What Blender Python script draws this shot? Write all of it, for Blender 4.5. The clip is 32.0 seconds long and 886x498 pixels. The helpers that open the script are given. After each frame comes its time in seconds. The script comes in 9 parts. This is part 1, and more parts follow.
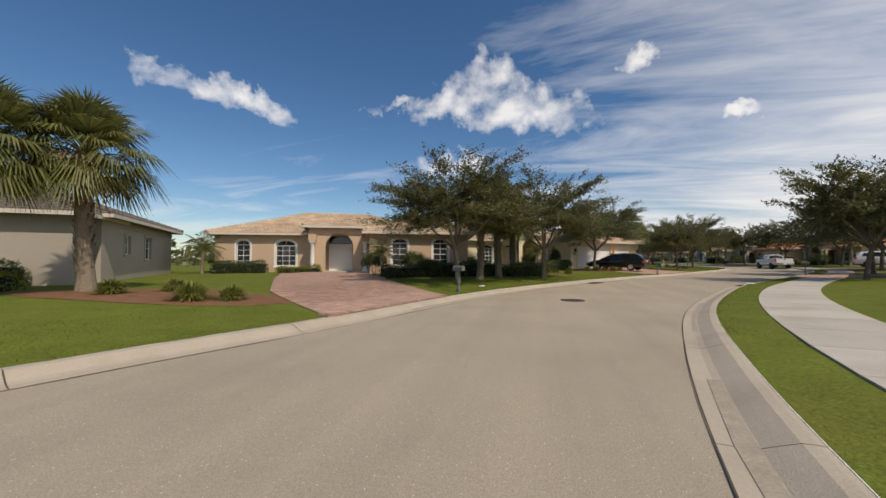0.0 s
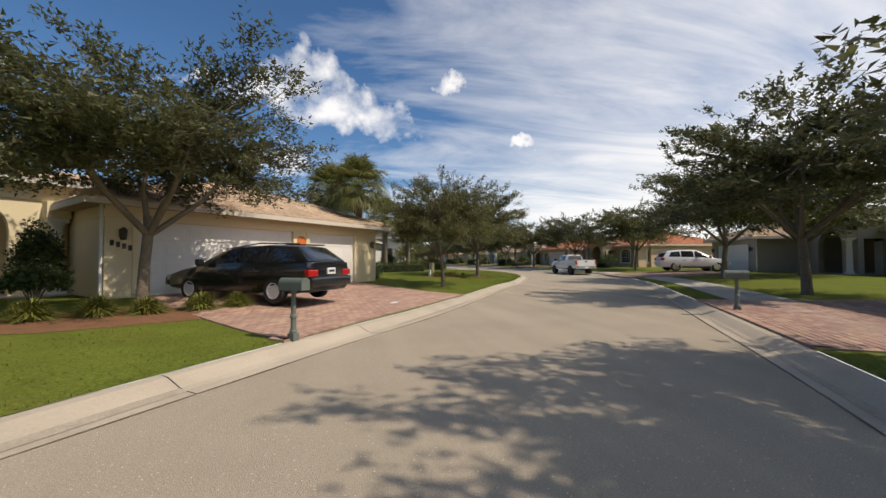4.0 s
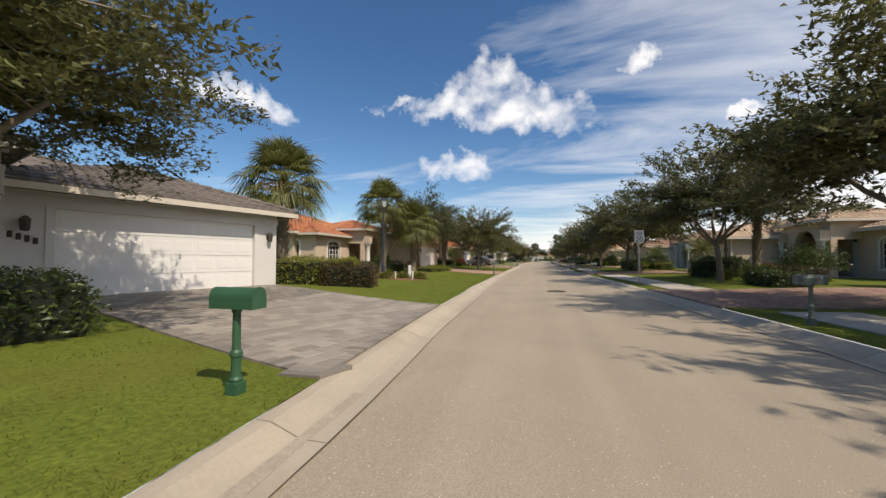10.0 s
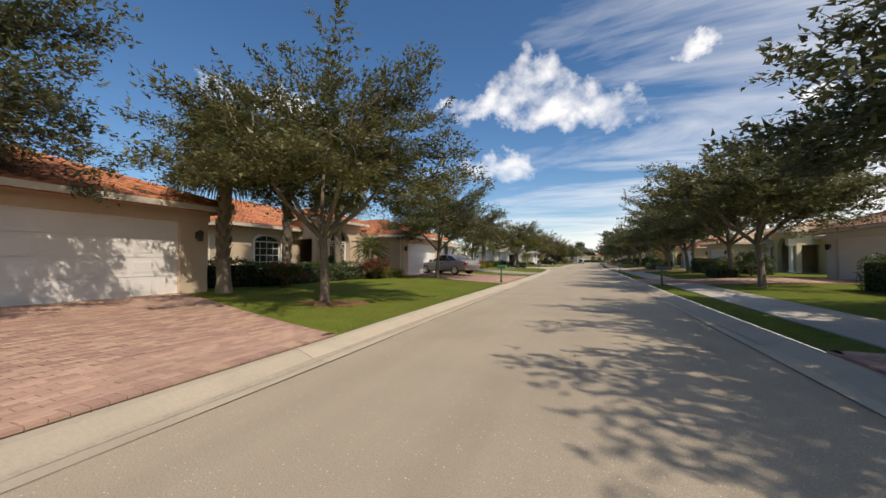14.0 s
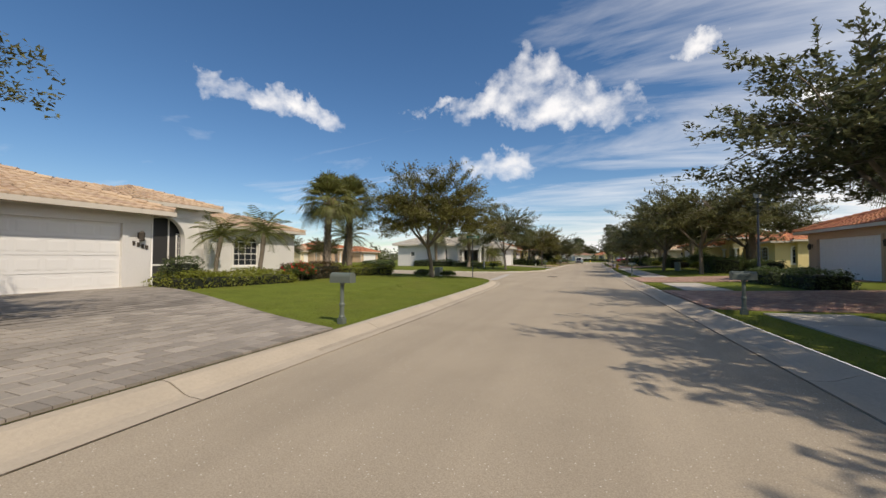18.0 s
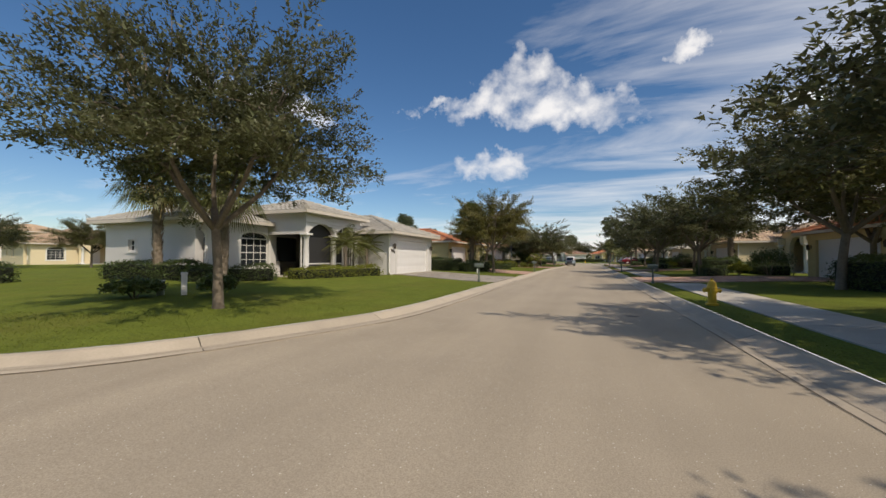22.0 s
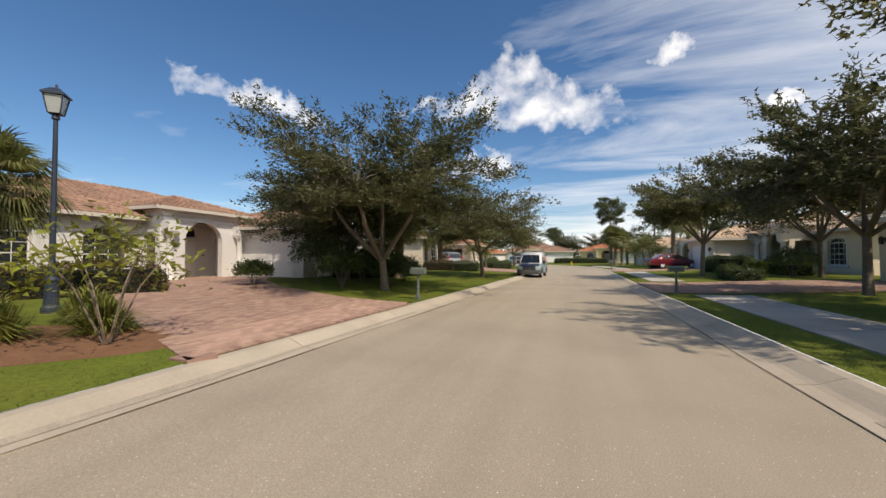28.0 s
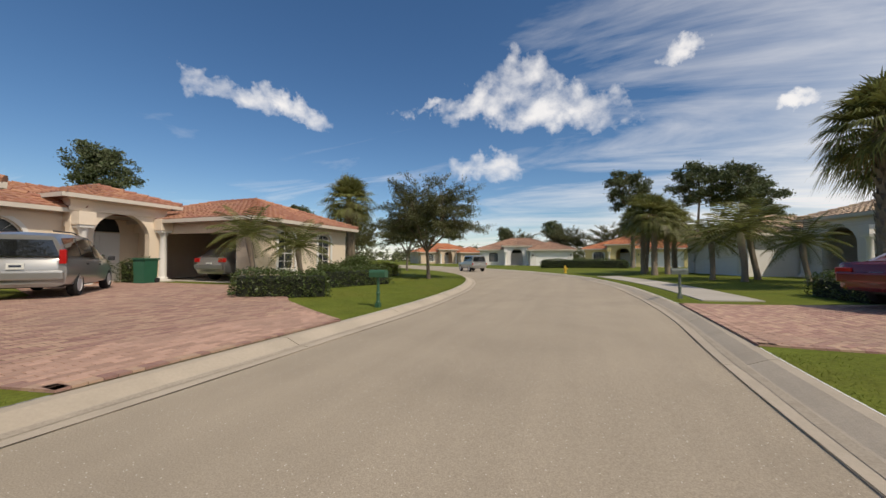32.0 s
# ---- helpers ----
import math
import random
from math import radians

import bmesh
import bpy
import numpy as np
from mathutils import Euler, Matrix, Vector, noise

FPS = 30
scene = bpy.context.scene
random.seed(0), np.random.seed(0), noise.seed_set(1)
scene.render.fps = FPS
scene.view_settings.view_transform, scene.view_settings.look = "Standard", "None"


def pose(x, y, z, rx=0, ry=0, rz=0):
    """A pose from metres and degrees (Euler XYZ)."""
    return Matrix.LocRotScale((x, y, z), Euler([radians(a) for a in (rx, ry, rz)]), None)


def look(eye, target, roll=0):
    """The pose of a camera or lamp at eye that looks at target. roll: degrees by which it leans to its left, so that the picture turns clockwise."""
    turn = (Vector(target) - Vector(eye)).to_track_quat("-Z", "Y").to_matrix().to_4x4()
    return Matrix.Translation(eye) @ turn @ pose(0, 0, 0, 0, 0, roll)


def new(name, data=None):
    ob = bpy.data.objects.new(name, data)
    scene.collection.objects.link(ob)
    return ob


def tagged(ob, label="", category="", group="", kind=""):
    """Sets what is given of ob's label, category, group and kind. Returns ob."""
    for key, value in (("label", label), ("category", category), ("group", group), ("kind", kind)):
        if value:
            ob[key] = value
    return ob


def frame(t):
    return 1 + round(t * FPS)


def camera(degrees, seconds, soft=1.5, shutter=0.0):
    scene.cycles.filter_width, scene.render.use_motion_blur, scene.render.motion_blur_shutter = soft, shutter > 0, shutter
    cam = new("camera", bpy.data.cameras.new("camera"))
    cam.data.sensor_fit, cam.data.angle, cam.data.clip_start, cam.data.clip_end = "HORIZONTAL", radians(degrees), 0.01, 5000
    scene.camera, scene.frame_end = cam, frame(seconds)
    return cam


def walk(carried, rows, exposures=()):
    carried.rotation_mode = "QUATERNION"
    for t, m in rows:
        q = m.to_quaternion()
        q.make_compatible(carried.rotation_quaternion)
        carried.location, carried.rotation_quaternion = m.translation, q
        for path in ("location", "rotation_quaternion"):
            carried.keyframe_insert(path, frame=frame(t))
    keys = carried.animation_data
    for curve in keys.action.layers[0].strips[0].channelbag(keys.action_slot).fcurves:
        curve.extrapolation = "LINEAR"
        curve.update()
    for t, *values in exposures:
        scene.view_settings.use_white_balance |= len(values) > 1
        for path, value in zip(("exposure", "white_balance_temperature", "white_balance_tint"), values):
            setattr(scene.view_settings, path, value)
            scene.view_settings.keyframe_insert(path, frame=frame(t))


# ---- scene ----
cam = camera(100.65, 32.0)
PATH = [
    (0.0, pose(-25.435, -4.611, 1.353, 91.452, 0.036, 14.657)),
    (0.5, pose(-24.961, -1.104, 1.353, 91.386, 0.069, 12.094)),
    (1.0, pose(-24.263, 2.366, 1.353, 91.532, 0.055, 8.531)),
    (1.5, pose(-23.364, 5.676, 1.353, 91.855, 0.014, 4.374)),
    (2.0, pose(-22.278, 8.784, 1.353, 91.751, 0.037, 0.151)),
    (2.5, pose(-20.884, 11.842, 1.353, 91.331, -0.048, -3.967)),
    (3.0, pose(-19.339, 14.632, 1.353, 91.437, -0.080, -7.382)),
    (3.5, pose(-17.643, 17.322, 1.353, 91.648, 0.117, -10.793)),
    (4.0, pose(-15.874, 19.954, 1.353, 91.694, 0.200, -12.436)),
    (4.5, pose(-14.181, 22.609, 1.353, 91.460, 0.015, -11.023)),
    (5.0, pose(-12.487, 25.341, 1.353, 91.483, 0.019, -10.624)),
    (5.5, pose(-10.770, 28.134, 1.353, 91.487, 0.030, -10.571)),
    (6.0, pose(-9.030, 30.989, 1.353, 91.475, 0.066, -10.248)),
    (6.5, pose(-7.296, 33.924, 1.353, 91.431, 0.177, -8.979)),
    (7.0, pose(-5.614, 36.964, 1.353, 91.384, 0.047, -5.932)),
    (7.5, pose(-4.223, 40.080, 1.353, 91.057, -0.218, -2.059)),
    (8.0, pose(-3.050, 43.315, 1.353, 91.186, 0.022, 1.675)),
    (8.5, pose(-2.035, 46.666, 1.353, 91.257, 0.056, 5.376)),
    (9.0, pose(-1.260, 50.218, 1.353, 91.382, -0.010, 9.146)),
    (9.5, pose(-0.701, 53.963, 1.353, 91.335, -0.097, 12.162)),
    (10.0, pose(-0.353, 57.855, 1.353, 91.484, -0.260, 14.817)),
    (10.5, pose(-0.104, 61.788, 1.353, 91.619, -0.254, 17.066)),
    (11.0, pose(0.020, 65.661, 1.353, 91.826, -0.010, 19.159)),
    (11.5, pose(0.011, 69.373, 1.353, 91.537, 0.289, 19.943)),
    (12.0, pose(0.090, 73.004, 1.353, 91.440, 0.219, 20.843)),
    (12.5, pose(0.104, 76.662, 1.353, 91.248, -0.010, 21.245)),
    (13.0, pose(0.113, 80.383, 1.353, 91.622, 0.128, 21.091)),
    (13.5, pose(0.144, 84.105, 1.353, 91.607, 0.132, 20.951)),
    (14.0, pose(0.156, 87.723, 1.353, 91.704, -0.051, 21.462)),
    (14.5, pose(0.136, 91.300, 1.353, 91.548, -0.160, 21.420)),
    (15.0, pose(0.122, 94.974, 1.353, 91.552, -0.063, 20.843)),
    (15.5, pose(0.119, 98.741, 1.353, 91.516, -0.010, 21.173)),
    (16.0, pose(0.101, 102.600, 1.353, 91.503, 0.006, 21.327)),
    (16.5, pose(0.075, 106.553, 1.353, 91.499, 0.009, 21.379)),
    (17.0, pose(0.046, 110.598, 1.353, 91.496, 0.007, 21.373)),
    (17.5, pose(0.018, 114.737, 1.353, 91.490, -0.004, 21.340)),
    (18.0, pose(-0.035, 118.969, 1.353, 91.477, -0.141, 21.361)),
    (18.5, pose(-0.087, 123.173, 1.353, 91.438, -0.014, 21.282)),
    (19.0, pose(-0.114, 127.198, 1.353, 91.423, 0.158, 21.250)),
    (19.5, pose(-0.121, 131.175, 1.353, 91.542, -0.083, 21.383)),
    (20.0, pose(-0.209, 135.221, 1.353, 91.620, -0.128, 21.190)),
    (20.5, pose(-0.260, 139.285, 1.353, 91.781, -0.066, 20.948)),
    (21.0, pose(-0.256, 143.314, 1.353, 91.791, -0.279, 20.721)),
    (21.5, pose(-0.179, 147.303, 1.353, 91.618, -0.343, 20.824)),
    (22.0, pose(-0.253, 151.285, 1.353, 91.448, -0.244, 20.399)),
    (22.5, pose(-0.214, 155.231, 1.353, 91.407, -0.249, 19.986)),
    (23.0, pose(-0.150, 159.130, 1.353, 91.545, -0.031, 19.865)),
    (23.5, pose(-0.097, 162.913, 1.353, 91.421, 0.384, 20.036)),
    (24.0, pose(-0.058, 166.557, 1.353, 91.464, 0.596, 20.850)),
    (24.5, pose(-0.059, 170.229, 1.353, 91.648, 0.331, 21.119)),
    (25.0, pose(-0.060, 173.976, 1.353, 91.537, 0.109, 20.893)),
    (25.5, pose(-0.039, 177.799, 1.353, 91.483, 0.024, 20.421)),
    (26.0, pose(0.017, 181.697, 1.353, 91.407, -0.045, 19.883)),
    (26.5, pose(0.108, 185.671, 1.353, 91.202, -0.198, 19.431)),
    (27.0, pose(0.224, 189.721, 1.353, 91.272, -0.138, 19.239)),
    (27.5, pose(0.325, 193.735, 1.353, 91.242, -0.042, 18.866)),
    (28.0, pose(0.488, 197.609, 1.353, 91.466, 0.076, 18.646)),
    (28.5, pose(0.691, 201.318, 1.353, 91.752, 0.342, 18.873)),
    (29.0, pose(0.756, 204.984, 1.353, 91.554, 0.241, 18.780)),
    (29.5, pose(0.907, 208.843, 1.353, 91.494, 0.184, 18.570)),
    (30.0, pose(1.103, 212.702, 1.353, 91.374, 0.226, 18.443)),
    (30.5, pose(1.326, 216.545, 1.353, 91.543, -0.087, 18.314)),
    (31.0, pose(1.677, 220.449, 1.353, 91.549, -0.015, 18.553)),
    (31.5, pose(1.845, 224.281, 1.353, 91.502, -0.024, 18.965)),
    (32.0, pose(1.947, 228.118, 1.353, 91.623, -0.130, 19.585)),
]
walk(cam, PATH, [(0, -0.38, 6720, 12), (1.6, -0.14, 6720, 12), (4, -0.12, 6720, 12), (7, -0.12, 6720, 12), (9, -0.04, 6720, 12), (12, -0.12, 6720, 12), (14, -0.04, 6720, 12), (15, 0.02, 6720, 12), (18, -0.16, 6720, 12), (20.2, -0.28, 6720, 12), (22, -0.26, 6720, 12), (24, -0.1, 6720, 12), (27, -0.06, 6720, 12), (29, -0.02, 6720, 12), (30.4, -0.06, 6720, 12), (32, -0.32, 6720, 12)])
SUN_AZ, SUN_EL = radians(125), radians(50)
SUN_STRENGTH, SKY_STRENGTH, CLOUD_LIGHT = 3.95, 0.100, 12.0
# heaps of cloud: heading, height, half widths in degrees, slope
CLOUDS = [(-8.0, 25.0, 8.0, 5.0, 0.0), (-14.0, 23.0, 8.5, 3.0, 0.10), (1.0, 21.6, 9.0, 3.8, -0.2), (-22.5, 22.6, 6.0, 1.3, 0.22), (-4.5, 21.5, 9.0, 3.4, -0.1),
          (-49.5, 21.3, 7.0, 2.3, -0.10), (-41.5, 20.6, 6.5, 2.3, -0.35),
          (-13.0, 14.0, 6.5, 2.6, -0.05), (13.6, 25.8, 3.2, 1.9, 0.0), (24.8, 17.5, 2.6, 1.2, -0.2)]

# ---- world, sun ----
world = bpy.data.worlds.new("world")
scene.world = world
world.use_nodes = True


def build_sky():
    nt = world.node_tree
    nt.nodes.clear()
    N, L = nt.nodes.new, nt.links.new

    def mth(op, a, b=None, c=None, clamp=False):
        n = N("ShaderNodeMath")
        n.operation, n.use_clamp = op, clamp
        for i, v in enumerate((a, b, c)):
            if v is None:
                continue
            if isinstance(v, (int, float)):
                n.inputs[i].default_value = v
            else:
                L(v, n.inputs[i])
        return n.outputs[0]

    out, bg = N("ShaderNodeOutputWorld"), N("ShaderNodeBackground")
    sky = N("ShaderNodeTexSky")
    sky.sky_type, sky.sun_disc = "NISHITA", False
    sky.sun_elevation, sky.sun_rotation = SUN_EL, SUN_AZ
    sky.altitude, sky.air_density, sky.dust_density, sky.ozone_density = 0, 1.0, 0.22, 3.6
    tc = N("ShaderNodeTexCoord")
    sep = N("ShaderNodeSeparateXYZ")
    L(tc.outputs["Generated"], sep.inputs[0])
    az = mth("ARCTAN2", sep.outputs[0], sep.outputs[1])          # 0 along +y, positive to +x
    el = mth("ARCSINE", sep.outputs[2])
    # a flat cloud deck seen in perspective for the thin cloud
    zc = mth("MAXIMUM", sep.outputs[2], 0.03)
    flat = N("ShaderNodeCombineXYZ")
    L(mth("DIVIDE", sep.outputs[0], mth("ADD", zc, 0.12)), flat.inputs[0])
    L(mth("DIVIDE", sep.outputs[1], mth("ADD", zc, 0.12)), flat.inputs[1])
    ae = N("ShaderNodeCombineXYZ")
    L(az, ae.inputs[0])
    L(el, ae.inputs[1])

    def noisy(vec, scale, detail, rough=0.55, dist=0.0, sx=1.0, sy=1.0, turn=0.0):
        mp = N("ShaderNodeMapping")
        mp.inputs["Scale"].default_value = (sx, sy, 1)
        mp.inputs["Rotation"].default_value = (0, 0, turn)
        L(vec, mp.inputs[0])
        n = N("ShaderNodeTexNoise")
        n.inputs["Scale"].default_value, n.inputs["Detail"].default_value = scale, detail
        n.inputs["Roughness"].default_value, n.inputs["Distortion"].default_value = rough, dist
        L(mp.outputs[0], n.inputs["Vector"])
        return n.outputs["Fac"]

    puff = noisy(ae.outputs[0], 8.5, 10, 0.54, 0.2, 1.0, 1.25)

    # the outlines are pushed about so that no heap is a plain oval
    waz = mth("MULTIPLY_ADD", noisy(ae.outputs[0], 14.0, 5, 0.6), 0.14, mth("SUBTRACT", az, 0.07))
    wel = mth("MULTIPLY_ADD", noisy(ae.outputs[0], 17.0, 5, 0.6, 0.0, 1.0, 1.0, 1.1), 0.11, mth("SUBTRACT", el, 0.055))

    def blob(a0, e0, ra, re, slope=0.0):
        da = mth("SUBTRACT", waz, math.radians(a0))
        de = mth("SUBTRACT", mth("SUBTRACT", wel, math.radians(e0)), mth("MULTIPLY", da, slope))
        q = mth("ADD", mth("POWER", mth("ABSOLUTE", mth("DIVIDE", da, math.radians(ra))), 2.0),
                mth("POWER", mth("ABSOLUTE", mth("DIVIDE", de, math.radians(re))), 2.0))
        return mth("SUBTRACT", 1.0, q)

    cum = None
    for b in CLOUDS:
        v = mth("MAXIMUM", blob(*b), -1.5)
        cum = v if cum is None else mth("MAXIMUM", cum, v)
    curl = noisy(ae.outputs[0], 26.0, 6, 0.6, 0.4, 0.8, 1.2)
    body = mth("MULTIPLY_ADD", puff, 2.7, mth("ADD", mth("MULTIPLY_ADD", curl, 0.45, mth("MULTIPLY", cum, 0.85)), -1.80))
    cumulus = mth("SMOOTH_MIN", mth("MAXIMUM", mth("MULTIPLY", body, 1.15), 0.0), 1.0, 0.25)
    # streaky high cloud, thicker to the right of the street and towards the horizon
    streak = noisy(flat.outputs[0], 1.1, 8, 0.6, 1.2, 0.55, 1.5, 0.9)
    streak2 = noisy(flat.outputs[0], 0.45, 6, 0.55, 0.8, 0.6, 1.2, 0.5)
    veil = mth("MULTIPLY_ADD", mth("MINIMUM", mth("MAXIMUM", mth("ADD", az, 0.85), 0.0), 1.6), 0.36, -0.22)
    low = mth("MULTIPLY", mth("POWER", mth("SUBTRACT", 1.0, mth("MINIMUM", mth("MAXIMUM", el, 0.0), 1.0)), 7.0), 0.37)
    thin = mth("ADD", mth("ADD", mth("MULTIPLY", streak, 0.9), mth("MULTIPLY", streak2, 1.0)), mth("ADD", mth("ADD", veil, low), -0.98))
    thin = mth("MINIMUM", mth("MAXIMUM", mth("MULTIPLY", thin, 1.7), 0.0), 0.88)
    cover = mth("MAXIMUM", cumulus, thin, clamp=True)
    # underside shading of the heaps
    shade = mth("MULTIPLY_ADD", noisy(ae.outputs[0], 5.0, 5, 0.5, 0.0, 1.0, 1.6), 0.5, 0.62)
    ccol = N("ShaderNodeMix")
    ccol.data_type = "RGBA"
    ccol.inputs[6].default_value = (*[c * CLOUD_LIGHT for c in (0.62, 0.70, 0.82)], 1)
    ccol.inputs[7].default_value = (*[c * CLOUD_LIGHT for c in (1.0, 0.99, 0.97)], 1)
    L(mth("MULTIPLY", shade, 1.0, clamp=True), ccol.inputs[0])
    mix = N("ShaderNodeMix")
    mix.data_type = "RGBA"
    L(cover, mix.inputs[0])
    clear = N("ShaderNodeHueSaturation")
    clear.inputs["Saturation"].default_value, clear.inputs["Value"].default_value = 1.18, 1.22
    L(sky.outputs[0], clear.inputs["Color"])
    L(clear.outputs[0], mix.inputs[6])
    L(ccol.outputs[2], mix.inputs[7])
    L(mix.outputs[2], bg.inputs[0])
    bg.inputs[1].default_value = SKY_STRENGTH
    L(bg.outputs[0], out.inputs[0])


build_sky()
sun_data = bpy.data.lights.new("sun", "SUN")
sun_data.energy, sun_data.angle, sun_data.color = SUN_STRENGTH, math.radians(0.8), (1.0, 0.895, 0.75)
sun = new("sun", sun_data)
sun.matrix_world = look((60, 40, 80), (60 - math.sin(SUN_AZ) * math.cos(SUN_EL), 40 - math.cos(SUN_AZ) * math.cos(SUN_EL), 80 - math.sin(SUN_EL)))


# ---- materials ----
def material(name, base, rough=0.8, metal=0.0, var=0.0, scale=3.0, fine=40.0, fine_var=0.0, bump=0.0, bump_scale=60.0,
             spec=0.5, coat=0.0, rand=0.0, island=0.0, stain=None, stain_amt=0.0, stain_scale=0.4, emit=None, transmission=0.0, hue=0.0):
    m = bpy.data.materials.new(name)
    m.use_nodes = True
    nt = m.node_tree
    N, L = nt.nodes.new, nt.links.new
    b = nt.nodes["Principled BSDF"]
    b.inputs["Roughness"].default_value, b.inputs["Metallic"].default_value = rough, metal
    b.inputs["Specular IOR Level"].default_value = spec
    b.inputs["Coat Weight"].default_value, b.inputs["Coat Roughness"].default_value = coat, 0.05
    b.inputs["Transmission Weight"].default_value = transmission
    b.inputs["Base Color"].default_value = (*base, 1)
    if emit:
        b.inputs["Emission Color"].default_value, b.inputs["Emission Strength"].default_value = (*emit[:3], 1), emit[3]
    geo = N("ShaderNodeNewGeometry")
    col = None
    if var or fine_var or rand or island or stain:
        add = None

        def acc(sock, amt):
            nonlocal add
            s = N("ShaderNodeMath")
            s.operation = "MULTIPLY_ADD"
            L(sock, s.inputs[0])
            s.inputs[1].default_value = 2 * amt
            if add is None:
                s.inputs[2].default_value = 1 - amt
            else:
                sub = N("ShaderNodeMath")
                sub.operation = "SUBTRACT"
                L(add, sub.inputs[0])
                sub.inputs[1].default_value = amt
                L(sub.outputs[0], s.inputs[2])
            add = s.outputs[0]

        def nz(sc, det):
            n = N("ShaderNodeTexNoise")
            n.inputs["Scale"].default_value, n.inputs["Detail"].default_value = sc, det
            L(geo.outputs["Position"], n.inputs["Vector"])
            return n.outputs["Fac"]

        if var:
            acc(nz(scale, 5), var)
        if fine_var:
            acc(nz(fine, 3), fine_var)
        if rand:
            oi = N("ShaderNodeObjectInfo")
            acc(oi.outputs["Random"], rand)
        if island:
            acc(geo.outputs["Random Per Island"], island)
        hsv = N("ShaderNodeHueSaturation")
        hsv.inputs["Color"].default_value = (*base, 1)
        if add is not None:
            L(add, hsv.inputs["Value"])
        if hue:
            h = N("ShaderNodeMath")
            h.operation = "MULTIPLY_ADD"
            L(geo.outputs["Random Per Island"], h.inputs[0])
            h.inputs[1].default_value, h.inputs[2].default_value = hue, 0.5 - hue / 2
            L(h.outputs[0], hsv.inputs["Hue"])
        col = hsv.outputs[0]
        if stain:
            mx = N("ShaderNodeMix")
            mx.data_type = "RGBA"
            ramp = N("ShaderNodeMapRange")
            ramp.inputs[1].default_value, ramp.inputs[2].default_value = 0.48, 0.72
            ramp.inputs[4].default_value = stain_amt
            L(nz(stain_scale, 6), ramp.inputs[0])
            L(ramp.outputs[0], mx.inputs[0])
            L(col, mx.inputs[6])
            mx.inputs[7].default_value = (*stain, 1)
            col = mx.outputs[2]
        L(col, b.inputs["Base Color"])
    if bump:
        n = N("ShaderNodeTexNoise")
        n.inputs["Scale"].default_value, n.inputs["Detail"].default_value = bump_scale, 4
        L(geo.outputs["Position"], n.inputs["Vector"])
        bp = N("ShaderNodeBump")
        bp.inputs["Strength"].default_value, bp.inputs["Distance"].default_value = bump, 0.02
        L(n.outputs["Fac"], bp.inputs["Height"])
        L(bp.outputs[0], b.inputs["Normal"])
    return m


def leaf_material(name, base, trans=0.3, var=0.25, rough=0.5, spec=0.3, hue=0.04):
    m = material(name, base, rough, var=0.18, scale=0.6, island=var, spec=spec, hue=hue)
    nt = m.node_tree
    b = nt.nodes["Principled BSDF"]
    tr, mx = nt.nodes.new("ShaderNodeBsdfTranslucent"), nt.nodes.new("ShaderNodeMixShader")
    nt.links.new(b.inputs["Base Color"].links[0].from_socket, tr.inputs["Color"])
    mx.inputs[0].default_value = trans
    nt.links.new(b.outputs[0], mx.inputs[1])
    nt.links.new(tr.outputs[0], mx.inputs[2])
    nt.links.new(mx.outputs[0], nt.nodes["Material Output"].inputs[0])
    return m


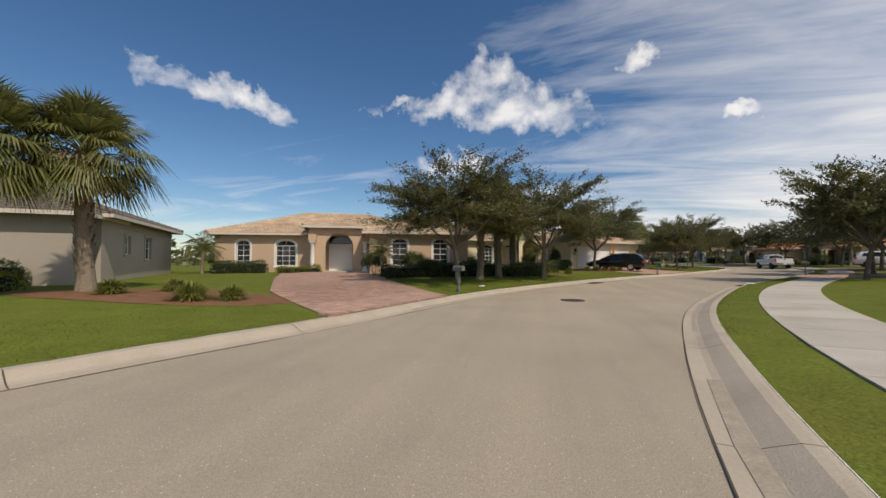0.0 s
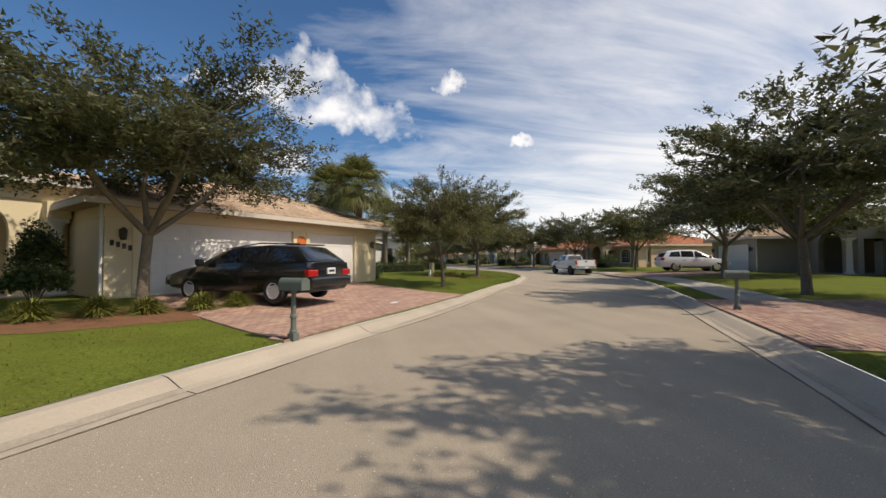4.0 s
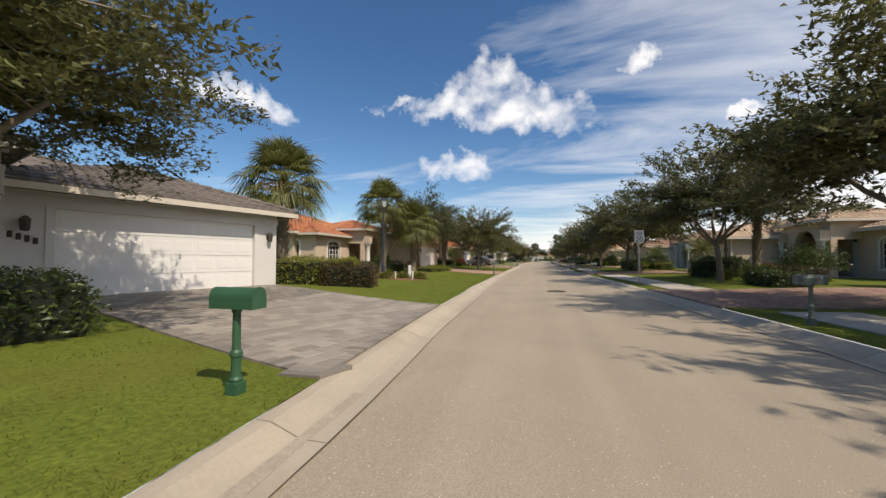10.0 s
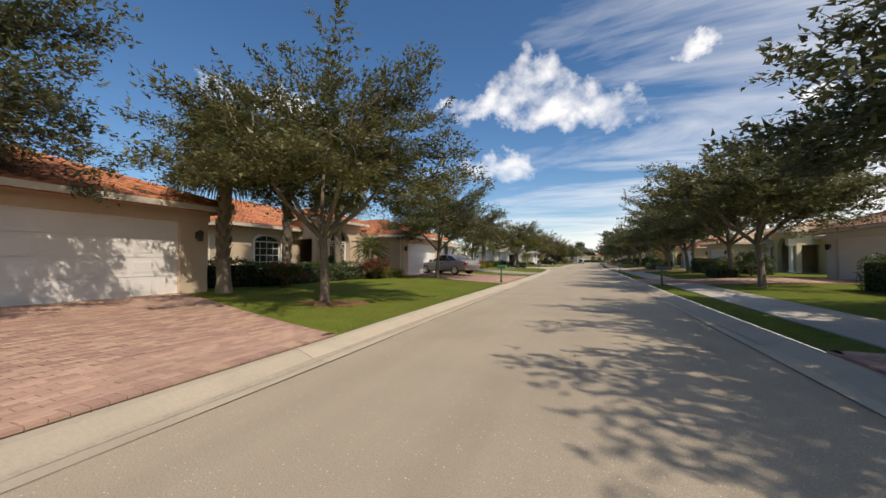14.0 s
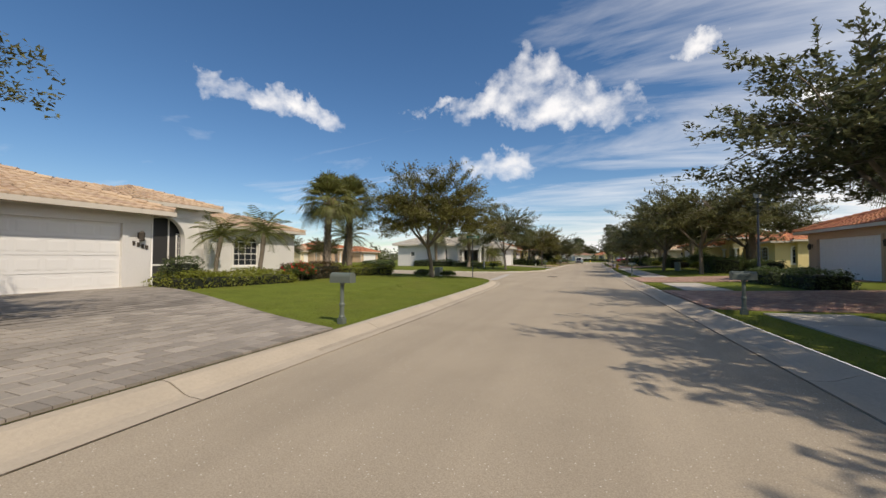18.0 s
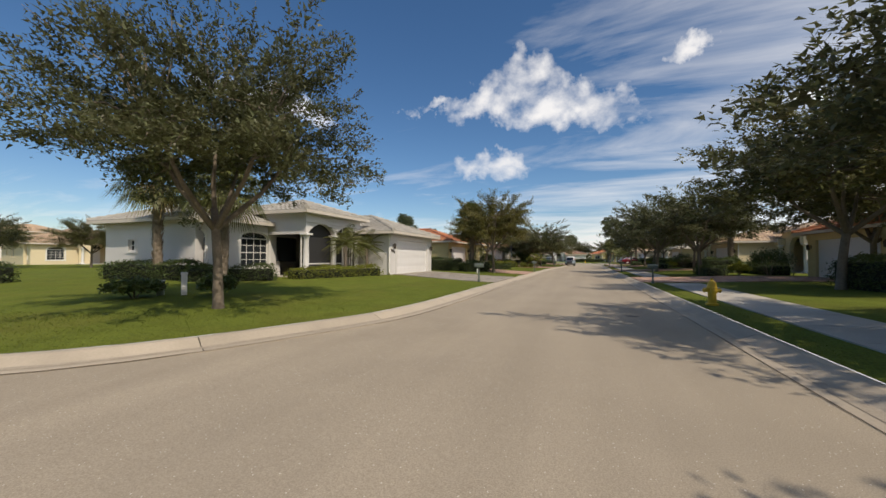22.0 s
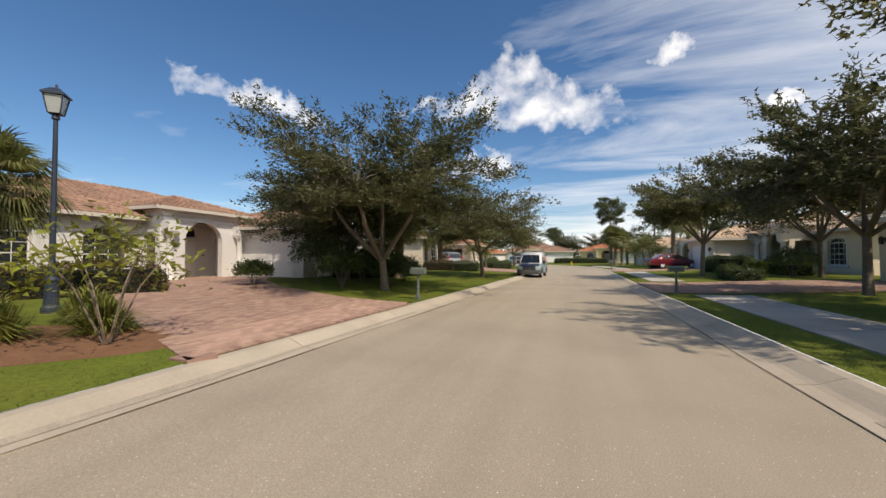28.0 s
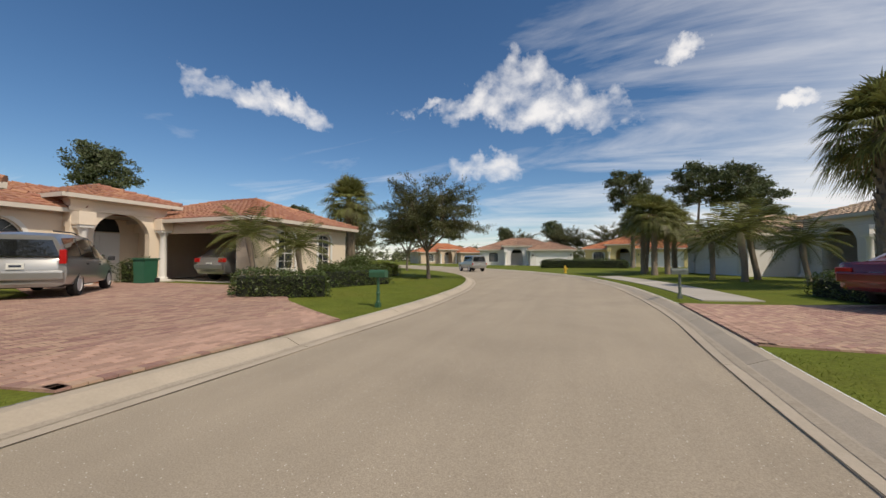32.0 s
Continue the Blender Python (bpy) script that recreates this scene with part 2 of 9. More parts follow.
M = {
    "road": material("road_asphalt", (0.392, 0.333, 0.250), 0.92, var=0.10, scale=0.5, fine=95, fine_var=0.50, bump=0.45, bump_scale=120, spec=0.25, stain=(0.27, 0.23, 0.175), stain_amt=0.30, stain_scale=0.6),
    "kerb": material("kerb_concrete", (0.465, 0.400, 0.310), 0.9, var=0.12, scale=1.2, fine=30, fine_var=0.12, bump=0.3, bump_scale=70, rand=0.06, stain=(0.33, 0.285, 0.22), stain_amt=0.5, stain_scale=1.1, spec=0.3),
    "walkway": material("sidewalk_concrete", (0.50, 0.46, 0.39), 0.9, var=0.10, scale=0.9, fine=26, fine_var=0.10, bump=0.25, rand=0.07, stain=(0.30, 0.27, 0.21), stain_amt=0.4, stain_scale=0.8, spec=0.3),
    "lawn": material("lawn_soil_grass", (0.128, 0.157, 0.024), 0.95, var=0.34, scale=1.5, fine=20, fine_var=0.62, bump=1.0, bump_scale=30, spec=0.1, stain=(0.160, 0.150, 0.033), stain_amt=0.45, stain_scale=0.5),
    "blade": leaf_material("grass_blade", (0.168, 0.202, 0.033), 0.45, 0.30, 0.6, 0.2, 0.03),
    "mulch": material("red_mulch", (0.215, 0.115, 0.065), 0.95, var=0.3, scale=4, fine=45, fine_var=0.4, bump=1.0, bump_scale=40, spec=0.1),
    "paver_red": material("red_paver", (0.425, 0.272, 0.208), 0.85, island=0.20, rand=0.2, fine=30, fine_var=0.12, bump=0.3, hue=0.035, stain=(0.31, 0.215, 0.168), stain_amt=0.5, stain_scale=0.7, spec=0.3),
    "paver_grey": material("grey_paver", (0.315, 0.280, 0.235), 0.85, island=0.20, rand=0.2, fine=30, fine_var=0.12, bump=0.3, stain=(0.22, 0.20, 0.17), stain_amt=0.45, stain_scale=0.7, spec=0.3),
    "silt": material("gutter_silt", (0.385, 0.332, 0.258), 0.95, var=0.25, scale=6, fine=40, fine_var=0.3, spec=0.2),
    "seam": material("seam_dirt", (0.10, 0.085, 0.065), 0.95, var=0.3, scale=5, spec=0.1),
    "sand": material("joint_sand", (0.20, 0.165, 0.125), 0.95, var=0.2, scale=5, spec=0.2),
    "st_white": material("white_stucco", (0.74, 0.72, 0.68), 0.9, var=0.05, scale=0.8, fine=20, fine_var=0.04, bump=0.35, bump_scale=45, spec=0.25),
    "st_grey": material("grey_white_stucco", (0.69, 0.67, 0.64), 0.9, var=0.05, scale=0.8, fine=20, fine_var=0.04, bump=0.35, bump_scale=45, spec=0.25),
    "st_beige": material("beige_stucco", (0.62, 0.50, 0.37), 0.9, var=0.06, scale=0.8, fine=20, fine_var=0.04, bump=0.35, bump_scale=45, spec=0.25),
    "st_tan": material("tan_stucco", (0.56, 0.41, 0.28), 0.9, var=0.06, scale=0.8, fine=20, fine_var=0.04, bump=0.35, bump_scale=45, spec=0.25),
    "st_yellow": material("yellow_stucco", (0.72, 0.60, 0.30), 0.9, var=0.05, scale=0.8, fine=20, fine_var=0.04, bump=0.35, bump_scale=45, spec=0.25),
    "st_pale": material("pale_cream_stucco", (0.80, 0.685, 0.54), 0.9, var=0.05, scale=0.8, fine=20, fine_var=0.04, bump=0.35, bump_scale=45, spec=0.25),
    "st_cream": material("cream_stucco", (0.76, 0.655, 0.435), 0.9, var=0.05, scale=0.8, fine=20, fine_var=0.04, bump=0.35, bump_scale=45, spec=0.25),
    "st_taupe": material("taupe_stucco", (0.40, 0.36, 0.30), 0.9, var=0.05, scale=0.8, fine=20, fine_var=0.04, bump=0.35, bump_scale=45, spec=0.25),
    "rf_tan": material("tan_roof_tile", (0.50, 0.37, 0.25), 0.8, island=0.14, var=0.14, scale=0.7, fine=12, fine_var=0.06, hue=0.015, stain=(0.25, 0.18, 0.13), stain_amt=0.4, stain_scale=0.9),
    "rf_red": material("terracotta_roof_tile", (0.47, 0.185, 0.085), 0.8, island=0.18, var=0.16, scale=0.7, fine=12, fine_var=0.06, hue=0.02, stain=(0.17, 0.10, 0.07), stain_amt=0.45, stain_scale=0.9),
    "rf_grey": material("grey_roof_tile", (0.41, 0.385, 0.33), 0.8, island=0.12, var=0.14, scale=0.7, fine=12, fine_var=0.06, stain=(0.22, 0.20, 0.17), stain_amt=0.4, stain_scale=0.9),
    "rf_dark": material("dark_roof_tile", (0.16, 0.135, 0.115), 0.8, island=0.18, var=0.18, scale=0.7, fine=12, fine_var=0.06, stain=(0.07, 0.06, 0.05), stain_amt=0.4, stain_scale=0.9),
    "rf_clay": material("clay_roof_tile", (0.375, 0.180, 0.110), 0.8, island=0.16, var=0.16, scale=0.7, fine=12, fine_var=0.06, hue=0.02, stain=(0.20, 0.12, 0.08), stain_amt=0.4, stain_scale=0.9),
    "rf_brown": material("brown_roof_tile", (0.33, 0.20, 0.135), 0.8, island=0.16, var=0.16, scale=0.7, fine=12, fine_var=0.06, stain=(0.16, 0.11, 0.08), stain_amt=0.4, stain_scale=0.9),
    "trim": material("white_trim_paint", (0.80, 0.78, 0.73), 0.55, var=0.04, scale=2),
    "fascia": material("cream_fascia_paint", (0.63, 0.57, 0.48), 0.6, var=0.08, scale=1.5, fine=25, fine_var=0.06),
    "door_white": material("white_garage_paint", (0.82, 0.81, 0.78), 0.5, var=0.03, scale=1.5),
    "glass": material("dark_window_glass", (0.03, 0.035, 0.04), 0.04, spec=0.6, var=0.15, scale=0.5),
    "screen": material("dark_insect_screen", (0.035, 0.035, 0.035), 0.7, var=0.2, scale=1.0),
    "dark": material("painted_drain_shade", (0.02, 0.02, 0.02), 0.9, var=0.2),
    "bark": material("oak_bark", (0.20, 0.165, 0.125), 0.95, var=0.3, scale=3, fine=18, fine_var=0.35, bump=1.0, bump_scale=16, spec=0.15),
    "palm_bark": material("palm_bark", (0.25, 0.205, 0.155), 0.95, var=0.25, scale=3, fine=22, fine_var=0.35, bump=1.0, bump_scale=14, spec=0.15),
    "oak": leaf_material("oak_leaf", (0.148, 0.146, 0.056), 0.36, 0.40, 0.45, 0.4),
    "oak2": leaf_material("oak_leaf_bluish", (0.126, 0.132, 0.058), 0.34, 0.40, 0.45, 0.4),
    "oak3": leaf_material("oak_leaf_yellowish", (0.168, 0.154, 0.046), 0.37, 0.40, 0.45, 0.4),
    "palm": leaf_material("palm_frond", (0.178, 0.184, 0.056), 0.35, 0.40, 0.45, 0.4),
    "palm_dry": leaf_material("dry_palm_frond", (0.26, 0.185, 0.085), 0.2, 0.3, 0.7, 0.2),
    "hedge": leaf_material("hedge_leaf", (0.082, 0.112, 0.028), 0.25, 0.40, 0.4, 0.45),
    "hedge_lime": leaf_material("lime_hedge_leaf", (0.225, 0.238, 0.030), 0.3, 0.35, 0.45, 0.4),
    "hedge_red": leaf_material("reddish_hedge_leaf", (0.10, 0.065, 0.025), 0.25, 0.45, 0.45, 0.4),
    "flower": leaf_material("red_flower", (0.62, 0.06, 0.04), 0.3, 0.3),
    "pine": leaf_material("pine_needles", (0.108, 0.128, 0.060), 0.2, 0.35),
    "reed": leaf_material("ornamental_grass", (0.235, 0.245, 0.060), 0.3, 0.35, 0.6, 0.2),
    # near-black for hedge cores: the shade between the leaves put into colour
    "core": material("hedge_shade_core", (0.012, 0.016, 0.007), 0.95, var=0.3, scale=4),
    "chrome": material("chrome", (0.7, 0.7, 0.7), 0.15, 1.0),
    "steel": material("galvanised_steel", (0.42, 0.42, 0.41), 0.45, 0.8, var=0.1),
    "iron": material("cast_iron", (0.09, 0.075, 0.06), 0.8, 0.3, var=0.25, scale=8, bump=0.5, bump_scale=80),
    "black": material("black_paint", (0.02, 0.02, 0.021), 0.45, var=0.15, scale=3),
    "plastic": material("black_plastic", (0.025, 0.025, 0.026), 0.6, var=0.1, scale=6),
    "grey_plastic": material("dark_grey_plastic", (0.085, 0.088, 0.09), 0.6, var=0.1, scale=6),
    "rubber": material("tyre_rubber", (0.022, 0.022, 0.022), 0.85, var=0.2, scale=14, fine=60, fine_var=0.1),
    "alloy": material("alloy_rim", (0.66, 0.66, 0.65), 0.40, 0.1, var=0.05),
    "red_lamp": material("red_tail_lamp", (0.45, 0.015, 0.015), 0.12, coat=1.0, var=0.1, scale=9),
    "clear_lamp": material("clear_head_lamp", (0.36, 0.38, 0.40), 0.1, coat=1.0, var=0.1, scale=9),
    "amber": material("amber_lamp", (0.75, 0.26, 0.03), 0.15, coat=1.0, var=0.1, scale=9),
    "car_glass": material("tinted_car_glass", (0.014, 0.016, 0.018), 0.03, spec=0.8, coat=0.5, var=0.1, scale=2),
    "p_white": material("white_car_paint", (0.78, 0.78, 0.77), 0.28, coat=0.8, var=0.03, scale=3),
    "p_black": material("black_car_paint", (0.010, 0.011, 0.013), 0.22, coat=1.0, var=0.1, scale=3),
    "p_silver": material("silver_car_paint", (0.40, 0.40, 0.385), 0.32, 0.6, coat=0.8, var=0.03, scale=3),
    "p_red": material("dark_red_car_paint", (0.16, 0.012, 0.018), 0.25, 0.2, coat=1.0, var=0.05, scale=3),
    "p_navy": material("navy_van_paint", (0.012, 0.016, 0.035), 0.28, coat=0.8, var=0.06, scale=3),
    "p_blue": material("light_blue_van_paint", (0.27, 0.45, 0.50), 0.35, coat=0.6, var=0.04, scale=3),
    "plate": material("white_number_plate", (0.72, 0.74, 0.70), 0.4, var=0.05, scale=12),
    "ink": material("dark_print", (0.02, 0.03, 0.06), 0.5, var=0.1, scale=9),
    "ink_red": material("red_print", (0.42, 0.02, 0.025), 0.5, var=0.05, scale=9),
    "ink_blue": material("pale_blue_print", (0.45, 0.62, 0.66), 0.5, var=0.05, scale=9),
    "green_post": material("green_mailbox_paint", (0.035, 0.105, 0.055), 0.5, var=0.18, scale=5),
    "grey_post": material("grey_green_mailbox_paint", (0.125, 0.150, 0.128), 0.55, var=0.15, scale=5),
    "navy_post": material("dark_blue_lamp_paint", (0.03, 0.04, 0.06), 0.45, var=0.15, scale=4),
    "lamp_glass": material("milky_lamp_glass", (0.42, 0.44, 0.42), 0.25, var=0.08, scale=6),
    "yellow": material("yellow_hydrant_paint", (0.66, 0.42, 0.03), 0.5, var=0.12, scale=8),
    "sign_white": material("white_sign_sheet", (0.70, 0.70, 0.68), 0.4, var=0.05, scale=4),
    "sign_back": material("bare_sign_back", (0.16, 0.14, 0.13), 0.6, 0.3, var=0.1, scale=4),
    "sign_green": material("green_street_sign", (0.01, 0.16, 0.10), 0.4, var=0.05, scale=4),
    "box_green": material("pale_green_utility_paint", (0.30, 0.34, 0.28), 0.6, var=0.1, scale=3),
    "box_tan": material("tan_utility_plastic", (0.52, 0.42, 0.24), 0.7, var=0.1, scale=5),
    "terracotta": material("terracotta_pot", (0.46, 0.17, 0.075), 0.85, var=0.15, scale=9),
    "blue_pot": material("glazed_blue_pot", (0.02, 0.06, 0.13), 0.2, coat=0.8, var=0.15, scale=8),
    "bin": material("green_bin_plastic", (0.025, 0.12, 0.07), 0.5, var=0.1, scale=5),
    "ladder": material("yellow_fibreglass_ladder", (0.52, 0.42, 0.20), 0.5, var=0.1, scale=6),
    "orange": material("orange_plaque", (0.62, 0.17, 0.04), 0.6, var=0.15, scale=9),
    "paper": material("white_scrap", (0.75, 0.74, 0.70), 0.8, var=0.05, scale=20),
    "stain": material("oil_stain", (0.155, 0.130, 0.100), 0.85, var=0.25, scale=6, fine=60, fine_var=0.35, bump=0.6, bump_scale=80),
    "worn_line": material("worn_white_road_paint", (0.46, 0.43, 0.38), 0.9, var=0.2, scale=3, fine=40, fine_var=0.2),
}


def speckle(mat, scale, colour, share_of=.22, radius=.16):
    """Scattered pale chips of stone in the surface: small dots in some of the cells of a Voronoi pattern."""
    nt = mat.node_tree
    N, L = nt.nodes.new, nt.links.new
    b = nt.nodes["Principled BSDF"]
    old = b.inputs["Base Color"].links[0].from_socket
    geo, vor = N("ShaderNodeNewGeometry"), N("ShaderNodeTexVoronoi")
    vor.inputs["Scale"].default_value = scale
    L(geo.outputs["Position"], vor.inputs["Vector"])
    sep = N("ShaderNodeSeparateColor")
    L(vor.outputs["Color"], sep.inputs[0])
    few, dot, both = N("ShaderNodeMath"), N("ShaderNodeMath"), N("ShaderNodeMath")
    few.operation, dot.operation, both.operation = "LESS_THAN", "LESS_THAN", "MULTIPLY"
    L(sep.outputs[0], few.inputs[0])
    L(vor.outputs["Distance"], dot.inputs[0])
    few.inputs[1].default_value, dot.inputs[1].default_value = share_of, radius
    L(few.outputs[0], both.inputs[0])
    L(dot.outputs[0], both.inputs[1])
    mx = N("ShaderNodeMix")
    mx.data_type = "RGBA"
    L(both.outputs[0], mx.inputs[0])
    L(old, mx.inputs[6])
    mx.inputs[7].default_value = (*colour, 1)
    L(mx.outputs[2], b.inputs["Base Color"])


def streaks(mat, amount):
    """Faint long bands of wear along the street."""
    nt = mat.node_tree
    N, L = nt.nodes.new, nt.links.new
    b = nt.nodes["Principled BSDF"]
    old = b.inputs["Base Color"].links[0].from_socket
    geo, mp, nz, hsv, amp = N("ShaderNodeNewGeometry"), N("ShaderNodeMapping"), N("ShaderNodeTexNoise"), N("ShaderNodeHueSaturation"), N("ShaderNodeMath")
    mp.inputs["Scale"].default_value = (1.5, .045, 1)
    nz.inputs["Scale"].default_value, nz.inputs["Detail"].default_value = 1.0, 4
    L(geo.outputs["Position"], mp.inputs[0])
    L(mp.outputs[0], nz.inputs["Vector"])
    amp.operation = "MULTIPLY_ADD"
    L(nz.outputs["Fac"], amp.inputs[0])
    amp.inputs[1].default_value, amp.inputs[2].default_value = 2 * amount, 1 - amount
    L(amp.outputs[0], hsv.inputs["Value"])
    L(old, hsv.inputs["Color"])
    L(hsv.outputs[0], b.inputs["Base Color"])


streaks(M["road"], .17)
speckle(M["road"], 34, (0.70, 0.65, 0.56), .20, .17)

# ---- mesh helpers ----
def mesh_from(name, bm, mats, smooth=False):
    me = bpy.data.meshes.new(name)
    bm.to_mesh(me)
    bm.free()
    for m in mats if isinstance(mats, (list, tuple)) else [mats]:
        me.materials.append(M[m] if isinstance(m, str) else m)
    if smooth:
        me.polygons.foreach_set("use_smooth", [True] * len(me.polygons))
        me.set_sharp_from_angle(angle=radians(38))
    return me


def part(name, bm, mats, parent, label="", m=None, smooth=False):
    ob = new(name, mesh_from(name, bm, mats, smooth))
    ob.parent = parent
    if m is not None:
        ob.matrix_basis = m
    if label:
        ob["label"] = label
    return ob


def share(name, me, parent, m=None, label=""):
    ob = new(name, me)
    ob.parent = parent
    if m is not None:
        ob.matrix_basis = m
    if label:
        ob["label"] = label
    return ob


def thing(name, m, label, category, group="", kind=""):
    ob = new(name)
    ob.empty_display_size = 0.2
    ob.matrix_basis = m
    return tagged(ob, label, category, group, kind)


def solid(name, me_or_bm, mats, label, category, group="", kind="", m=None, smooth=False):
    me = mesh_from(name, me_or_bm, mats, smooth) if isinstance(me_or_bm, bmesh.types.BMesh) else me_or_bm
    ob = new(name, me)
    if m is not None:
        ob.matrix_basis = m
    return tagged(ob, label, category, group, kind)


def pydata(name, verts, faces, mats, smooth=False, mat_index=None):
    me = bpy.data.meshes.new(name)
    me.from_pydata(verts, [], faces)
    for m in mats if isinstance(mats, (list, tuple)) else [mats]:
        me.materials.append(M[m])
    if mat_index is not None:
        me.polygons.foreach_set("material_index", mat_index)
    if smooth:
        me.polygons.foreach_set("use_smooth", [True] * len(me.polygons))
    me.update()
    return me


def box(bm, x0, x1, y0, y1, z0, z1, bevel=0.0, mi=0):
    vs = [bm.verts.new((x, y, z)) for z in (z0, z1) for y in (y0, y1) for x in (x0, x1)]
    fs = [bm.faces.new([vs[i] for i in f]) for f in ((0, 2, 3, 1), (4, 5, 7, 6), (0, 1, 5, 4), (2, 6, 7, 3), (0, 4, 6, 2), (1, 3, 7, 5))]
    for f in fs:
        f.material_index = mi
    if bevel:
        bmesh.ops.bevel(bm, geom=list({e for f in fs for e in f.edges}), offset=bevel, segments=2, profile=0.6, affect="EDGES")
    return fs


def prism(bm, poly, y0, y1, mi=0):
    """Extrudes a polygon of (x, z) from y0 to y1."""
    a = [bm.verts.new((x, y0, z)) for x, z in poly]
    b = [bm.verts.new((x, y1, z)) for x, z in poly]
    fs = [bm.faces.new(a), bm.faces.new(b[::-1])]
    n = len(poly)
    for i in range(n):
        fs.append(bm.faces.new((a[i], b[i], b[(i + 1) % n], a[(i + 1) % n])))
    for f in fs:
        f.material_index = mi
    return fs


def lathe(bm, prof, seg=16, cx=0.0, cy=0.0, mi=0):
    """Turns a profile of (radius, z) about a vertical axis."""
    rings = []
    for r, z in prof:
        rings.append([bm.verts.new((cx + r * math.cos(2 * math.pi * i / seg), cy + r * math.sin(2 * math.pi * i / seg), z)) for i in range(seg)])
    for a, b in zip(rings, rings[1:]):
        for i in range(seg):
            f = bm.faces.new((a[i], a[(i + 1) % seg], b[(i + 1) % seg], b[i]))
            f.material_index = mi
    for ring, flip in ((rings[0], True), (rings[-1], False)):
        f = bm.faces.new(ring[::-1] if flip else ring)
        f.material_index = mi


def tube(verts, faces, pts, radii, seg=7):
    """Adds a tapered tube along pts to the lists."""
    base = len(verts)
    n = len(pts)
    for i, (p, r) in enumerate(zip(pts, radii)):
        d = (pts[min(i + 1, n - 1)] - pts[max(i - 1, 0)]).normalized()
        u = d.cross(Vector((0.31, 0.95, 0.1))).normalized()
        v = d.cross(u)
        for k in range(seg):
            a = 2 * math.pi * k / seg
            verts.append(p + (u * math.cos(a) + v * math.sin(a)) * r)
    for i in range(n - 1):
        for k in range(seg):
            a, b = base + i * seg + k, base + i * seg + (k + 1) % seg
            faces.append((a, b, b + seg, a + seg))
    faces.append(tuple(base + (n - 1) * seg + k for k in range(seg)))


def polyline(pts, step):
    """Points along a smoothed polyline, about step apart."""
    P = [Vector((x, y)) for x, y in pts]
    out = []
    for i in range(len(P) - 1):
        p0, p1, p2, p3 = P[max(i - 1, 0)], P[i], P[i + 1], P[min(i + 2, len(P) - 1)]
        n = max(1, int((p2 - p1).length / 0.25))
        for k in range(n):
            w = k / n
            out.append(0.5 * (2 * p1 + (p2 - p0) * w + (2 * p0 - 5 * p1 + 4 * p2 - p3) * w * w + (3 * p1 - p0 - 3 * p2 + p3) * w ** 3))
    out.append(P[-1])
    res, acc = [out[0]], 0.0
    for a, b in zip(out, out[1:]):
        acc += (b - a).length
        if acc >= step:
            res.append(b)
            acc = 0.0
    return res


def side_of(pts, i):
    """Unit normal to the left of a polyline at point i."""
    a, b = pts[max(i - 1, 0)], pts[min(i + 1, len(pts) - 1)]
    d = (b - a).normalized()
    return Vector((-d.y, d.x))


def offset_line(pts, d):
    return [p + side_of(pts, i) * d for i, p in enumerate(pts)]

# ---- street, kerbs and ground ----
LEFT_A = [(-40, -48), (-35.5, -22), (-32.3, -6), (-31.0, -1.5), (-29.6, 2.2), (-27.9, 7.6), (-25.8, 12.1), (-22.9, 17.2), (-20.0, 21.4), (-16.9, 25.8), (-14.6, 28.8), (-12.3, 32.2), (-9.5, 36.6),
          (-7.6, 39.2), (-6.0, 42), (-4.5, 45), (-3.3, 48.2), (-2.6, 51.5), (-2.3, 55), (-2.4, 60), (-2.8, 66), (-3.1, 74), (-3.3, 82), (-3.5, 92), (-3.7, 105), (-3.85, 118), (-4.0, 126),
          (-4.3, 133), (-4.6, 137.2), (-5.3, 140.0), (-6.9, 142.2), (-9.7, 144.0), (-14, 145.4), (-22, 147.2), (-36, 150.8), (-60, 157.5), (-90, 166)]
LEFT_B = [(-90, 174), (-60, 165), (-34, 157.4), (-22, 154.2), (-16, 152.7), (-11.2, 152.1), (-8.7, 152.5), (-6.4, 154.2), (-5.0, 157), (-4.3, 160), (-4.2, 168), (-4.1, 180), (-3.9, 192), (-3.6, 201), (-3.2, 210),
          (-2.85, 218), (-2.5, 225), (-2.3, 233), (-2.35, 239), (-3.2, 246), (-5.2, 253), (-8.5, 260), (-14, 268), (-24, 278), (-40, 289), (-80, 306)]
RIGHT = [(-32, -48), (-27.8, -22), (-24.6, -6), (-22.9, 1), (-20.9, 6.6), (-17.5, 13.1), (-15.5, 16.2), (-13.2, 19.4), (-10.1, 23.5), (-8.1, 26.3), (-4.9, 30.8), (-2.0, 35), (0.6, 39.6), (2.5, 44), (3.5, 48.2),
         (4.1, 53), (4.3, 60), (4.1, 68), (3.8, 76), (3.5, 82), (3.2, 88), (3.0, 104), (2.85, 122), (2.6, 140), (2.55, 153), (2.8, 170), (3.1, 190), (3.4, 206), (3.75, 219), (4.25, 232), (4.7, 240),
         (4.2, 249), (2.2, 258), (-2, 267), (-9, 277), (-20, 288), (-36, 300), (-80, 318)]
def pushed(pts, d):
    """The kerb's back stands a little outside the gutter line."""
    return [p + side_of(pts, i) * (d * .3 if 43 < p.y < 72 else d) for i, p in enumerate(pts)]


left_a, left_b = pushed(polyline(LEFT_A, 0.75), 0.14), pushed(polyline(LEFT_B, 0.75), 0.14)
right_e = polyline(RIGHT, 0.75)
EDGE = np.array([tuple(p) for p in left_a + left_b + right_e])


